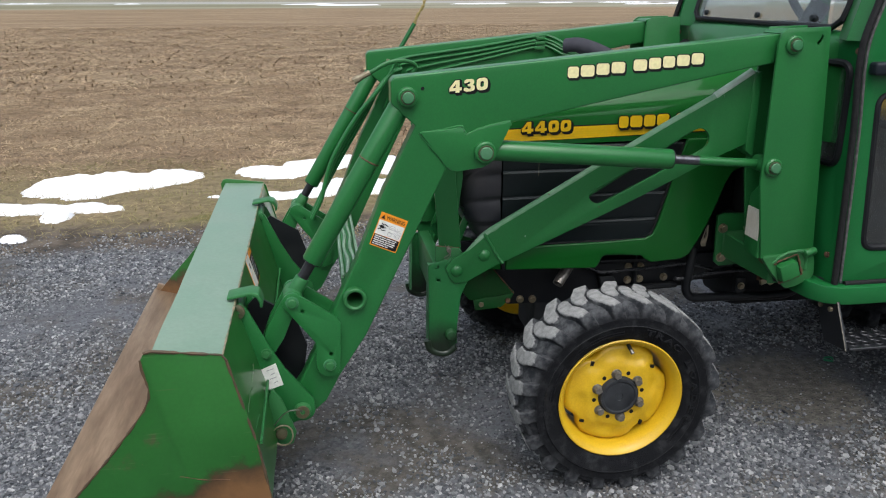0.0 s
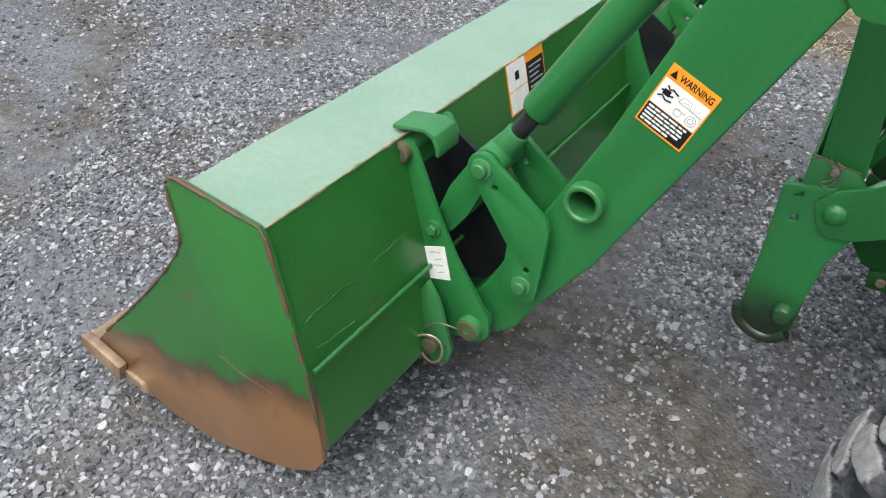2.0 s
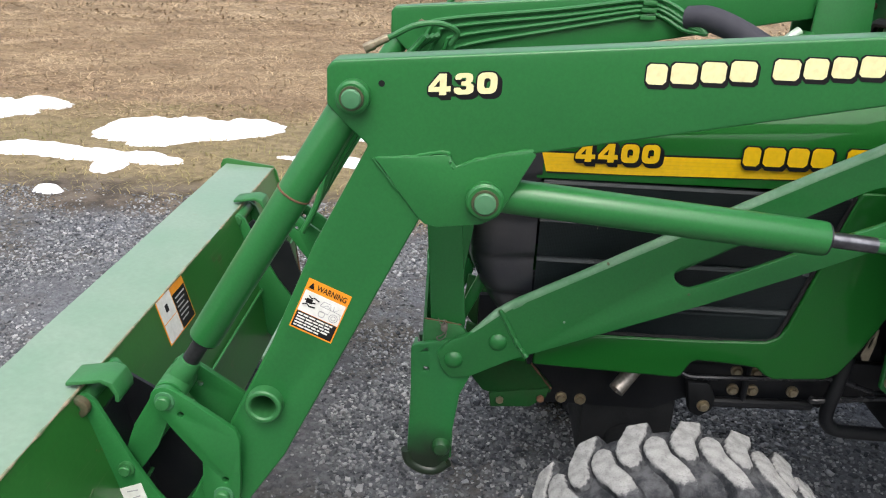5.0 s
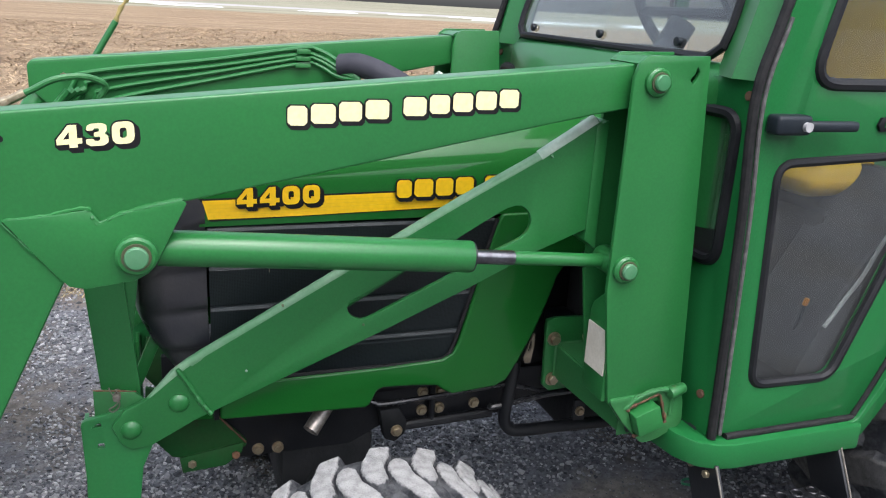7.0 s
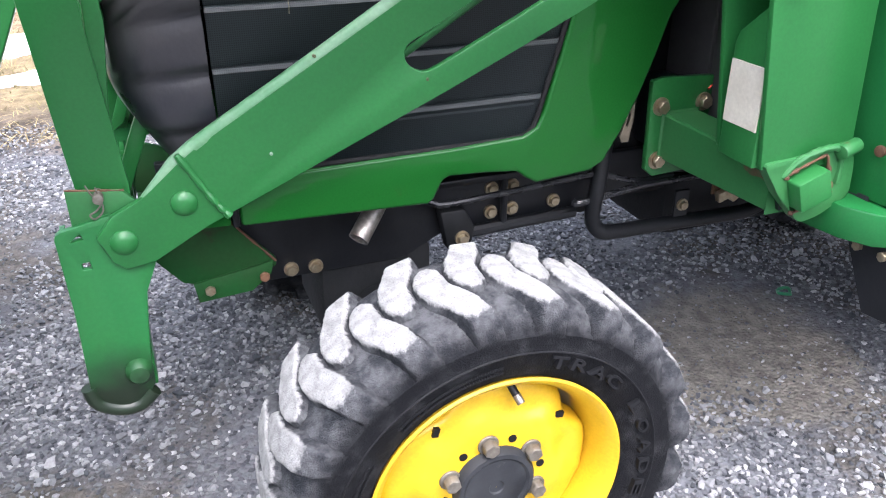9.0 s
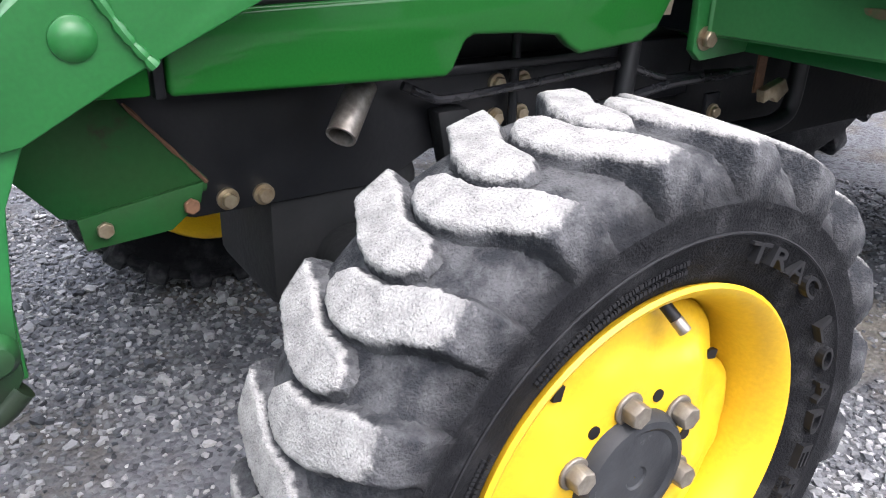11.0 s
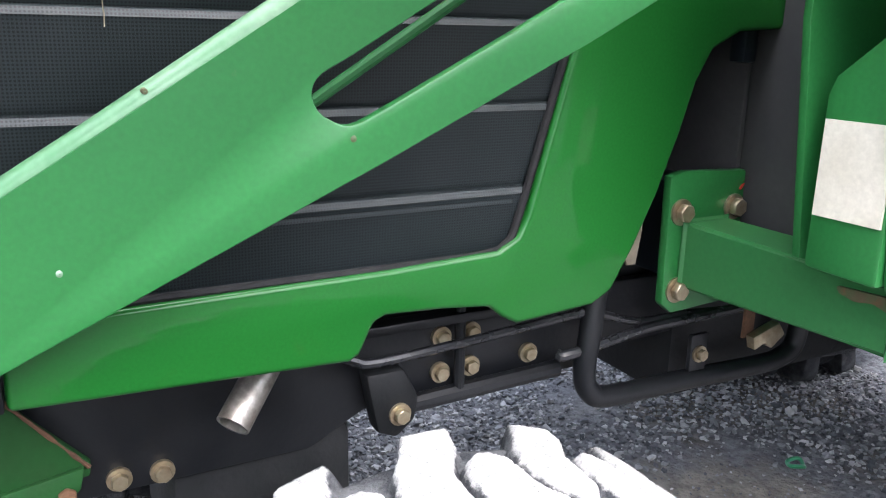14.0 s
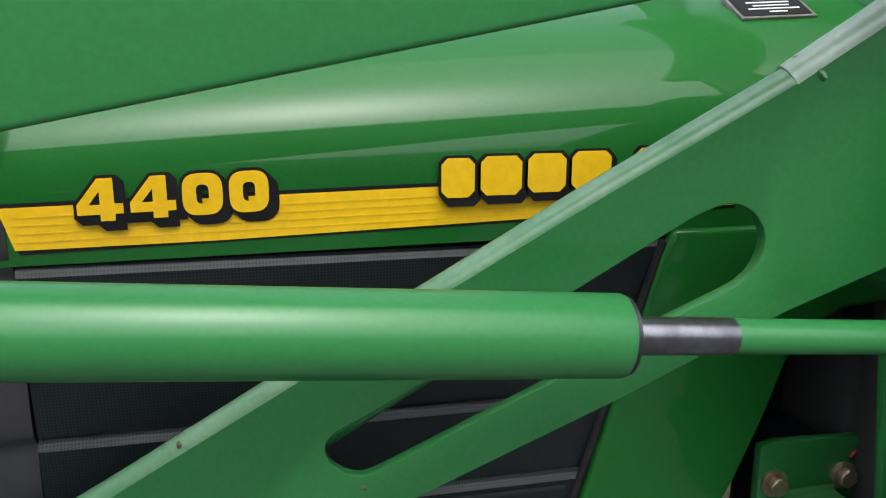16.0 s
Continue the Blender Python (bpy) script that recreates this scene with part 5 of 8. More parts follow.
sided("mast_top", lambda: slab([(0.448, 1.313), (0.462, 1.3215), (0.580, 1.3245), (0.580, 1.3185), (0.462, 1.3155), (0.452, 1.309)], 0.0975, 0.196), green, loader)


def mast_box():
    """The box behind the mast plate, its inner top corner cut off at a slant."""
    b = slab([(0.0985, 0.660), (0.0985, 0.905), (0.115, 0.895), (0.170, 0.848), (0.1765, 0.83), (0.1765, 0.662)], 0.455, 0.60, bev=0.005)
    for v in b.verts:
        v.co.x, v.co.y = v.co.y, v.co.x
    return b


sided("mast_box", mast_box, green, loader)
label = box((0.4525, 0.102, 0.716), (0.4555, 0.172, 0.808), 0.0)
part("mast_label", label, label_paper, loader, "blank weathered white label", 0)
# cross tube, and the locking block that sticks out of its socket below the mast plate
def turned(cx, cz, hx, hz, deg):
    """The corners of a rectangle in the XZ plane, turned about its middle."""
    c, w = math.cos(radians(deg)), math.sin(radians(deg))
    return [(cx + x * c - z * w, cz + x * w + z * c) for x, z in ((-hx, -hz), (hx, -hz), (hx, hz), (-hx, hz))]


def cross_tube():
    rings = []
    for y, x0, x1, z0, z1 in ((0.385, 0.506, 0.578, 0.570, 0.656), (0.11, 0.512, 0.598, 0.578, 0.650)):
        rings.append([(x0, y, z0), (x1, y, z0), (x1, y, z1), (x0, y, z1), (x0, y, z0)])
    b = loft(rings)
    bmesh.ops.remove_doubles(b, verts=b.verts, dist=0.0002)
    return bevel(b, 0.004, 2)


SOCKET = fillet([(0.462, 0.672), (0.545, 0.676), (0.622, 0.690), (0.636, 0.650), (0.640, 0.600), (0.585, 0.572), (0.550, 0.566), (0.500, 0.618)], 0.012, 3)
sided("cross_tube", cross_tube, green_worn, loader, "square mounting tube under the mast")
sided("socket_plate", lambda: slab(SOCKET, 0.080, 0.100, [fillet(turned(0.553, 0.630, 0.037, 0.034, 19), 0.006, 3)], bev=0.002), green_worn, loader, "thick socket plate with rust round its opening")
sided("socket_shadow", lambda: slab(turned(0.553, 0.630, 0.040, 0.037, 19), 0.101, 0.108), black_paint, loader, "dark inside of the socket")
sided("locking_block", lambda: slab(fillet(turned(0.546, 0.628, 0.0285, 0.0245, 19), 0.004, 3), 0.056, 0.14, bev=0.0025), green, loader, "green block in the socket")
sided("socket_rust", lambda: sweep([(x, 0.0795, z) for x, z in subdivide_open(fillet(turned(0.553, 0.630, 0.038, 0.035, 19), 0.006, 3), 0.006)], 0.0030, 6, wobble=0.6), rusty, loader, "rust along the socket's rim")
sided("socket_weld", lambda: sweep(smooth_line([(0.500, 0.083, 0.648), (0.525, 0.079, 0.672), (0.560, 0.077, 0.684), (0.592, 0.077, 0.683), (0.606, 0.080, 0.660), (0.607, 0.080, 0.625)], 6), 0.0055, 8, wobble=0.2), green_worn, loader)
sided("socket_lock", lambda: rod((0.592, 0.070, 0.678), (0.630, 0.078, 0.684), 0.0115, 14, bev=0.002), green_worn, loader)


def tube_stain():
    b = slab(fillet([(0.085, 0.636), (0.12, 0.639), (0.172, 0.636), (0.168, 0.629), (0.15, 0.625), (0.13, 0.629), (0.11, 0.623), (0.092, 0.628)], 0.003, 2), 0.5072, 0.512)
    for v in b.verts:
        v.co.x, v.co.y = v.co.y, v.co.x
    return b


sided("tube_stain", tube_stain, green_chipped, loader, "rust stain below the mast")
sided("mount_plate", lambda: slab([(0.478, 0.715), (0.50, 0.72), (0.62, 0.715), (0.625, 0.63), (0.60, 0.54), (0.50, 0.535), (0.482, 0.55)], 0.388, 0.402, bev=0.003), green, loader)
for x, z in ((0.499, 0.669), (0.503, 0.567), (0.590, 0.669)):
    sided("mount_bolt", lambda: hexbolt(x, 0.388, z, 0.0125, 0.011, turn=x * 9), zinc, loader)

# side braces: flat formed channels with one long slot
BRACE = [(-0.449, 0.600), (-0.434, 0.562), (-0.418, 0.547), (-0.377, 0.553), (-0.279, 0.605), (-0.126, 0.688), (0.045, 0.781), (0.212, 0.876), (0.338, 0.953), (0.430, 1.000), (0.432, 1.205),
         (0.420, 1.212), (0.323, 1.140), (0.185, 1.052), (0.074, 0.978), (-0.031, 0.909), (-0.180, 0.808), (-0.310, 0.722), (-0.337, 0.702), (-0.384, 0.662), (-0.424, 0.631)]
SLOT = fillet([(-0.018, 0.831), (-0.013, 0.845), (0.010, 0.858), (0.131, 0.937), (0.242, 1.015), (0.267, 1.032), (0.290, 1.041), (0.308, 1.033), (0.319, 1.011), (0.309, 0.980), (0.256, 0.951), (0.149, 0.885), (0.030, 0.815), (0.010, 0.805), (-0.012, 0.816)], 0.02, 3)


def brace_y(x):
    """The brace leans inwards to the front, then its end runs straight along the stand."""
    return 0.2655 - 0.2245 * max(x, -0.30)


def brace_bm():
    """A plate with a slot, its upper edge rolled over and its lower edge folded."""
    plate = [(x + 0.0060, z - 0.0100) if 11 <= i < 20 else (x, z) for i, (x, z) in enumerate(BRACE)]
    b = slab(plate, 0.0, 0.012, [SLOT])
    upper = {(round(x, 4), round(z, 4)) for x, z in plate[11:20]}
    sharp = [e for e in b.edges if len(e.link_faces) == 2 and e.calc_face_angle(0) > radians(35)
             and not all((round(v.co.x, 4), round(v.co.z, 4)) in upper for v in e.verts)]
    bmesh.ops.bevel(b, geom=sharp, offset=0.002, offset_type="OFFSET", segments=2, profile=0.5, affect="EDGES", clamp_overlap=True)
    for line, d, deep in ((BRACE[4:10], 1, 0.040),):
        ring = list(line) + [(x + 0.002 * d * -1, z + 0.009 * d) for x, z in line[::-1]]
        b = slab(ring, 0.0120 if d < 0 else 0.0045, deep, bev=0.002 if d < 0 else 0.0035, segments=3, bm=b)
    bmesh.ops.bisect_plane(b, geom=b.verts[:] + b.edges[:] + b.faces[:], plane_co=(-0.30, 0, 0), plane_no=(1, 0, 0))
    for v in b.verts:
        v.co.y += brace_y(v.co.x)
    return b


def brace_roll():
    """The rolled upper edge of the brace."""
    b = sweep(subdivide3([(x + 0.0062, 0.0118, z - 0.0104) for x, z in BRACE[11:19] + [(-0.392, 0.640)]]), 0.0118, 20)
    for v in b.verts:
        v.co.y += brace_y(v.co.x)
    return b


def subdivide3(points, step=0.03):
    """Points along a line of corners, rounded a little at each corner."""
    flat = [(p[0], p[2]) for p in points]
    y = points[0][1]
    out = []
    for (a0, c0), (a1, c1) in zip(flat, flat[1:]):
        m = max(1, int(math.hypot(a1 - a0, c1 - c0) / step))
        out += [(a0 + (a1 - a0) * k / m, y, c0 + (c1 - c0) * k / m) for k in range(m)]
    return out + [points[-1]]


sided("side_brace", brace_bm, green, loader, "slanting green side brace with a long slot")
sided("brace_edge", brace_roll, roll_sheen_paint, loader, "rolled upper edge, painted pale as sky sheen")
sided("brace_pipe", lambda: sweep([(-0.012, brace_y(-0.012) + 0.055, 0.812), (0.09, brace_y(0.09) + 0.055, 0.884), (0.32, brace_y(0.32) + 0.055, 1.048)], 0.0055, 10), green, loader)
sided("brace_weld", lambda: sweep(smooth_line([(-0.328, brace_y(-0.328) - 0.001, 0.708), (-0.303, brace_y(-0.303) - 0.002, 0.664), (-0.286, brace_y(-0.286) - 0.003, 0.634), (-0.268, brace_y(-0.268) - 0.001, 0.610)], 6), 0.0050, 8, wobble=0.3), green, loader)
sided("brace_lip", lambda: sweep([(x + 0.0062, brace_y(x) + 0.0124, z - 0.0102) for x, z in ((0.323, 1.140), (0.347, 1.158), (0.372, 1.176), (0.396, 1.194), (0.420, 1.212))], 0.0138, 20), lip_sheen_paint, loader, "upper end of the brace edge, painted pale as sky sheen")
sided("brace_top_weld", lambda: sweep([(0.330 + 0.016 * k / 8, brace_y(0.330 + 0.016 * k / 8) + 0.014 - 0.0155 * k / 8, 1.146 - 0.014 * (k / 8) ** 2) for k in range(9)], 0.0026, 7, wobble=0.35), green, loader)
for x, z in ((-0.327, 0.636), (-0.415, 0.590)):
    sided("rivet", lambda: lathe([(brace_y(x) + 0.004, 0.0195), (brace_y(x) - 0.003, 0.0185), (brace_y(x) - 0.008, 0.0135), (brace_y(x) - 0.0105, 0.006), (brace_y(x) - 0.011, 0.0004)], (x, 0, z), 26), green, loader)
for x, z in ((-0.134, 0.8335), (-0.202, 0.700), (0.014, 0.797)):
    part("paint_chip", lathe([(brace_y(x) + (0.0055 if z > 0.82 else 0.0), 0.0030), (brace_y(x) - (0.0 if z < 0.82 else -0.001) - 0.0006, 0.0020), (brace_y(x) - 0.0008 + (0.001 if z > 0.82 else 0.0), 0.0004)], (x, 0, z), 9), line_paint if x < -0.2 else green_chipped, loader)
sided("brace_tail", lambda: slab([(0.420, 0.975), (0.420, 1.195), (0.446, 1.205), (0.446, 0.955)], 0.168, 0.236, bev=0.003), green, loader)

# front stands and grille guard
STAND = [(-0.503, 0.602), (-0.501, 0.609), (-0.494, 0.613), (-0.43, 0.628), (-0.405, 0.624), (-0.376, 0.552), (-0.398, 0.500), (-0.410, 0.400), (-0.412, 0.340), (-0.425, 0.318), (-0.458, 0.306), (-0.490, 0.318), (-0.504, 0.345), (-0.500, 0.48)]
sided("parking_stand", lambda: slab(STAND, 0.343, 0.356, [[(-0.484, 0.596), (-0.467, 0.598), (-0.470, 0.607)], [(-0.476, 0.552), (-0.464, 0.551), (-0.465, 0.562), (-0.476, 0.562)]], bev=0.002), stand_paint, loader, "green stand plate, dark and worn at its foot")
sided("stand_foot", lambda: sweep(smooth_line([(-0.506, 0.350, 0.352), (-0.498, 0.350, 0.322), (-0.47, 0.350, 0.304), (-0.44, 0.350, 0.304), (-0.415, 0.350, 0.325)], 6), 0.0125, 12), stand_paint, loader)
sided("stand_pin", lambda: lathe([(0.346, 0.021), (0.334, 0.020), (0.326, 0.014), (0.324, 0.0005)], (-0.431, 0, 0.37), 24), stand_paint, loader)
sided("stand_flange", lambda: box((-0.418, 0.356, 0.33), (-0.408, 0.42, 0.56), 0.002), green, loader)
sided("stand_flange", lambda: slab([(-0.505, 0.34), (-0.498, 0.34), (-0.492, 0.60), (-0.499, 0.60)], 0.356, 0.40), green_dusty, loader)
sided("guard_upright", lambda: slab([(-0.492, 1.02), (-0.418, 1.02), (-0.412, 0.87), (-0.395, 0.66), (-0.398, 0.60), (-0.460, 0.60), (-0.466, 0.68)], 0.364, 0.374, bev=0.002), green, loader, "flat green grille guard upright")
sided("guard_flange", lambda: slab([(-0.405, 1.02), (-0.395, 1.02), (-0.388, 0.88), (-0.412, 0.70), (-0.422, 0.70)], 0.374, 0.425, bev=0.002), green, loader)
sided("guard_plate", lambda: slab([(-0.478, 0.668), (-0.405, 0.658), (-0.38, 0.63), (-0.40, 0.585), (-0.478, 0.60)], 0.352, 0.362, bev=0.0015), green_worn, loader, "bracket with a rusty upper edge")
sided("guard_rust", lambda: sweep([(-0.478 + 0.075 * k / 10, 0.354, 0.669 - 0.010 * k / 10) for k in range(11)], 0.0015, 6, wobble=0.5), rusty, loader)
sided("hairpin", lambda: sweep(smooth_line([(-0.450, 0.345, 0.676), (-0.445, 0.342, 0.664), (-0.435, 0.340, 0.650), (-0.441, 0.340, 0.640), (-0.451, 0.340, 0.634), (-0.445, 0.340, 0.628), (-0.433, 0.342, 0.640), (-0.438, 0.344, 0.672)]), 0.0013, 6), bolt_steel, loader, "rusty hairpin clip")
sided("clevis_pin", lambda: rod((-0.437, 0.336, 0.656), (-0.437, 0.37, 0.656), 0.0072, 14, bev=0.0015), bolt_steel, loader)
part("bumper_beam", box((-0.470, 0.40, 0.44), (-0.430, 2 * CENTRE - 0.40, 0.575), 0.006), green_worn, loader, "green front cross beam")
part("guard_bar", box((-0.415, 0.40, 0.90), (-0.385, 2 * CENTRE - 0.40, 0.95), 0.006), green, loader)
sided("guard_strut", lambda: slab([(-0.43, 0.60), (-0.40, 0.62), (-0.33, 0.78), (-0.345, 0.80), (-0.39, 0.70)], 0.43, 0.442, bev=0.002), green, loader)
# chassis gussets behind the stands
sided("frame_gusset", lambda: slab([(-0.39, 0.60), (-0.281, 0.560), (-0.270, 0.542), (-0.188, 0.448), (-0.190, 0.434), (-0.300, 0.418), (-0.345, 0.430), (-0.40, 0.50)], 0.482, 0.494, bev=0.002), shaded_grimy_green, loader, "green chassis gusset with rusty edges")
sided("gusset_flange", lambda: slab([(-0.330, 0.428), (-0.195, 0.448), (-0.20, 0.425), (-0.235, 0.398), (-0.325, 0.392)], 0.474, 0.482, bev=0.0015), shaded_grimy_green, loader)
sided("gusset_rust", lambda: sweep([(-0.268 + 0.078 * k / 12, 0.481, 0.543 - 0.098 * k / 12) for k in range(13)], 0.0022, 6, wobble=0.5), rusty, loader)
for x, z in ((-0.305, 0.415), (-0.213, 0.424)):
    sided("gusset_bolt", lambda: hexbolt(x, 0.474, z, 0.0095, 0.007, False), zinc if x < -0.25 else rusty, loader)

# decals on the boom
def block_word(parent, name, x0, x1, z0, z1, y, tilt, widths, gap_after, ink, label):
    """A maker's name drawn as plain rounded blocks on a black drop shade."""
    total = sum(widths) + 0.14 * (len(widths) - 1) + 0.45
    u = (x1 - x0) / total
    x, blocks = x0, []
    for k, w in enumerate(widths):
        blocks.append((x, x + w * u))
        x += w * u + 0.14 * u + (0.45 * u if k == gap_after else 0)
    h = z1 - z0
    for a, c in blocks:
        za, zc = z0 + tilt * (a - x0), z1 + tilt * (a - x0)
        g, k4 = 0.07 * h, 0.16 * h

        def rounded(g):
            return [(a - g + k4, za - g), (c + g - k4, za - g), (c + g, za - g + k4), (c + g, zc + g - k4), (c + g - k4, zc + g), (a - g + k4, zc + g), (a - g, zc + g - k4), (a - g, za - g + k4)]
        wide = rounded(g)
        shade = part(name, slab(hull(wide + [(px + 0.10 * h, pz - 0.16 * h) for px, pz in wide]), y - 0.0007, y), decal_black, parent, label, 0)
        part("block", slab(rounded(0.0), y - 0.0013, y - 0.0007), ink, shade, "", 0)


def rounded_box(w, h, r, cx=0.0, cz=0.0):
    return fillet([(cx - w / 2, cz - h / 2), (cx + w / 2, cz - h / 2), (cx + w / 2, cz + h / 2), (cx - w / 2, cz + h / 2)], r, 5)


# heavy block numerals: width, outline, counter
GLYPHS = {
    "0": (0.96, rounded_box(0.96, 1.0, 0.36, 0.48, 0.5), rounded_box(0.30, 0.46, 0.14, 0.48, 0.5)),
    "4": (1.06, [(0.50, 1.0), (0.86, 1.0), (0.86, 0.40), (1.06, 0.40), (1.06, 0.16), (0.86, 0.16), (0.86, 0.0), (0.52, 0.0), (0.52, 0.16), (0.0, 0.16), (0.0, 0.40)], [(0.53, 0.39), (0.53, 0.70), (0.27, 0.39)]),
    "3": (0.94, fillet([(0.04, 0.70), (0.05, 0.90), (0.22, 1.0), (0.70, 1.0), (0.89, 0.90), (0.89, 0.62), (0.76, 0.53), (0.94, 0.42), (0.94, 0.12), (0.74, 0.0), (0.20, 0.0), (0.0, 0.12), (0.0, 0.33), (0.31, 0.33), (0.36, 0.22),
                        (0.58, 0.22), (0.61, 0.40), (0.34, 0.42), (0.34, 0.61), (0.57, 0.62), (0.57, 0.78), (0.35, 0.79), (0.33, 0.70)], 0.07, 3), None),
}


def grown(loop, d):
    """An outline moved outwards by d; inwards where d is negative."""
    n = len(loop)
    area = sum(loop[k - 1][0] * loop[k][1] - loop[k][0] * loop[k - 1][1] for k in range(n))
    out = []
    for k in range(n):
        (ax, az), (bx, bz), (cx, cz) = loop[k - 1], loop[k], loop[(k + 1) % n]
        u, w = Vector((bz - az, ax - bx)).normalized(), Vector((cz - bz, bx - cx)).normalized()
        v = (u + w) / max(0.5, 1 + u.dot(w)) * math.copysign(d, area)
        out.append((bx + v.x, bz + v.y))
    return out


def number_decal(parent, body, x0, x1, z0, z1, y, tilt, ink, label):
    """Numerals, each with a black border that is drawn out into a drop shade."""
    h = z1 - z0
    gap = 0.16
    u = (x1 - x0) / (sum(GLYPHS[ch][0] for ch in body) + gap * (len(body) - 1))
    x = x0
    for ch in body:
        w, outer, inner = GLYPHS[ch]

        def set_in(loop):
            return [(x + px * u, z0 + pz * h + tilt * (x - x0 + px * u)) for px, pz in loop]
        wide = slab(set_in(grown(outer, 0.075)), y - 0.0006, y, [set_in(grown(inner, -0.05))] if inner else ())
        flat = bmesh.new()
        loops = [set_in(grown(outer, 0.075))] + ([set_in(grown(inner, -0.05))] if inner else [])
        edges = []
        for loop in loops:
            vs = [flat.verts.new((px, y - 0.0008, pz)) for px, pz in loop]
            edges += [flat.edges.new((vs[i], vs[(i + 1) % len(vs)])) for i in range(len(vs))]
        bmesh.ops.triangle_fill(flat, use_beauty=True, use_dissolve=False, edges=edges)
        r = bmesh.ops.extrude_face_region(flat, geom=flat.faces[:])
        for v in (g for g in r["geom"] if isinstance(g, bmesh.types.BMVert)):
            v.co += Vector((0.17 * h, 0.0006, -0.17 * h))
        ob = part("number_shade", join(wide, flat), decal_black, parent, label, 0)
        part("number", slab(set_in(outer), y - 0.0016, y - 0.0011, [set_in(inner)] if inner else ()), ink, ob, "", 0)
        x += (w + gap) * u


number_decal(loader, "430", -0.475, -0.372, 1.168, 1.200, 0.112, 0.080, decal_cream, "cream numerals with a black shade")
block_word(loader, "maker_name", -0.153, 0.231, 1.202, 1.232, 0.112, 0.087, (0.75, 0.95, 0.9, 0.95, 0.95, 0.85, 0.85, 0.9, 0.85), 3, decal_cream, "maker's name as cream blocks on black")
warning_decal("warning_decal", loader, (-0.698, 0.112, 0.763), Vector((0.069, 0, -0.030)), Vector((0.035, 0, 0.087)), 0.078, 0.098, "tall")


# ---- tractor ----
tractor = thing("tractor", 0.8, CENTRE, "green compact tractor with black grille, yellow wheels and cab", "tractor")


def both(name, make, mats, label="", smooth=35):
    return sided(name, make, mats, tractor, label, True, smooth)


def hood_section(x, hw, zb, zs, zt, n=16, power=2.2):
    pts = [(x, CENTRE - hw, zb), (x, CENTRE - hw, (zb + zs) / 2), (x, CENTRE - hw, zs)]
    for k in range(1, n):
        a = math.pi * k / n
        c, s = math.cos(a), math.sin(a)
        pts.append((x, CENTRE - hw * math.copysign(abs(c) ** (2 / power), c), zs + (zt - zs) * abs(s) ** (2 / power)))
    return pts + [(x, CENTRE + hw, zs), (x, CENTRE + hw, (zb + zs) / 2), (x, CENTRE + hw, zb)]


HOOD = []
for k in range(22):
    t = k / 21
    x = -0.276 + 0.92 * t
    HOOD.append(hood_section(x, 0.246 + 0.010 * t, 0.972 + 0.010 * t, 1.034 + 0.014 * t, 1.155 + 0.072 * t ** 0.8))
part("hood", loft(HOOD), green_gloss, tractor, "glossy green hood", 60)
# black nose shroud
NOSE = []
for x, hw, zb, zt in ((-0.266, 0.250, 0.60, 1.150), (-0.300, 0.250, 0.60, 1.138), (-0.338, 0.249, 0.605, 1.115), (-0.365, 0.240, 0.61, 1.08), (-0.388, 0.215, 0.62, 1.04), (-0.400, 0.16, 0.64, 1.0), (-0.404, 0.09, 0.66, 0.97)):
    sec = []
    for k in range(81):
        z = zb + (zt - 0.06 - zb) * k / 80
        u = ((z - 0.645) / 0.083) % 1.0
        groove = 0.013 * u ** 3 if u < 0.90 else 0.0095 * (1 - u) / 0.10
        sec.append((x + (x + 0.254) * -0.9 * max(0.0, (0.80 - z) / 0.2) ** 1.6, CENTRE - hw + groove + 0.012 * (1 - k / 80), z))
    top = [(x, CENTRE - hw * math.cos(a), zt - 0.06 + 0.06 * math.sin(a)) for a in [math.pi * j / 10 for j in range(1, 10)]]
    NOSE.append(sec + top + [(p[0], 2 * CENTRE - p[1], p[2]) for p in sec[::-1]])
part("nose_grille", loft(NOSE), scuffed, tractor, "scuffed black plastic nose grille", 50)


# louvred side grilles
def grille_bm():
    prof = []
    for z0, z1 in ((0.648, 0.725), (0.725, 0.812), (0.812, 0.895), (0.895, 0.972)):
        prof += [(z0 + 0.001, 0.013), (z0 + 0.006, 0.010), (z1 - 0.012, 0.006), (z1 - 0.009, 0.0045), (z1 - 0.003, 0.008), (z1 - 0.001, 0.014)]
    rows = []
    for z, d in prof:
        right = 0.238 + (z - 0.65) * 0.29
        rows.append([(-0.262 + (right + 0.262) * k / 12, CENTRE - 0.256 + d, z) for k in range(13)])
    return loft(rows, False)


perforated = material("perforated_black_panel", (0.014, 0.021, 0.023), (0.022, 0.030, 0.032), 0.45, spec=0.42, scale=6, fine=600, bump=0.35, bump_scale=1100,
                      dirt=(0.05, 0.045, 0.04), dirt_amount=0.03, dirt_scale=12)


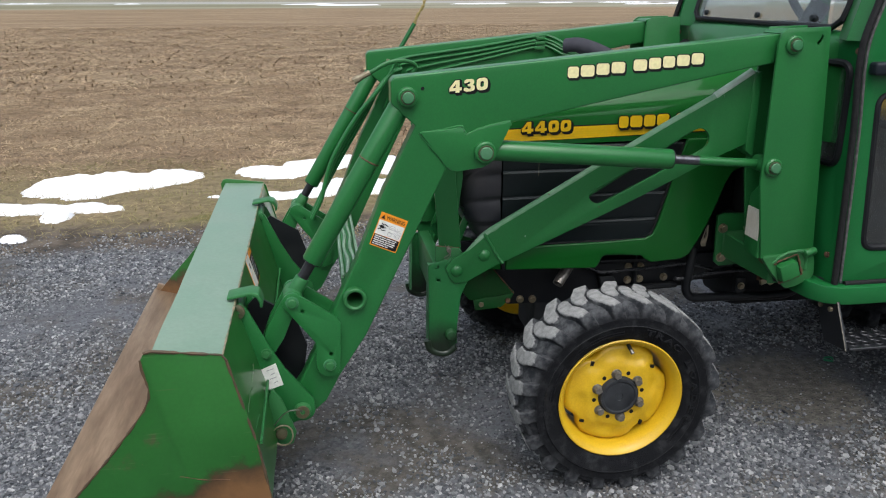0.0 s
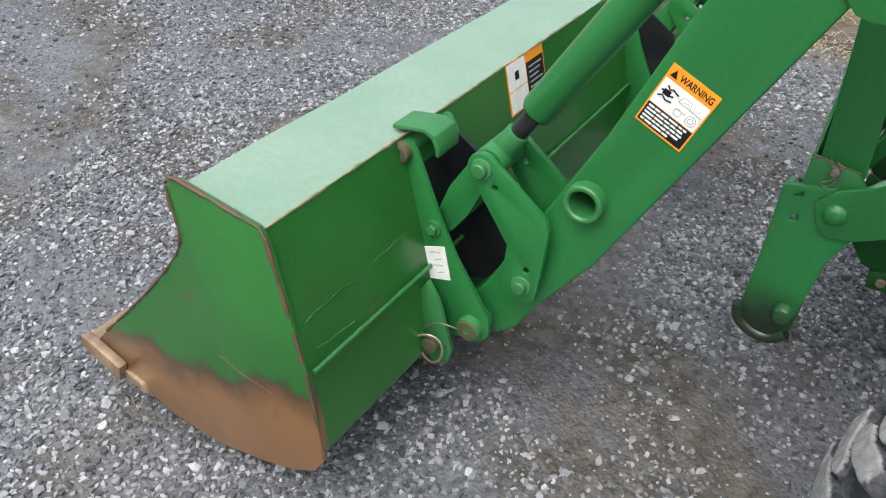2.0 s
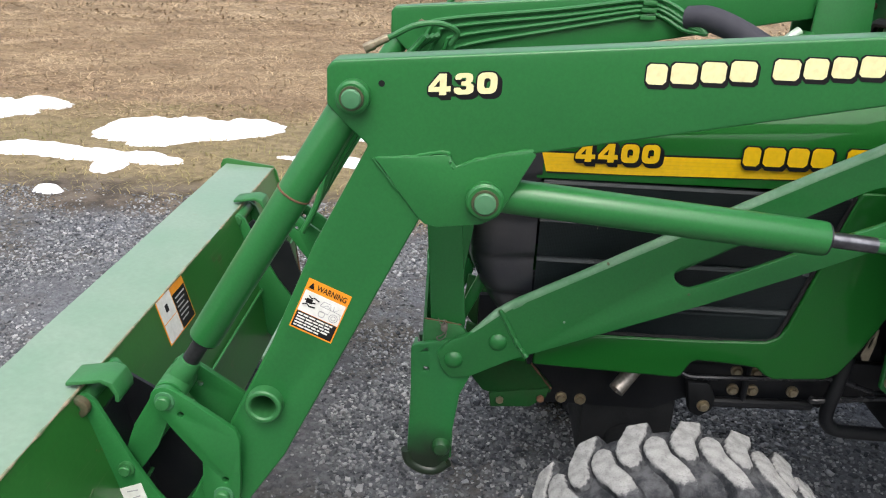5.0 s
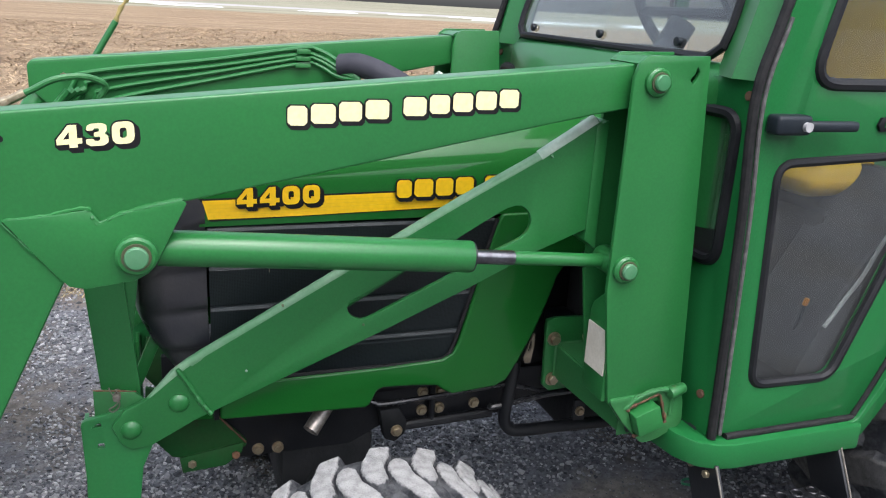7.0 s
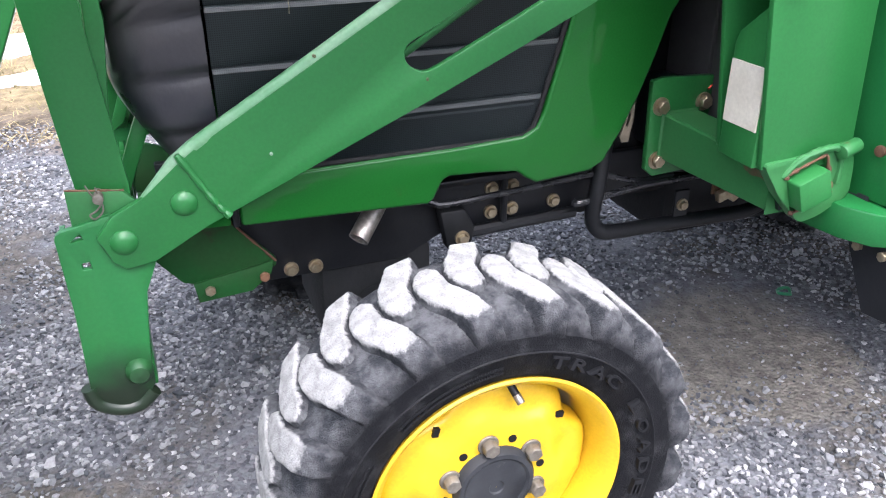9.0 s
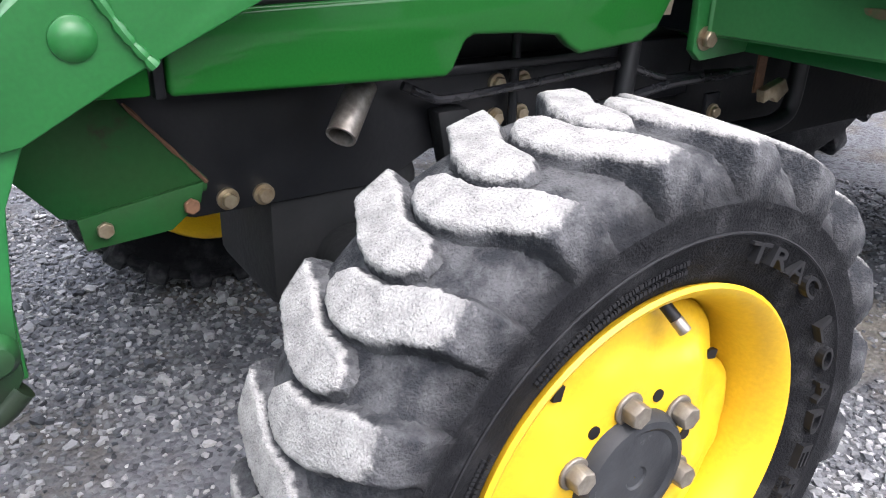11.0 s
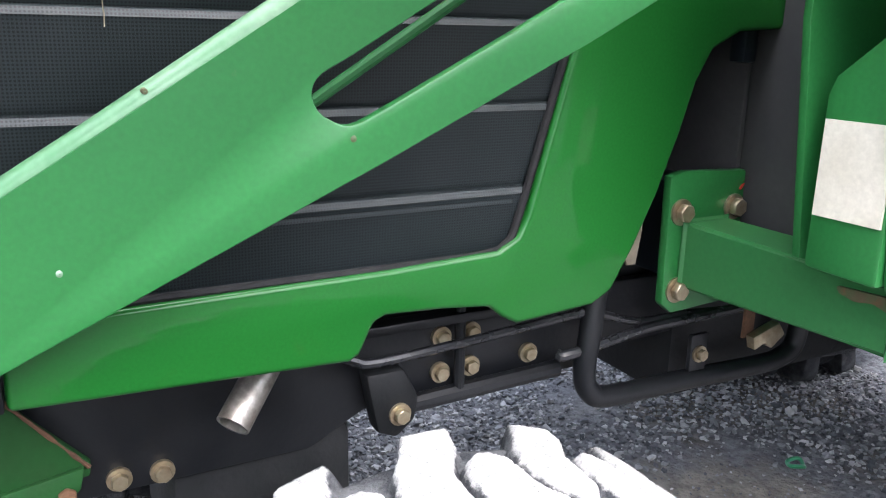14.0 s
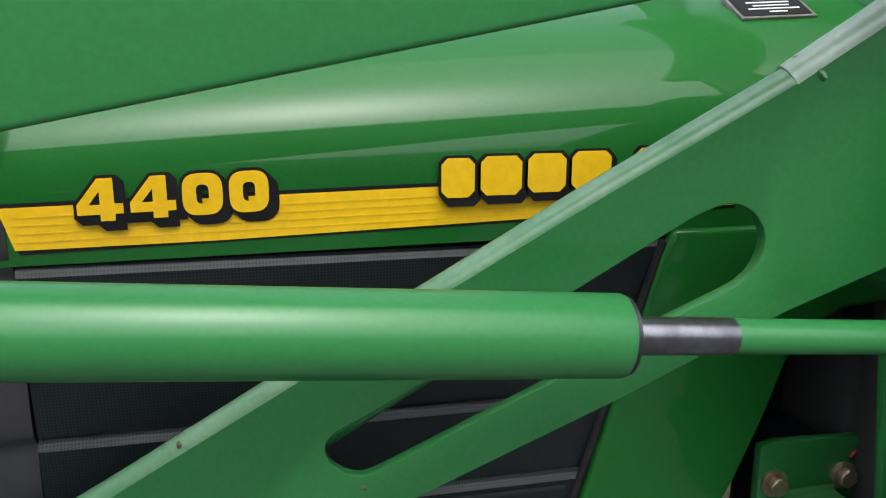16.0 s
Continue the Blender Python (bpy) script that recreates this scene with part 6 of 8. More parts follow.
def pierce(m, pitch):
    """Rows of small round holes, black against the greyer moulding."""
    n, l = m.node_tree.nodes, m.node_tree.links
    b = n["Principled BSDF"]
    col = b.inputs["Base Color"].links[0].from_socket
    sep, flat = n.new("ShaderNodeSeparateXYZ"), n.new("ShaderNodeCombineXYZ")
    l.new(n.new("ShaderNodeTexCoord").outputs["Object"], sep.inputs[0])
    l.new(sep.outputs["X"], flat.inputs["X"])
    l.new(sep.outputs["Z"], flat.inputs["Y"])
    cells = n.new("ShaderNodeTexVoronoi")
    cells.voronoi_dimensions = "2D"
    cells.inputs["Scale"].default_value, cells.inputs["Randomness"].default_value = 1.0 / pitch, 0.0
    l.new(flat.outputs[0], cells.inputs["Vector"])
    hole = n.new("ShaderNodeMapRange")
    hole.inputs["From Min"].default_value, hole.inputs["From Max"].default_value = 0.27, 0.36
    l.new(cells.outputs["Distance"], hole.inputs["Value"])
    x = n.new("ShaderNodeMix")
    x.data_type = "RGBA"
    x.inputs["A"].default_value = (0.002, 0.003, 0.004, 1)
    l.new(hole.outputs["Result"], x.inputs["Factor"])
    l.new(col, x.inputs["B"])
    l.new(x.outputs["Result"], b.inputs["Base Color"])


pierce(perforated, 0.0030)
both("side_grille", grille_bm, perforated, "black louvred side grille panel")
both("grille_band", lambda: join(None, loft([[(-0.245 + 0.04 * k, CENTRE - 0.2525, z) for k in range(13 + int((z - 0.64) * 7))] for z in (0.7065, 0.7115)], False)), perforated)
both("grille_seal", lambda: sweep(smooth_line([(-0.258, 0.369, 0.652), (0.10, 0.369, 0.652), (0.203, 0.369, 0.654), (0.230, 0.369, 0.663), (0.244, 0.369, 0.690), (0.288, 0.369, 0.84), (0.326, 0.369, 0.968)], 5), 0.0045, 8), seal)

part("grille_scratch", sweep([(-0.150 - 0.0003 * math.sin(k * 1.7), 0.3655 + 0.001 * (k % 2), 0.935 - 0.057 * k / 12) for k in range(13)], 0.0005, 5), zinc, tractor, "pale scratch")
PANEL = [(-0.238, 0.573), (0.060, 0.562), (0.070, 0.568), (0.086, 0.600), (0.098, 0.605), (0.16, 0.602), (0.220, 0.596), (0.236, 0.582), (0.256, 0.571), (0.36, 0.578), (0.386, 0.592), (0.414, 0.640), (0.443, 0.700), (0.470, 0.770),
         (0.489, 0.830), (0.510, 0.866), (0.55, 0.886), (0.645, 0.892), (0.648, 0.982), (0.346, 0.980), (0.336, 0.955), (0.304, 0.842), (0.264, 0.692), (0.252, 0.670), (0.228, 0.657), (0.10, 0.652), (-0.12, 0.650), (-0.238, 0.648)]
PANEL = [(x - 0.012, z) for x, z in PANEL]
both("side_panel", lambda: slab(PANEL, 0.360, 0.378, bev=0.006, segments=3), green_gloss, "glossy green lower side panel")
both("front_panel", lambda: slab([(-0.37, 0.600), (-0.31, 0.576), (-0.264, 0.574), (-0.264, 0.648), (-0.37, 0.648)], 0.366, 0.378, bev=0.004), green_gloss)
both("panel_seal", lambda: box((-0.262, 0.362, 0.572), (-0.252, 0.380, 0.66), 0.002), rubber)
both("panel_back", lambda: slab([(0.30, 0.85), (0.36, 0.99), (0.64, 0.99), (0.64, 0.90), (0.50, 0.88)], 0.378, 0.384), green_gloss)

# hood stripe, numerals and name
STRIPE = [(-0.260, 0.986), (-0.270, 1.022), (-0.10, 1.026), (0.20, 1.032), (0.40, 1.036), (0.40, 1.003), (0.20, 0.997), (-0.10, 0.988)]


def hood_y(x):
    t = (x + 0.276) / 0.92
    return CENTRE - 0.246 - 0.010 * t


def on_hood(bm, lift):
    for v in bm.verts:
        v.co.y = hood_y(v.co.x) - lift + (v.co.y if abs(v.co.y) < 0.01 else 0)
    return bm


def subdivided(outline, n=8):
    out = []
    for (a, b), (c, d) in zip(outline, outline[1:] + outline[:1]):
        m = max(1, int(math.hypot(c - a, d - b) / 0.04))
        out += [(a + (c - a) * k / m, b + (d - b) * k / m) for k in range(m)]
    return out


for far in (False, True):
    m = (lambda bm: flip(bm)) if far else (lambda bm: bm)
    stripe_border = m(on_hood(slab(subdivided([(-0.257, 0.982), (-0.2745, 1.0255), (-0.10, 1.0292), (0.40, 1.0395), (0.40, 0.9995), (0.20, 0.9935), (-0.10, 0.9845)]), 0.0, 0.0006), 0.0005))
    sb = part("stripe_border", stripe_border, decal_black, tractor, "", 0)
    part("stripe", m(on_hood(slab(subdivided(STRIPE), 0.0, 0.0005), 0.0012)), decal_yellow, sb, "yellow hood stripe", 0)
    for k in range(4):
        z = 0.992 + 0.007 * k
        part("stripe_line", m(on_hood(slab(subdivided([(-0.258, z), (0.0, z + 0.004), (0.38, z + 0.013), (0.38, z + 0.0142), (0.0, z + 0.0052), (-0.258, z + 0.0012)]), 0.0, 0.0003), 0.0016)), decal_amber, sb, "", 0)
number_decal(tractor, "4400", -0.208, -0.052, 1.009, 1.045, hood_y(-0.04) - 0.0022, 0.028, decal_yellow, "yellow numerals with a black shade")
block_word(tractor, "maker_name", 0.100, 0.492, 1.020, 1.056, hood_y(0.49) - 0.0020, 0.03, (0.75, 0.95, 0.9, 0.95, 0.95, 0.85, 0.85, 0.9, 0.85), 3, decal_yellow, "maker's name as yellow blocks on black")
# small placard lying on the hood's shoulder
across, upward = Vector((0.0899, -0.0013, 0.0046)), Vector((0.004, 0.050, 0.0245))
facing = across.cross(upward).normalized()


def on_placard(u0, u1, v0, v1, lo, hi):
    b = box((u0, v0, lo), (u1, v1, hi))
    for v in b.verts:
        v.co = Vector((0.4453, 0.4574, 1.1807)) + across * v.co.x + upward * v.co.y + facing * v.co.z
    return b


pl = part("placard", on_placard(0, 1, 0, 1, -0.006, 0.0030), steel, tractor, "small black dealer placard in a bright steel rim", 0)
part("placard_face", on_placard(0.045, 0.955, 0.09, 0.92, 0.002, 0.0036), decal_black, pl, "", 0)
for k, (a, b) in enumerate(((0.42, 0.66), (0.18, 0.86), (0.28, 0.76), (0.22, 0.80), (0.36, 0.64))):
    part("text_bar", on_placard(a, b, 0.20 + 0.14 * k, 0.245 + 0.14 * k, 0.003, 0.0041), decal_white, pl, "", 0)

# engine, chassis and axle
part("engine_block", box((-0.22, CENTRE - 0.098, 0.43), (0.66, CENTRE + 0.098, 0.95), 0.02), iron, tractor, "dark cast iron engine and clutch housing")
part("transmission", box((0.62, CENTRE - 0.12, 0.33), (1.75, CENTRE + 0.12, 0.58), 0.03), iron, tractor)
both("frame_rail", lambda: slab([(-0.36, 0.56), (-0.36, 0.44), (-0.20, 0.395), (0.05, 0.395), (0.12, 0.43), (0.45, 0.425), (0.48, 0.45), (0.62, 0.45), (0.62, 0.545), (0.09, 0.545), (0.05, 0.56)], CENTRE - 0.118, CENTRE - 0.10, bev=0.004), black_paint, "black side rail with plated bolts")
both("rail_flange", lambda: box((0.09, 0.478, 0.532), (0.46, 0.505, 0.545), 0.003), black_paint)
both("lower_rail", lambda: sweep([(0.16, 0.49, 0.432), (0.40, 0.49, 0.438)], 0.012, 10), black_paint)
for x, z in ((-0.162, 0.413), (-0.118, 0.411)):
    both("frame_bolt", lambda: hexbolt(x, 0.500, z, 0.0098, 0.009, turn=x * 7), zinc)
for x, z in ((0.224, 0.510), (0.267, 0.510), (0.223, 0.462), (0.267, 0.463), (0.357, 0.465)):
    both("frame_bolt", lambda: hexbolt(x, 0.499, z, 0.010, 0.008, turn=x * 11), zinc)
both("axle_bracket", lambda: slab([(0.11, 0.49), (0.160, 0.49), (0.180, 0.45), (0.175, 0.42), (0.15, 0.400), (0.125, 0.412)], 0.470, 0.50, bev=0.006), iron)
both("axle_bolt", lambda: hexbolt(0.153, 0.469, 0.433, 0.0105, 0.009), zinc)
both("stay", lambda: rod((0.245, 0.488, 0.43), (0.245, 0.488, 0.60), 0.007, 10), black_paint)
part("front_axle", rod((0.0, 0.19, 0.293), (0.0, 2 * CENTRE - 0.19, 0.293), 0.052, 24, bev=0.01), iron, tractor, "cast front axle")
part("axle_pivot", box((-0.11, CENTRE - 0.11, 0.24), (0.11, CENTRE + 0.11, 0.42), 0.02), iron, tractor)
both("bevel_case", lambda: lathe([(0.155, 0.02), (0.155, 0.085), (0.19, 0.105), (0.235, 0.10), (0.27, 0.07), (0.29, 0.05)], (0.0, 0, 0.30), 28), iron)
both("kingpin_case", lambda: rod((0.0, 0.245, 0.27), (0.0, 0.275, 0.435), 0.062, 22, r2=0.045, bev=0.008), iron)
both("tie_rod", lambda: rod((0.10, 0.30, 0.30), (0.10, CENTRE, 0.31), 0.012, 12), black_paint)
ex = lathe([(0.0, 0.0145), (0.0, 0.0175), (0.075, 0.0175), (0.075, 0.0145)], (0, 0, 0), 26, close=True)
bmesh.ops.transform(ex, matrix=Matrix.Translation((-0.062, 0.400, 0.500)) @ Vector((0.070, 0.055, 0.068)).to_track_quat("Y", "Z").to_matrix().to_4x4(), verts=ex.verts)
part("exhaust_pipe", ex, pipe_steel, tractor, "stubby stained exhaust outlet")
part("exhaust_shade", lathe([(0.0, 0.001), (0.0, 0.0135)], (-0.050, 0.412, 0.517), 16), black_paint, tractor)
both("rail_tube", lambda: sweep(smooth_line([(0.445, 0.47, 0.58), (0.432, 0.462, 0.50), (0.424, 0.46, 0.44), (0.436, 0.46, 0.408), (0.47, 0.46, 0.394), (0.60, 0.458, 0.392), (0.76, 0.455, 0.388), (0.815, 0.455, 0.392), (0.845, 0.455, 0.415), (0.85, 0.455, 0.50)], 6), 0.0155, 14), black_paint, "bent black tube along the chassis")
both("rail_tab", lambda: box((0.612, 0.452, 0.392), (0.645, 0.46, 0.462), 0.002), black_paint)
both("rail_bolt", lambda: hexbolt(0.628, 0.451, 0.432, 0.0095, 0.008), zinc)
both("fuel_line", lambda: sweep(smooth_line([(0.06, 0.475, 0.528), (0.095, 0.47, 0.512), (0.125, 0.468, 0.506), (0.25, 0.468, 0.512), (0.405, 0.468, 0.521), (0.44, 0.468, 0.519), (0.52, 0.468, 0.494), (0.60, 0.468, 0.492), (0.70, 0.46, 0.488)], 5), 0.0062, 9), satin_black)
both("control_rod", lambda: sweep(smooth_line([(0.385, 0.47, 0.468), (0.40, 0.462, 0.468), (0.522, 0.460, 0.4845), (0.60, 0.459, 0.487), (0.72, 0.458, 0.489)], 5), 0.0075, 9), satin_black, "bent black control rod")
both("latch_bracket", lambda: slab([(0.655, 0.545), (0.675, 0.545), (0.675, 0.47), (0.655, 0.47)], 0.40, 0.404), rusty)
both("latch", lambda: slab([(0.66, 0.475), (0.71, 0.49), (0.725, 0.470), (0.70, 0.452), (0.685, 0.462), (0.665, 0.455)], 0.385, 0.40, bev=0.002), zinc, "bent zinc latch")
part("red_wire", sweep(smooth_line([(0.596, 0.385, 0.692), (0.615, 0.392, 0.700), (0.66, 0.40, 0.704), (0.70, 0.42, 0.70)]), 0.0018, 6), material("red_wire", (0.6, 0.03, 0.02), (0.5, 0.03, 0.02), 0.5), tractor, "thin red wire")
part("firewall", box((0.600, 0.40, 0.56), (0.640, 2 * CENTRE - 0.40, 1.19), 0.004), firewall_mat, tractor, "dusty grey firewall")
both("firewall_wing", lambda: box((0.606, 0.27, 0.60), (0.622, 0.40, 1.0), 0.003), firewall_mat)
both("battery_cover", lambda: box((0.53, 0.43, 0.56), (0.60, 0.52, 0.70), 0.02), plastic)
both("cable_strap", lambda: slab([(0.461, 0.672), (0.450, 0.640), (0.441, 0.610), (0.446, 0.598), (0.460, 0.598), (0.466, 0.640), (0.466, 0.672)], 0.418, 0.422, [[(0.456, 0.655), (0.451, 0.630), (0.455, 0.626), (0.460, 0.650)]], bev=0.001), strap, "dull beige cable strap")
both("cowl_post", lambda: box((0.575, 0.385, 0.85), (0.598, 0.41, 1.06), 0.004), plastic)


scrap = sweep([(1.162 + 0.019 * math.cos(a) + 0.003 * math.sin(3 * a), 0.641 + 0.016 * math.sin(a), 0.012 + 0.003 * math.sin(2 * a)) for a in [2 * math.pi * k / 24 for k in range(24)]], 0.0045, 7, closed=True)
tagged(new("plastic_ring", mesh_from(scrap, "plastic_ring", material("green_plastic", (0.02, 0.22, 0.10), (0.02, 0.18, 0.08), 0.4), 60)), "small crushed green plastic ring lying on the gravel", "litter")


# ---- front wheels ----
R_TYRE, HUB_Z = 0.298, 0.293


INNER_WIDTH = 0.80  # the tyre's inner half is this much narrower than the outer one


def tyre_bm(cx, cy, cz, prof, inner, seg=200):
    b = lathe(prof, (cx, cy, cz), seg)
    for v in b.verts:
        if (v.co.y - cy) * inner > 0:
            v.co.y = cy + (v.co.y - cy) * INNER_WIDTH
        if v.co.z < 0.002:
            v.co.y = cy + (v.co.y - cy) * 1.03
            v.co.z = 0.002
    return b


# across the tread, from the sidewall to past the middle: place on the unrolled tread, the groove's floor (y, r), the bar's top (y, r)
TREAD = [(-0.150, (-0.1072, 0.254), (-0.1072, 0.254)), (-0.143, (-0.1078, 0.260), (-0.1080, 0.260)), (-0.138, (-0.1010, 0.2640), (-0.1086, 0.267)), (-0.126, (-0.0975, 0.2700), (-0.1086, 0.279)),
         (-0.114, (-0.0930, 0.2765), (-0.1065, 0.291)), (-0.103, (-0.0875, 0.2820), (-0.1005, 0.3010)), (-0.090, (-0.0795, 0.2885), (-0.0890, 0.3055)), (-0.075, (-0.0690, 0.2915), (-0.0750, 0.3068)),
         (-0.050, (-0.0500, 0.2940), (-0.0500, 0.3074)), (0.0, (0.0, 0.2955), (0.0, 0.3077)), (0.050, (0.0500, 0.2940), (0.0500, 0.3074))]


def tread_point(w, kind):
    """The groove's floor (1) or the bar's top (2) at a place across the unrolled tread."""
    for a, c in zip(TREAD, TREAD[1:]):
        if w <= c[0]:
            t = max(0.0, (w - a[0]) / (c[0] - a[0]))
            return Vector(a[kind]).lerp(Vector(c[kind]), t)
    return Vector(TREAD[-1][kind])


FRONT_PROF = [(-0.075, 0.180), (-0.088, 0.188), (-0.093, 0.196), (-0.0945, 0.200), (-0.1005, 0.212), (-0.1015, 0.214), (-0.1060, 0.232), (-0.1080, 0.2345), (-0.1060, 0.237), (-0.1068, 0.246)] + [row[1] for row in TREAD[:-1]]
FRONT_PROF = FRONT_PROF + [(-y, r) for y, r in FRONT_PROF[-2::-1]]
# one bar's outline on the unrolled tread: it leaves the middle, bends, and runs out over the shoulder
BAR = [(-0.160, 0.040), (-0.125, 0.036), (-0.095, 0.029), (-0.078, 0.024), (-0.060, 0.021), (-0.043, 0.012), (-0.020, 0.001), (0.004, -0.001), (0.023, -0.002), (0.034, -0.010), (0.036, -0.020), (0.026, -0.031), (0.008, -0.037), (-0.010, -0.038),
       (-0.042, -0.031), (-0.062, -0.020), (-0.080, -0.013), (-0.098, -0.007), (-0.125, 0.000), (-0.160, 0.005)]


def bar_depth(w, s_):
    """How far a place lies inside the bar's outline; outside it is negative."""
    p = Vector((w, s_))
    near, inside = 9.0, False
    for k in range(len(BAR)):
        a, c = Vector(BAR[k - 1]), Vector(BAR[k])
        t = max(0.0, min(1.0, (p - a).dot(c - a) / (c - a).length_squared))
        near = min(near, (p - a - (c - a) * t).length)
        if (a.y > s_) != (c.y > s_) and w < (c.x - a.x) * (s_ - a.y) / (c.y - a.y) + a.x:
            inside = not inside
    return near if inside else -near


def lug_mesh(name, side, scale, inner):
    """One worn tread bar at the top of the wheel: a bent block with rounded ragged edges that runs down the shoulder, its top scoured pale."""
    seed = 3.0 if side > 0 else 8.0
    b = bmesh.new()
    nw, ns = 74, 44
    grid, rise = [], []
    for i in range(nw + 1):
        w = -0.148 + 0.190 * i / nw
        row, high = [], []
        for k in range(ns + 1):
            s_ = -0.046 + 0.094 * k / ns
            d = bar_depth(w, s_) + 0.0012 + 0.0016 * noise.noise((w * 160, s_ * 160, seed)) + 0.0012 * noise.noise((w * 420, s_ * 420, seed))
            m = max(0.0, min(1.0, (d + 0.0065) / 0.0085))
            m = m * m * (3 - 2 * m)
            lo, hi = tread_point(w, 1), tread_point(w, 2)
            q = lo.lerp(hi, m) + (hi - lo) * 0.035 * noise.noise((w * 300, s_ * 300, seed + 4)) * m
            if m < 0.02:
                q = Vector((q.x * 0.985, q.y - 0.003))
            ang = s_ / 0.31
            y = side * q.x * scale
            row.append(b.verts.new((q.y * math.sin(ang) * scale, y * INNER_WIDTH if y * inner > 0 else y, q.y * math.cos(ang) * scale)))
            high.append(m)
        grid.append(row)
        rise.append(high)
    for i in range(nw):
        for k in range(ns):
            corners = [rise[i][k], rise[i][k + 1], rise[i + 1][k + 1], rise[i + 1][k]]
            if max(corners) < 0.02:
                continue
            b.faces.new((grid[i][k], grid[i][k + 1], grid[i + 1][k + 1], grid[i + 1][k]))
    bmesh.ops.delete(b, geom=[v for v in b.verts if not v.link_faces], context="VERTS")
    # the rear bars' tops get their shade as a darker colour
    return mesh_from(b, name, tread_material("worn_tread_bar", scale, pale=1.0 if scale == 1.0 else 0.3), 60)


@functools.lru_cache(None)
def bar_meshes(scale, inner):
    return [lug_mesh("tread_lug", 1, scale, inner), lug_mesh("tread_lug", -1, scale, inner)]


def tyre_with_lugs(cx, cy, cz, prof, count, scale, inner=0):
    """A tyre and its two rows of tread bars."""
    b = tyre_bm(cx, cy, cz, prof, inner)
    ty = part("tyre", b, tread_material("dusty_tyre_rubber", scale, (cx, cz)), tractor, "black chevron-tread tyre with pale worn lugs", 50)
    meshes = bar_meshes(scale, inner)
    for k in range(count):
        for j, me in enumerate(meshes):
            ob = under(new("tread_lug", me), ty)
            ob.matrix_basis = Matrix.Translation((cx, cy, cz)) @ Matrix.Rotation(2 * math.pi * (k + LUG_PHASE + 0.5 * j) / count, 4, "Y")
    return ty


LUG_PHASE = 0.48
N_LUGS = 20
RIM = [(0.045, 0.166), (0.066, 0.170), (0.082, 0.178), (0.093, 0.187), (0.0955, 0.192), (0.093, 0.1955), (0.088, 0.194), (0.078, 0.187), (0.062, 0.178), (0.045, 0.173), (0.0, 0.171), (-0.045, 0.173), (-0.062, 0.180), (-0.078, 0.187), (-0.088, 0.194), (-0.093, 0.1955), (-0.0955, 0.192), (-0.093, 0.187), (-0.082, 0.178), (-0.066, 0.170), (-0.045, 0.166), (0.0, 0.164), (0.045, 0.166)]


def disc_wave(y, r, a):
    """The wheel disc's edge is cut flat in four places and its face is dented between the bolts."""
    if r > 0.12:
        r -= 0.020 * max(0.0, math.cos(4 * (a - 0.55))) ** 3 * (r - 0.12) / 0.04
    if 0.08 < r < 0.14:
        y += 0.005 * math.cos(6 * (a - 0.2)) * (1 - abs(r - 0.11) / 0.03)
    if 0.085 < r < 0.165:
        y += 0.0024 * noise.noise((r * 40 * math.cos(a), r * 40 * math.sin(a), 3.0)) * min(1.0, (r - 0.085) / 0.015)
        for k in range(4):
            u, w = r * math.cos(a) - 0.118 * math.cos(radians(50 + 90 * k)), r * math.sin(a) - 0.118 * math.sin(radians(50 + 90 * k))
            y -= 0.007 * math.exp(-(u * u + w * w) / 0.00022)
    return y, r


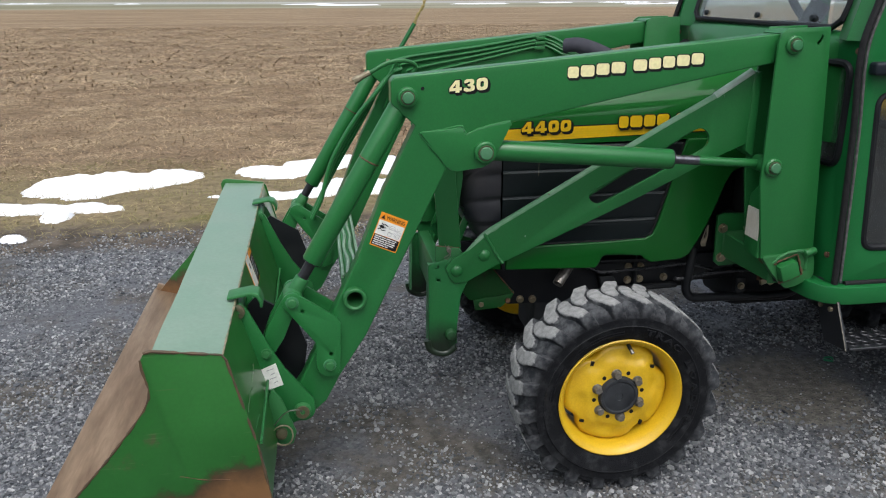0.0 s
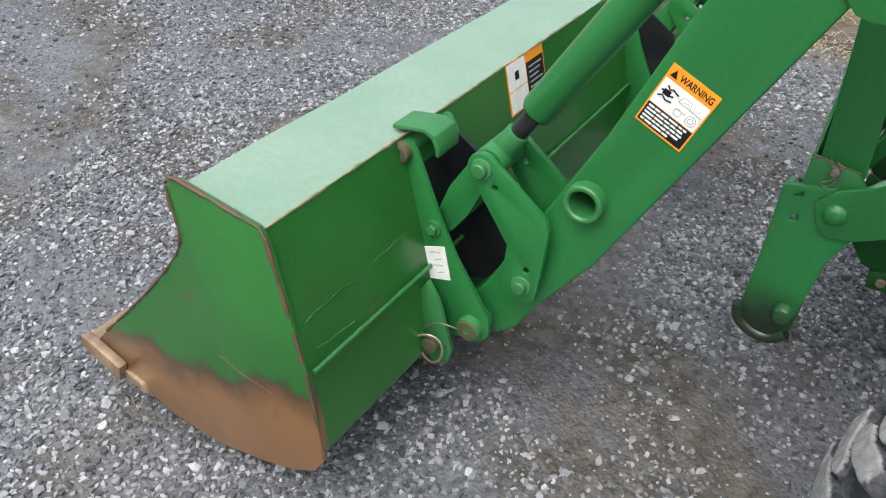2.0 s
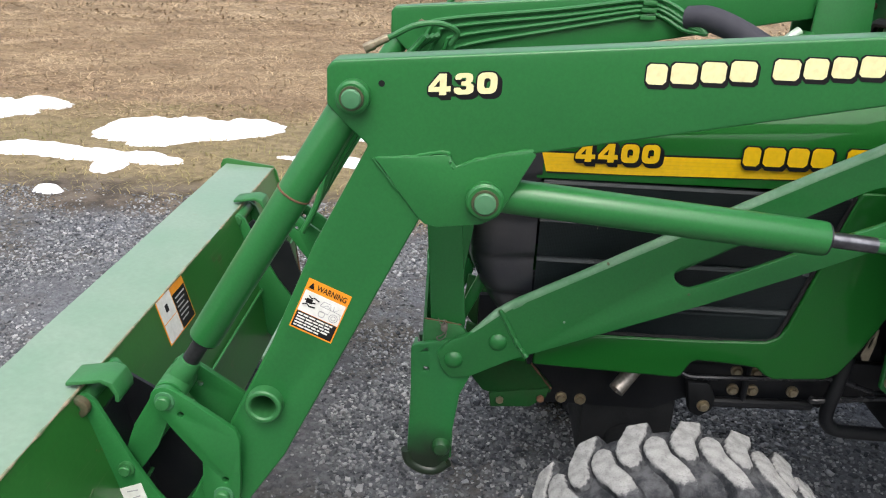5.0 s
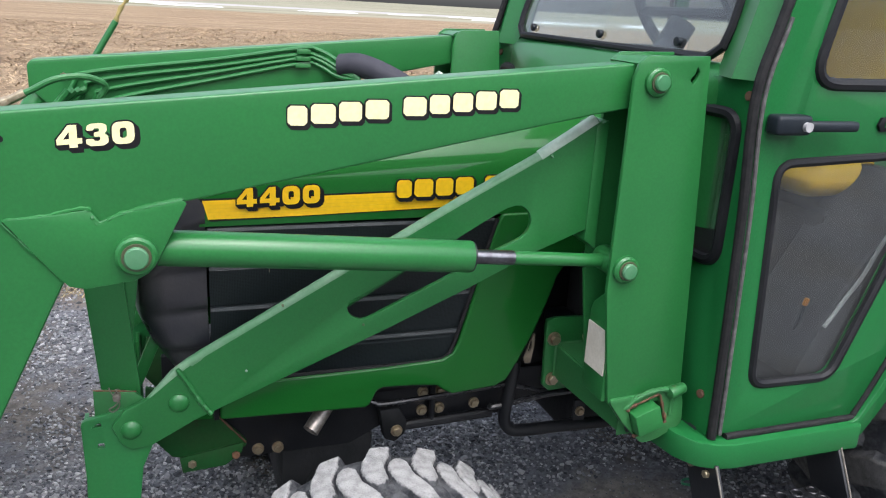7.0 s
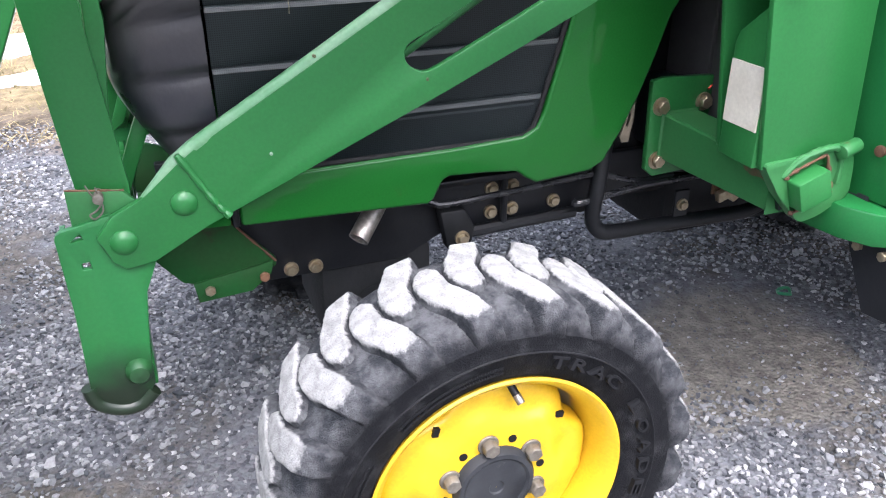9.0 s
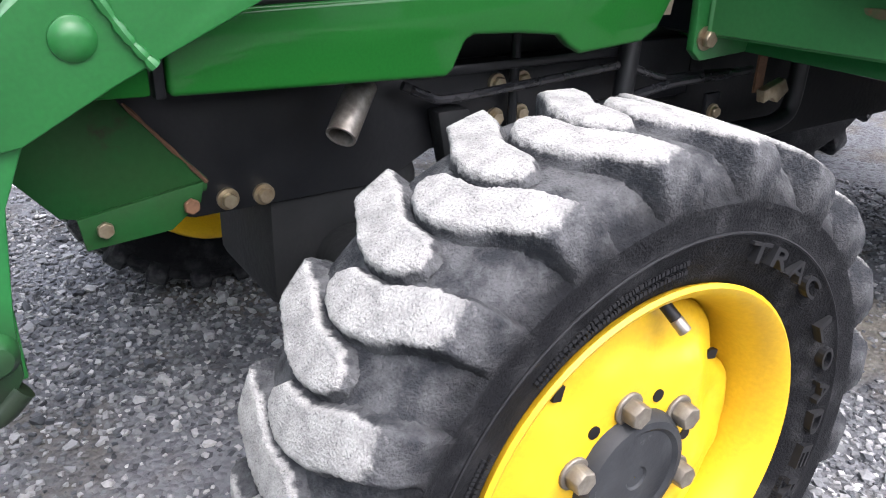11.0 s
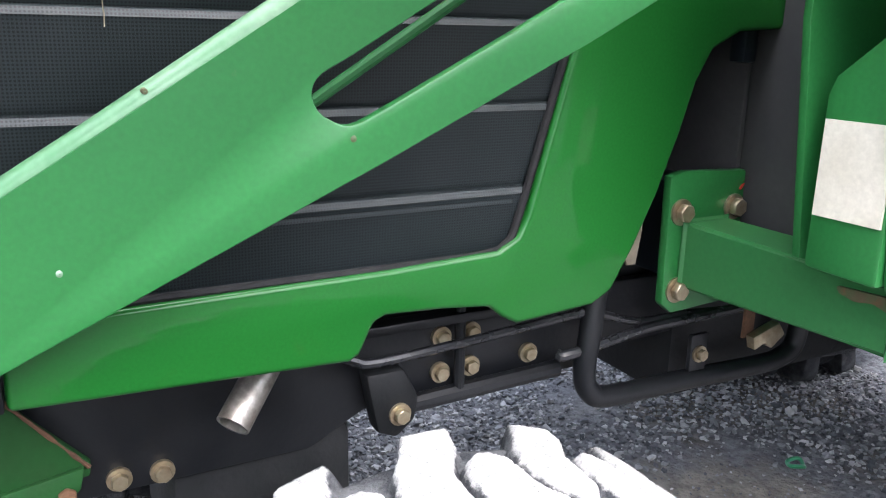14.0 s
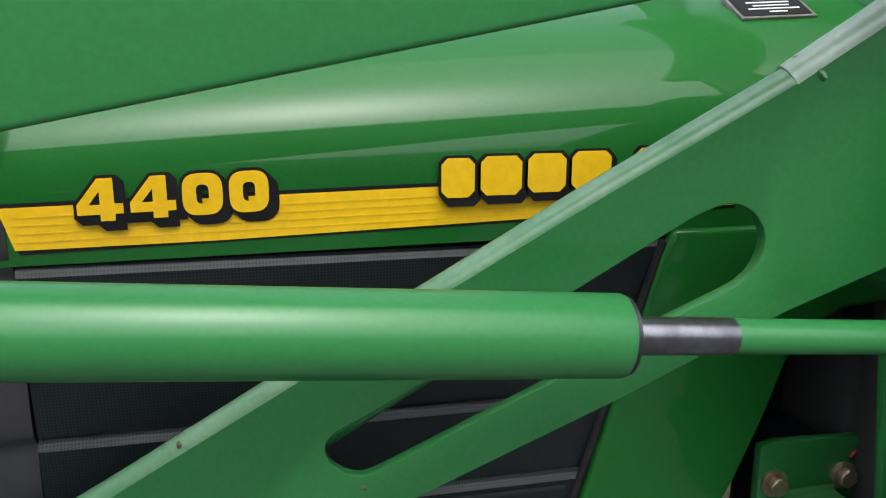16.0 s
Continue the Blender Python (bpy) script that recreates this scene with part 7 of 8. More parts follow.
def front_wheel(cy, outer):
    """outer: -1 where the wheel's face looks towards -Y."""
    cx, cz = 0.011, HUB_Z
    rim = part("wheel_rim", lathe([(y * -outer, r * 0.965) for y, r in RIM], (cx, cy, cz), 72), yellow, tractor, "yellow steel wheel rim", 40)
    face = cy + outer * 0.065
    o = -outer
    dish = [(0.050 * o, 0.160), (0.024 * o, 0.159), (0.018 * o, 0.155), (0.013 * o, 0.149), (0.010 * o, 0.142), (0.009 * o, 0.135), (0.008 * o, 0.128), (0.007 * o, 0.122), (0.005 * o, 0.116), (0.003 * o, 0.111), (0.001 * o, 0.106), (-0.001 * o, 0.100), (-0.003 * o, 0.094), (-0.003 * o, 0.086), (-0.003 * o, 0.03)]
    dc = part("wheel_disc", lathe(dish, (cx, face, cz), 96, disc_wave), yellow, rim, "", 40)
    for k in range(6):
        a = radians(98 - 60 * k)
        x, z = cx + 0.0705 * math.cos(a), cz + 0.0705 * math.sin(a)
        b = bmesh.new()
        for r, d0, d1, s in ((0.0125, 0.0, 0.018, 6), (0.0155, 0.0, 0.004, 16)):
            c = bmesh.new()
            bmesh.ops.create_cone(c, cap_ends=True, segments=s, radius1=r, radius2=r * (0.92 if s == 6 else 1), depth=d1 - d0)
            bevel(c, 0.001, 1, 50)
            bmesh.ops.transform(c, matrix=Matrix.Translation((x, face + outer * (0.003 + (d0 + d1) / 2), z)) @ Matrix.Rotation(radians(90 if outer < 0 else -90), 4, "X") @ Matrix.Rotation(k * 1.3, 4, "Z"), verts=c.verts)
            b = join(b, c)
        part("wheel_nut", b, bolt_steel, rim, "dull steel wheel bolt" if k == 0 else "")
        a += radians(30)
        x, z = cx + 0.0735 * math.cos(a), cz + 0.0735 * math.sin(a)
        part("bolt_hole", rod((x, face + outer * 0.0036, z), (x, face - outer * 0.004, z), 0.0062, 14), decal_black, rim)
    for k in range(4):
        a = radians(38 + 90 * k)
        c = box((-0.0068, -0.0025, -0.0045), (0.0068, 0.0025, 0.0045))
        bmesh.ops.transform(c, matrix=Matrix.Translation((cx + 0.131 * math.cos(a), face - outer * 0.0078, cz + 0.131 * math.sin(a))) @ Matrix.Rotation(-a + 0.9, 4, "Y"), verts=c.verts)
        part("disc_slot", c, decal_black, rim)
    cap = lathe([(0.0 * o, 0.062), (-0.010 * o, 0.060), (-0.016 * o, 0.056), (-0.017 * o, 0.050), (-0.014 * o, 0.046), (-0.016 * o, 0.030), (-0.016 * o, 0.012), (-0.014 * o, 0.010), (-0.014 * o, 0.0005)], (cx, face, cz), 40)
    part("hub_cap", cap, rubber_mid, rim, "black hub cap with a worn rim")
    p = Vector((cx + 0.022, face - outer * 0.004, cz + 0.158))
    q = Vector((cx + 0.027, face + outer * 0.008, cz + 0.146))
    part("valve_stem", rod(p, q, 0.0055, 12), rubber, rim)
    part("valve_cap", rod(q, q + (q - p) * 0.75, 0.0058, 12, bev=0.001), steel, rim, "pale valve cap")
    ty = tyre_with_lugs(cx, cy, cz, FRONT_PROF, N_LUGS, 1.0, -outer)
    for r in (0.2360,):
        part("sidewall_ring", sweep([(cx + r * math.cos(a), cy + outer * 0.1072, cz + r * math.sin(a)) for a in [2 * math.pi * k / 90 for k in range(90)]], 0.0011, 5, closed=True), rubber, ty)
    # raised lettering and small print on the outer sidewall
    if outer < 0:
        for word, a0, w in (("TRAC", 72, 8.7), ("LOADER", 28, 10.2)):
            for k, ch in enumerate(word):
                th = radians(a0 - w * k)
                wide = 0.026 if ch != "L" else 0.022
                b = fit_box(letters(ch, 1, 0.05, 0.015), -wide / 2, wide / 2, 0.2120, 0.2290, 0, 0.0)
                for v in b.verts:
                    u, rr = v.co.x, v.co.z
                    v.co = Vector((cx + rr * math.cos(th) + u * math.sin(th), cy - (0.1088 if v.co.y < 0 else 0.099), cz + rr * math.sin(th) - u * math.cos(th)))
                part("raised_letter", b, rubber, ty, "", 0)
        rp = random.Random(3)
        for a0, a1, rows_ in ((132, 92, 2), (176, 148, 2), (-20, -45, 2)):
            b = None
            for j in range(rows_):
                a = a0
                while a > a1:
                    w = rp.uniform(0.35, 1.0)
                    rr = 0.2085 + 0.0080 * j
                    q = [(cx + r * math.cos(radians(t)), cz + r * math.sin(radians(t))) for r, t in ((rr, a), (rr + 0.0034, a), (rr + 0.0034, a - w), (rr, a - w))]
                    b = slab(q, cy - 0.1045 + 0.0012 * (1 - j), cy - 0.098, bm=b)
                    a -= w + 0.28
            part("small_print", b, rubber, ty, "", 0)
    return rim


front_wheel(0.072, -1)
front_wheel(2 * CENTRE - 0.067, 1)

# ---- rear wheels ----
REAR_PROF = [(-0.13, 0.27), (-0.165, 0.29), (-0.185, 0.34), (-0.19, 0.40)] + [(y * 1.775, r * 1.775) for _, (y, r), _ in TREAD[:-1]]
REAR_PROF = REAR_PROF + [(-y, r) for y, r in REAR_PROF[-2::-1]]
for cy, outer in ((0.135, -1), (2 * CENTRE - 0.135, 1)):
    tyre_with_lugs(1.66, cy, 0.527, REAR_PROF, 20, 1.775)
    o = -outer
    part("wheel_rim", lathe([(0.12 * o, 0.25), (0.0, 0.26), (-0.12 * o, 0.27), (-0.15 * o, 0.29), (-0.155 * o, 0.285), (-0.12 * o, 0.262), (-0.05 * o, 0.25), (-0.04 * o, 0.18), (-0.06 * o, 0.12), (-0.06 * o, 0.001)], (1.66, cy, 0.527), 48), yellow, tractor)
part("rear_axle", rod((1.66, 0.30, 0.527), (1.66, 2 * CENTRE - 0.30, 0.527), 0.08, 24), iron, tractor)

# ---- cab ----
def cab(bm, far=False):
    """Sets a piece at the cab's place, on either side."""
    bmesh.ops.translate(bm, vec=(0.009, 0.0, 0.003), verts=bm.verts)
    return flip(bm) if far else bm


FLOOR = [(0.595, 0.38), (0.595, 0.12), (0.604, 0.06), (0.628, 0.015), (0.665, -0.006), (0.70, -0.012), (1.02, -0.012), (1.04, 0.02), (1.04, CENTRE)]


def deck_bm():
    b = bmesh.new()
    pts = FLOOR + [(x, 2 * CENTRE - y) for x, y in FLOOR[::-1]][1:]
    f = b.faces.new([b.verts.new((x, y, 0.535)) for x, y in pts])
    r = bmesh.ops.extrude_face_region(b, geom=[f])
    for v in (g for g in r["geom"] if isinstance(g, bmesh.types.BMVert)):
        v.co.z = 0.590
    bmesh.ops.recalc_face_normals(b, faces=b.faces)
    return bevel(b, 0.0045, 2)


part("cab_deck", cab(deck_bm()), door_green, tractor, "glossy green rounded platform edge")
ARCH = [(1.0, 0.545), (1.05, 0.56), (1.10, 0.63), (1.16, 0.76), (1.24, 0.90), (1.34, 1.02), (1.46, 1.10), (1.58, 1.125), (1.75, 1.11), (1.86, 1.06), (1.86, 1.09), (1.75, 1.14), (1.58, 1.155), (1.45, 1.13), (1.32, 1.05), (1.21, 0.925), (1.125, 0.785), (1.07, 0.665), (1.03, 0.60), (1.0, 0.59)]
both("fender", lambda: slab(ARCH, 0.0, 0.40, bev=0.006), door_green, "green rear fender")

DOOR = [(0.674, 0.600), (1.012, 0.596), (1.04, 0.64), (1.095, 0.755), (1.18, 0.905), (1.29, 1.04), (1.32, 1.14), (1.32, 1.98), (0.84, 1.98), (0.672, 1.40), (0.640, 1.262)]
LOW_WIN = fillet([(0.703, 1.146), (1.125, 1.166), (1.031, 0.948), (0.934, 0.697), (0.732, 0.701)], 0.035, 6)
TOP_WIN = fillet([(0.744, 1.289), (1.27, 1.291), (1.27, 1.91), (0.892, 1.92)], 0.06, 6)


def hoop(outline, y, r, closed=True):
    pts = [(x, y, z) for x, z in subdivided(outline)]
    return sweep(pts, r, 8, closed=closed)


for far in (False, True):
    m = (lambda bm: cab(bm, True)) if far else cab
    door = part("cab_door", m(slab(DOOR, 0.018, 0.042, [LOW_WIN, TOP_WIN], bev=0.003)), door_green, tractor, "green cab door with two rubber-set windows")
    part("pane", m(slab(LOW_WIN, 0.028, 0.032)), glass, door, "clear window pane", 0).visible_shadow = False
    part("pane", m(slab(TOP_WIN, 0.028, 0.032)), glass, door, "", 0).visible_shadow = False
    part("window_seal", m(hoop(LOW_WIN, 0.021, 0.0098)), rubber, door, "thick black rubber seal")
    part("window_seal", m(hoop(TOP_WIN, 0.021, 0.012)), rubber, door)
    hd = box((0.656, -0.018, 1.203), (0.732, 0.018, 1.238), 0.008, segments=3)
    hd = join(hd, box((0.722, -0.024, 1.210), (0.834, -0.006, 1.229), 0.007, segments=3))
    part("door_handle", m(hd), plastic, door, "black door handle")
    part("door_lock", m(rod((0.716, -0.026, 1.219), (0.716, -0.005, 1.219), 0.0085, 18)), decal_grey, door, "pale key lock")
    bd = part("badge", m(slab([(0.915, 1.218), (0.922, 1.232), (1.03, 1.234), (1.038, 1.220), (1.03, 1.208), (0.922, 1.206)], 0.012, 0.018, bev=0.001)), decal_black, door, "small oval maker's badge")
    part("badge_bar", m(slab([(0.93, 1.214), (0.93, 1.226), (1.02, 1.227), (1.02, 1.215)], 0.0105, 0.012)), green, bd, "", 0)
    part("door_edge", m(sweep(smooth_line([(0.676, 0.0165, 0.600), (0.669, 0.0165, 0.80), (0.659, 0.0165, 1.05), (0.6455, 0.0165, 1.262), (0.677, 0.018, 1.40)], 6), 0.0042, 8)), seal_lip, tractor, "greyed lip of the door seal")
    part("door_seal", m(sweep(smooth_line([(0.662, 0.022, 0.592), (0.655, 0.022, 0.80), (0.645, 0.022, 1.05), (0.632, 0.022, 1.262), (0.664, 0.024, 1.40), (0.74, 0.03, 1.68), (0.832, 0.035, 1.98)], 6), 0.0095, 10)), seal, tractor, "weathered black door seal")
    part("door_seal", m(sweep([(0.690, 0.016, 0.594), (1.02, 0.016, 0.594)], 0.0075, 10)), seal, tractor)
    part("door_seal", m(sweep([(1.020, 0.016, 0.600), (1.05, 0.016, 0.655), (1.105, 0.016, 0.765), (1.19, 0.016, 0.915)], 0.006, 10)), seal, tractor)
    # angled quarter panel in front of the door, with its narrow window
    A, B = Vector((0.654, 0.030, 0)), Vector((0.640, 0.270, 0))
    d = (B - A).normalized()
    n = Vector((d.y, -d.x, 0))
    L = (B - A).length

    def quarter(outline, lo, hi, holes=(), bev=0.0):
        b = slab(outline, lo, hi, holes, bev)
        for v in b.verts:
            v.co = A + d * v.co.x + n * v.co.y + Vector((0, 0, v.co.z))
        return b

    WIN = fillet([(0.048, 0.94), (0.048, 1.225), (L - 0.05, 1.225), (L - 0.05, 0.94)], 0.04, 6)
    q = part("quarter_panel", m(quarter([(0, 0.592), (0, 1.20), (0.0, 1.30), (L, 1.28), (L, 0.592)], 0.0, 0.02, [WIN], 0.002)), door_green, tractor, "green angled cab corner panel")
    part("pane", m(quarter(WIN, 0.008, 0.012)), glass, q, "", 0).visible_shadow = False
    seal_pts = [A + d * x + n * 0.0 + Vector((0, 0, z)) for x, z in subdivided(WIN)]
    part("window_seal", m(sweep(seal_pts, 0.012, 8, closed=True)), rubber, q)
    for z in (1.262, 0.672):
        part("panel_bolt", m(rod(A + d * 0.030 - n * 0.006 + Vector((0, 0, z)), A + d * 0.030 + n * 0.01 + Vector((0, 0, z)), 0.009, 14, bev=0.002)), rusty, q)
    part("corner_post", m(loft([[(0.655 + 0.0 * t + dx + 0.18 * max(0, t), y, 1.29 + 0.70 * t) for dx, y in ((0.0, 0.030), (-0.03, 0.085), (0.0, 0.165), (0.045, 0.12), (0.03, 0.045), (0.0, 0.030))] for t in (0.0, 0.33, 0.66, 1.0)])), green, tractor, "green cab corner post")
    part("rear_post", m(box((1.70, 0.04, 1.1), (1.78, 0.11, 2.0), 0.01)), green, tractor)
    part("rear_pane", m(box((1.335, 0.045, 1.16), (1.70, 0.049, 1.98))), glass, tractor, "", 0).visible_shadow = False
    part("lower_wall", m(box((1.33, 0.03, 1.10), (1.78, 0.05, 1.16), 0.005)), green, tractor)

COWL = [hood_section(0.612, 0.30, 1.0, 1.13, 1.235, power=3.2), hood_section(0.635, 0.36, 1.0, 1.18, 1.275, power=3.6), hood_section(0.652, 0.47, 1.0, 1.26, 1.305, power=4), hood_section(0.672, 0.50, 1.0, 1.29, 1.316, power=5), hood_section(0.70, 0.50, 1.0, 1.29, 1.316, power=5)]
part("cab_cowl", loft(COWL), green, tractor, "green cowl below the windshield", 50)
WS = [(0.665, 0.20, 1.322), (0.670, 0.165, 1.345), (0.675, 0.16, 1.38), (0.84, 0.20, 1.95), (0.86, 0.26, 1.975)]
ws_loop = [Vector(p) for p in WS] + [Vector((x, 2 * CENTRE - y, z)) for x, y, z in WS[::-1]]
gb = bmesh.new()
f = gb.faces.new([gb.verts.new((0.664 + (p.z - 1.318) * 0.29, p.y, p.z)) for p in ws_loop])
r = bmesh.ops.extrude_face_region(gb, geom=[f])
for v in (g for g in r["geom"] if isinstance(g, bmesh.types.BMVert)):
    v.co.x += 0.004
wsg = part("windshield", gb, glass, tractor, "clear curved-corner windshield", 0)
wsg.visible_shadow = False
part("windshield_seal", sweep([(0.662 + (p.z - 1.318) * 0.29, p.y, p.z) for p in ws_loop], 0.010, 8, closed=True), rubber, wsg)
for y in (0.305, 0.985, 0.62):
    part("glass_clip", rod((0.662, y, 1.346), (0.674, y, 1.346), 0.010, 14, bev=0.002), plastic, wsg)
part("cab_roof", box((0.78, 0.0, 1.985), (1.84, 2 * CENTRE, 2.10), 0.03), green, tractor, "green cab roof")
part("rear_window", box((1.775, 0.11, 1.15), (1.779, 2 * CENTRE - 0.11, 1.98)), glass, tractor, "", 0).visible_shadow = False
part("cab_floor", box((0.66, 0.06, 0.592), (1.30, 2 * CENTRE - 0.06, 0.60)), interior, tractor, "dark cab floor mat")
part("dash", box((0.72, 0.40, 0.60), (0.86, 2 * CENTRE - 0.40, 1.30), 0.04), interior, tractor, "dark dashboard")
part("seat_base", box((1.18, 0.34, 0.60), (1.72, 2 * CENTRE - 0.34, 0.96), 0.03), interior, tractor)
part("seat_cushion", box((1.13, 0.36, 0.985), (1.60, 2 * CENTRE - 0.37, 1.075), 0.045, segments=4), seat_yellow, tractor, "yellow vinyl seat cushion")
bk = box((1.46, 0.37, 1.06), (1.60, 2 * CENTRE - 0.37, 1.60), 0.06, segments=4)
for v in bk.verts:
    v.co.x += (v.co.z - 1.06) * 0.25 - 0.03
part("seat_back", bk, seat_yellow, tractor, "yellow vinyl seat back")
part("steering_column", rod((0.80, CENTRE, 1.20), (0.90, CENTRE, 1.38), 0.035, 16), interior, tractor)
sw = sweep([(0.90 + 0.085 * math.cos(a), CENTRE + 0.185 * math.sin(a), 1.405 - 0.145 * math.cos(a)) for a in [2 * math.pi * k / 40 for k in range(40)]], 0.015, 10, closed=True)
sw = join(sw, rod((0.90, CENTRE - 0.18, 1.405), (0.90, CENTRE + 0.18, 1.405), 0.012, 10))
part("steering_wheel", sw, interior, tractor, "black steering wheel")
part("lever", rod((1.05, 0.26, 0.60), (1.08, 0.252, 0.76), 0.006, 10), plastic, tractor)
part("lever_knob", rod((1.08, 0.252, 0.758), (1.084, 0.250, 0.778), 0.006, 12, bev=0.003), decal_orange, tractor, "orange lever knob")
both("fender_inner", lambda: slab([(1.02, 0.60), (1.06, 0.66), (1.12, 0.79), (1.21, 0.93), (1.32, 1.05), (1.45, 1.12), (1.74, 1.13), (1.74, 0.60)], 0.395, 0.410), interior)
both("side_wall", lambda: slab([(0.93, 0.602), (1.03, 0.602), (1.075, 0.668), (1.13, 0.79), (1.216, 0.93), (1.325, 1.055), (1.20, 1.04), (1.08, 0.93), (0.99, 0.78), (0.94, 0.68)], 0.105, 0.115), interior)
# the light caught by the inner fender's edge, modelled as a pale strip
both("fender_edge", lambda: sweep(smooth_line([(0.983, 0.096, 0.777), (1.000, 0.096, 0.800), (1.026, 0.096, 0.838), (1.061, 0.096, 0.886), (1.091, 0.096, 0.946), (1.118, 0.096, 0.995)], 6), 0.0042, 8), decal_grey, "grey strip drawn as the highlight on the inner fender's edge")
# added yellow bar for a bright streak of light in the window, no seat part
part("seat_trim", sweep(smooth_line([(1.60, 0.42, 1.03), (1.54, 0.42, 0.92), (1.46, 0.42, 0.75), (1.41, 0.42, 0.64)]), 0.012, 8), seat_yellow, tractor)
both("fender_lining", lambda: slab([(1.03, 0.60), (1.075, 0.668), (1.13, 0.79), (1.216, 0.93), (1.325, 1.055), (1.335, 1.06), (1.34, 1.07), (1.31, 1.07), (1.20, 0.95), (1.11, 0.80), (1.05, 0.67), (1.01, 0.61)], 0.045, 0.40), interior)

# ---- entry steps ----
def step_hanger(x):
    b = bmesh.new()
    f = b.faces.new([b.verts.new((x, y, z)) for y, z in ((-0.008, 0.545), (0.105, 0.545), (0.028, 0.405), (-0.078, 0.418))])
    r = bmesh.ops.extrude_face_region(b, geom=[f])
    for v in (g for g in r["geom"] if isinstance(g, bmesh.types.BMVert)):
        v.co.x += 0.008
    bmesh.ops.recalc_face_normals(b, faces=b.faces)
    return bevel(b, 0.002, 1)


def step_tread():
    holes = []
    for i in range(7):
        for j in range(3):
            holes.append(disc_points(0.698 + 0.042 * i, -0.052 + 0.033 * j, 0.0115, 12))
    b = slab([(0.668, -0.077), (0.970, -0.077), (0.970, 0.030), (0.668, 0.030)], 0.418, 0.426, holes)
    for v in b.verts:
        v.co.y, v.co.z = v.co.z, v.co.y
    return b


for far in (False, True):
    m = (lambda bm: cab(bm, True)) if far else cab
    st = part("step_tread", m(step_tread()), black_paint, tractor, "perforated black entry step")
    for x in (0.660, 0.970):
        part("step_hanger", m(step_hanger(x)), black_paint, st)
    part("step_lip", m(rod((0.668, -0.078, 0.424), (0.970, -0.078, 0.424), 0.0045, 10)), dark_rod, st, "scuffed bare step lip")
    grip = bmesh.new()
    for i in range(7):
        for j in range(3):
            sweep([(0.698 + 0.042 * i + 0.0128 * math.cos(a), -0.052 + 0.033 * j + 0.0128 * math.sin(a), 0.4265) for a in [2 * math.pi * k / 14 for k in range(14)]], 0.0026, 6, closed=True, bm=grip)
    part("step_grip", m(grip), dark_rod, st, "raised worn rims of the holes")
    for x in (0.659, 0.977):
        part("hanger_edge", m(rod((x, -0.0785, 0.418), (x, -0.009, 0.545), 0.0022, 8)), bolt_steel, st, "bare worn hanger edge")
    for y, z in ((0.062, 0.512), (0.014, 0.515)):
        part("step_bolt", m(rod((0.652, y, z), (0.662, y, z), 0.0085, 6, bev=0.001)), zinc, st)
both("deck_beam", lambda: box((0.68, 0.06, 0.505), (1.05, 0.10, 0.545), 0.006), black_paint)


# ---- workshop that stands behind the camera and shows as a reflection in the hood ----
siding = material("weathered_board_siding", (0.095, 0.090, 0.084), (0.135, 0.128, 0.118), 0.8, scale=2, fine=30, bump=0.3)
roofing = material("grey_shingles", (0.07, 0.07, 0.075), (0.10, 0.10, 0.105), 0.9, scale=3, fine=25, bump=0.5)
white_trim = material("white_trim_paint", (0.78, 0.78, 0.76), (0.72, 0.72, 0.70), 0.5, scale=3, fine=40, bump=0.1)
dark_glass = material("dark_window_glass", (0.02, 0.022, 0.025), (0.03, 0.03, 0.035), 0.08, scale=1, bump=0.0)
workshop = thing("workshop_building", 0.0, -13.0, "low weathered workshop with gable roof, wide window and white door", "building")
WX0, WX1, WY0, WY1, WH, WR = -13.0, 13.0, -20.0, -13.0, 3.3, 5.2
opening = [(-1.2, 1.1), (2.6, 1.1), (2.6, 2.5), (-1.2, 2.5)]
doorway = [(3.6, 0.02), (6.4, 0.02), (6.4, 2.7), (3.6, 2.7)]
outline = [(WX0, -0.05), (3.6, -0.05), (6.4, -0.05), (WX1, -0.05), (WX1, WH), (WX0, WH)]
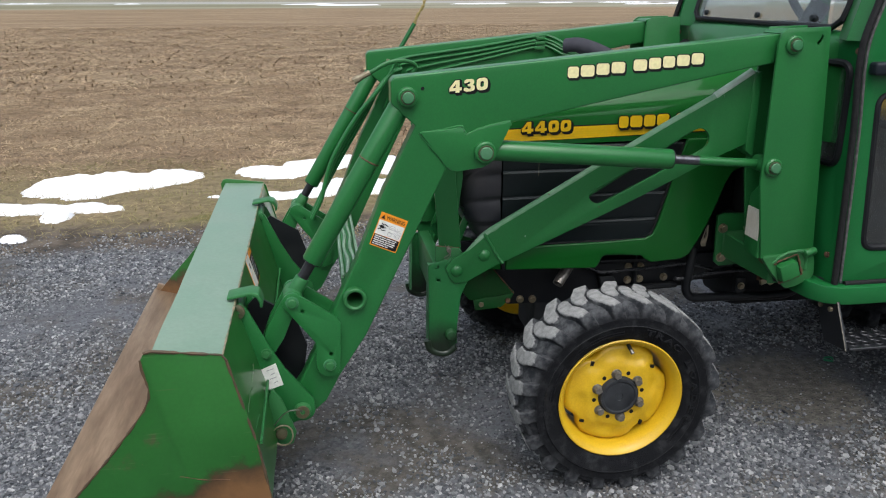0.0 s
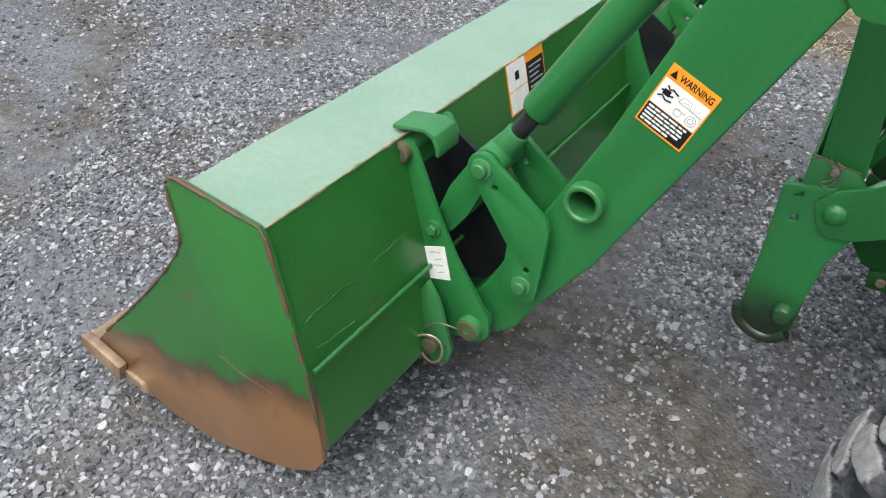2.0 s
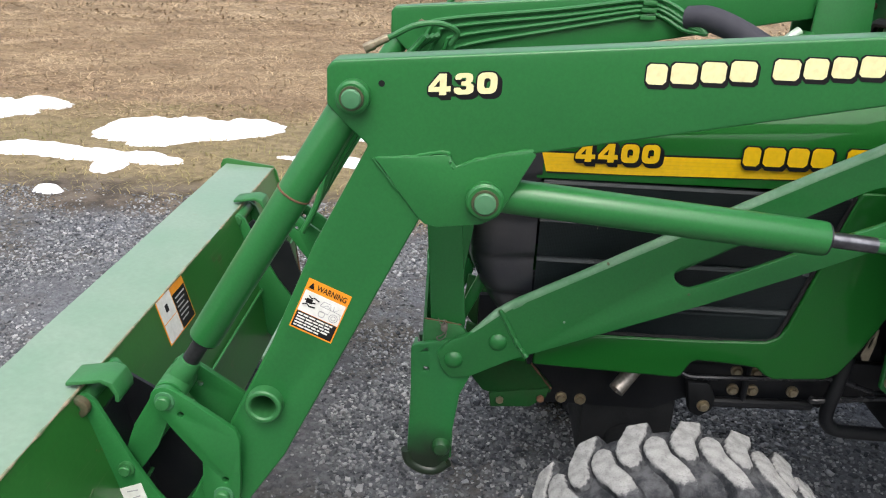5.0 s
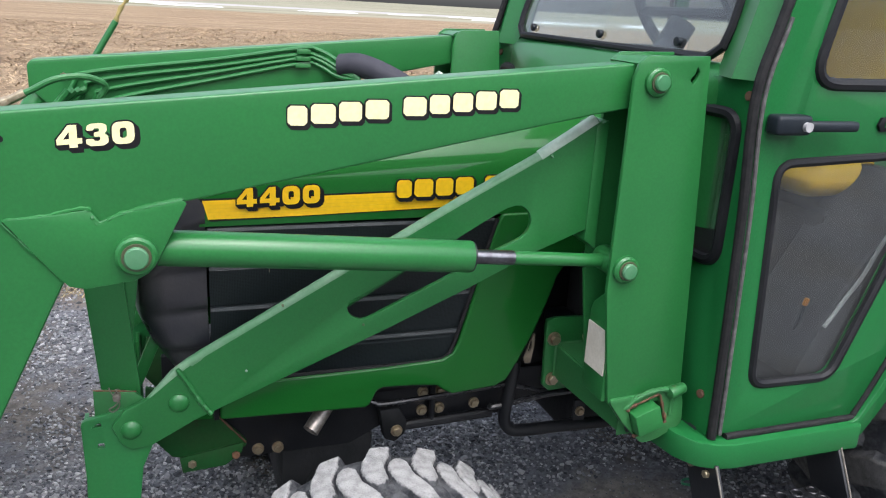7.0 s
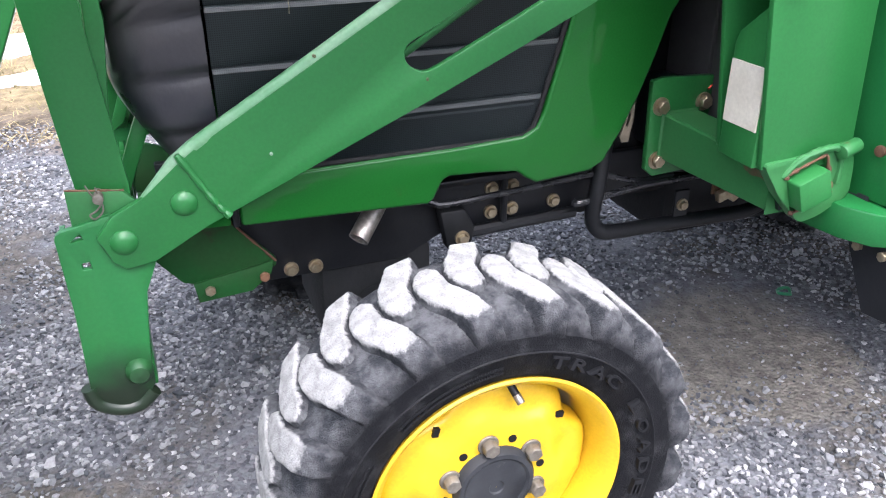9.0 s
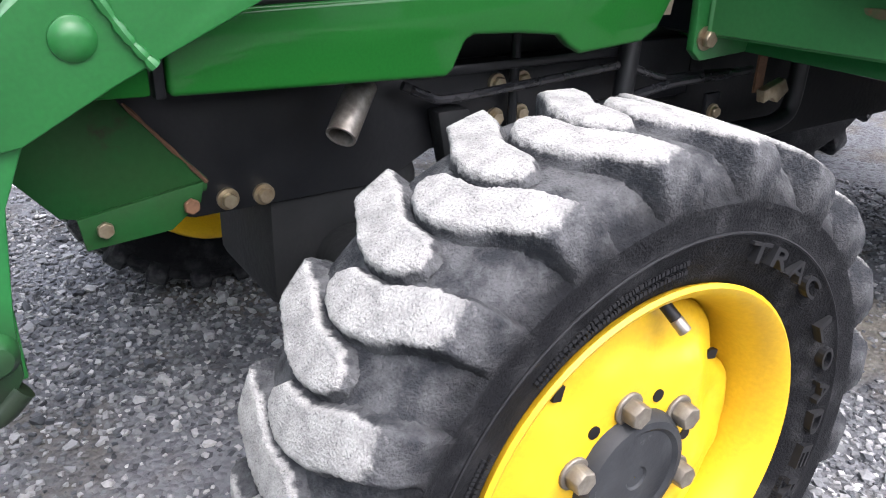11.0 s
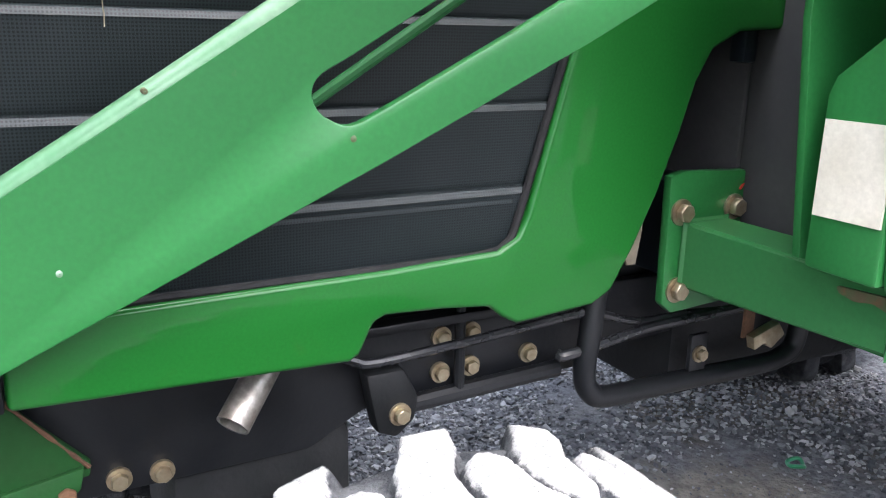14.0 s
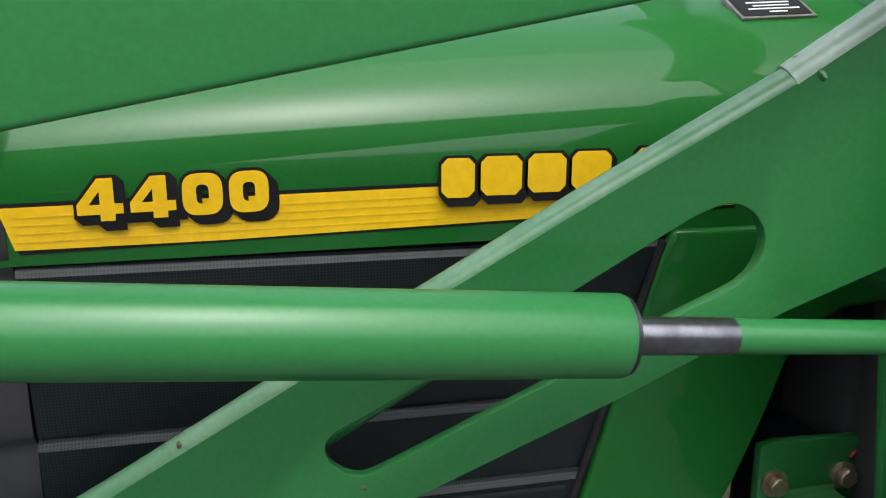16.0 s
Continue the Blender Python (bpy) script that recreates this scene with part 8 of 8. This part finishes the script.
part("wall", slab(outline, WY1 - 0.2, WY1, [opening, doorway]), siding, workshop)
part("wall", box((WX0, WY0, -0.05), (WX1, WY0 + 0.2, WH)), siding, workshop)
for x in (WX0, WX1 - 0.2):
    b = bmesh.new()
    f = b.faces.new([b.verts.new((x, y, z)) for y, z in ((WY0 + 0.2, -0.05), (WY1 - 0.2, -0.05), (WY1 - 0.2, WH), ((WY0 + WY1) / 2, WR - 0.15), (WY0 + 0.2, WH))])
    r = bmesh.ops.extrude_face_region(b, geom=[f])
    for v in (g for g in r["geom"] if isinstance(g, bmesh.types.BMVert)):
        v.co.x += 0.2
    part("wall", b, siding, workshop)
for y0, y1 in ((WY1 + 0.5, (WY0 + WY1) / 2), (WY0 - 0.5, (WY0 + WY1) / 2)):
    b = bmesh.new()
    f = b.faces.new([b.verts.new(p) for p in ((WX0 - 0.4, y0, WH - 0.1), (WX1 + 0.4, y0, WH - 0.1), (WX1 + 0.4, y1, WR), (WX0 - 0.4, y1, WR))])
    r = bmesh.ops.extrude_face_region(b, geom=[f])
    for v in (g for g in r["geom"] if isinstance(g, bmesh.types.BMVert)):
        v.co.z += 0.15
    part("roof", b, roofing, workshop)
win = part("window", box((-1.2, WY1 - 0.12, 1.1), (2.6, WY1 - 0.10, 2.5)), dark_glass, workshop, "", 0)
for k in range(7):
    x = -1.2 + 3.8 * k / 6
    part("mullion", box((x - 0.035, WY1 - 0.10, 1.08), (x + 0.035, WY1 - 0.04, 2.52), 0.008), white_trim, win)
for k in range(4):
    z = 1.1 + 1.4 * k / 3
    part("mullion", box((-1.22, WY1 - 0.098, z - 0.03), (2.62, WY1 - 0.05, z + 0.03), 0.008), white_trim, win)
dr = part("door", box((3.6, WY1 - 0.12, 0.02), (6.4, WY1 - 0.08, 2.7), 0.01), white_trim, workshop)
for k in range(4):
    part("panel", box((3.75, WY1 - 0.08, 0.15 + 0.63 * k), (6.25, WY1 - 0.06, 0.66 + 0.63 * k), 0.01), white_trim, dr)
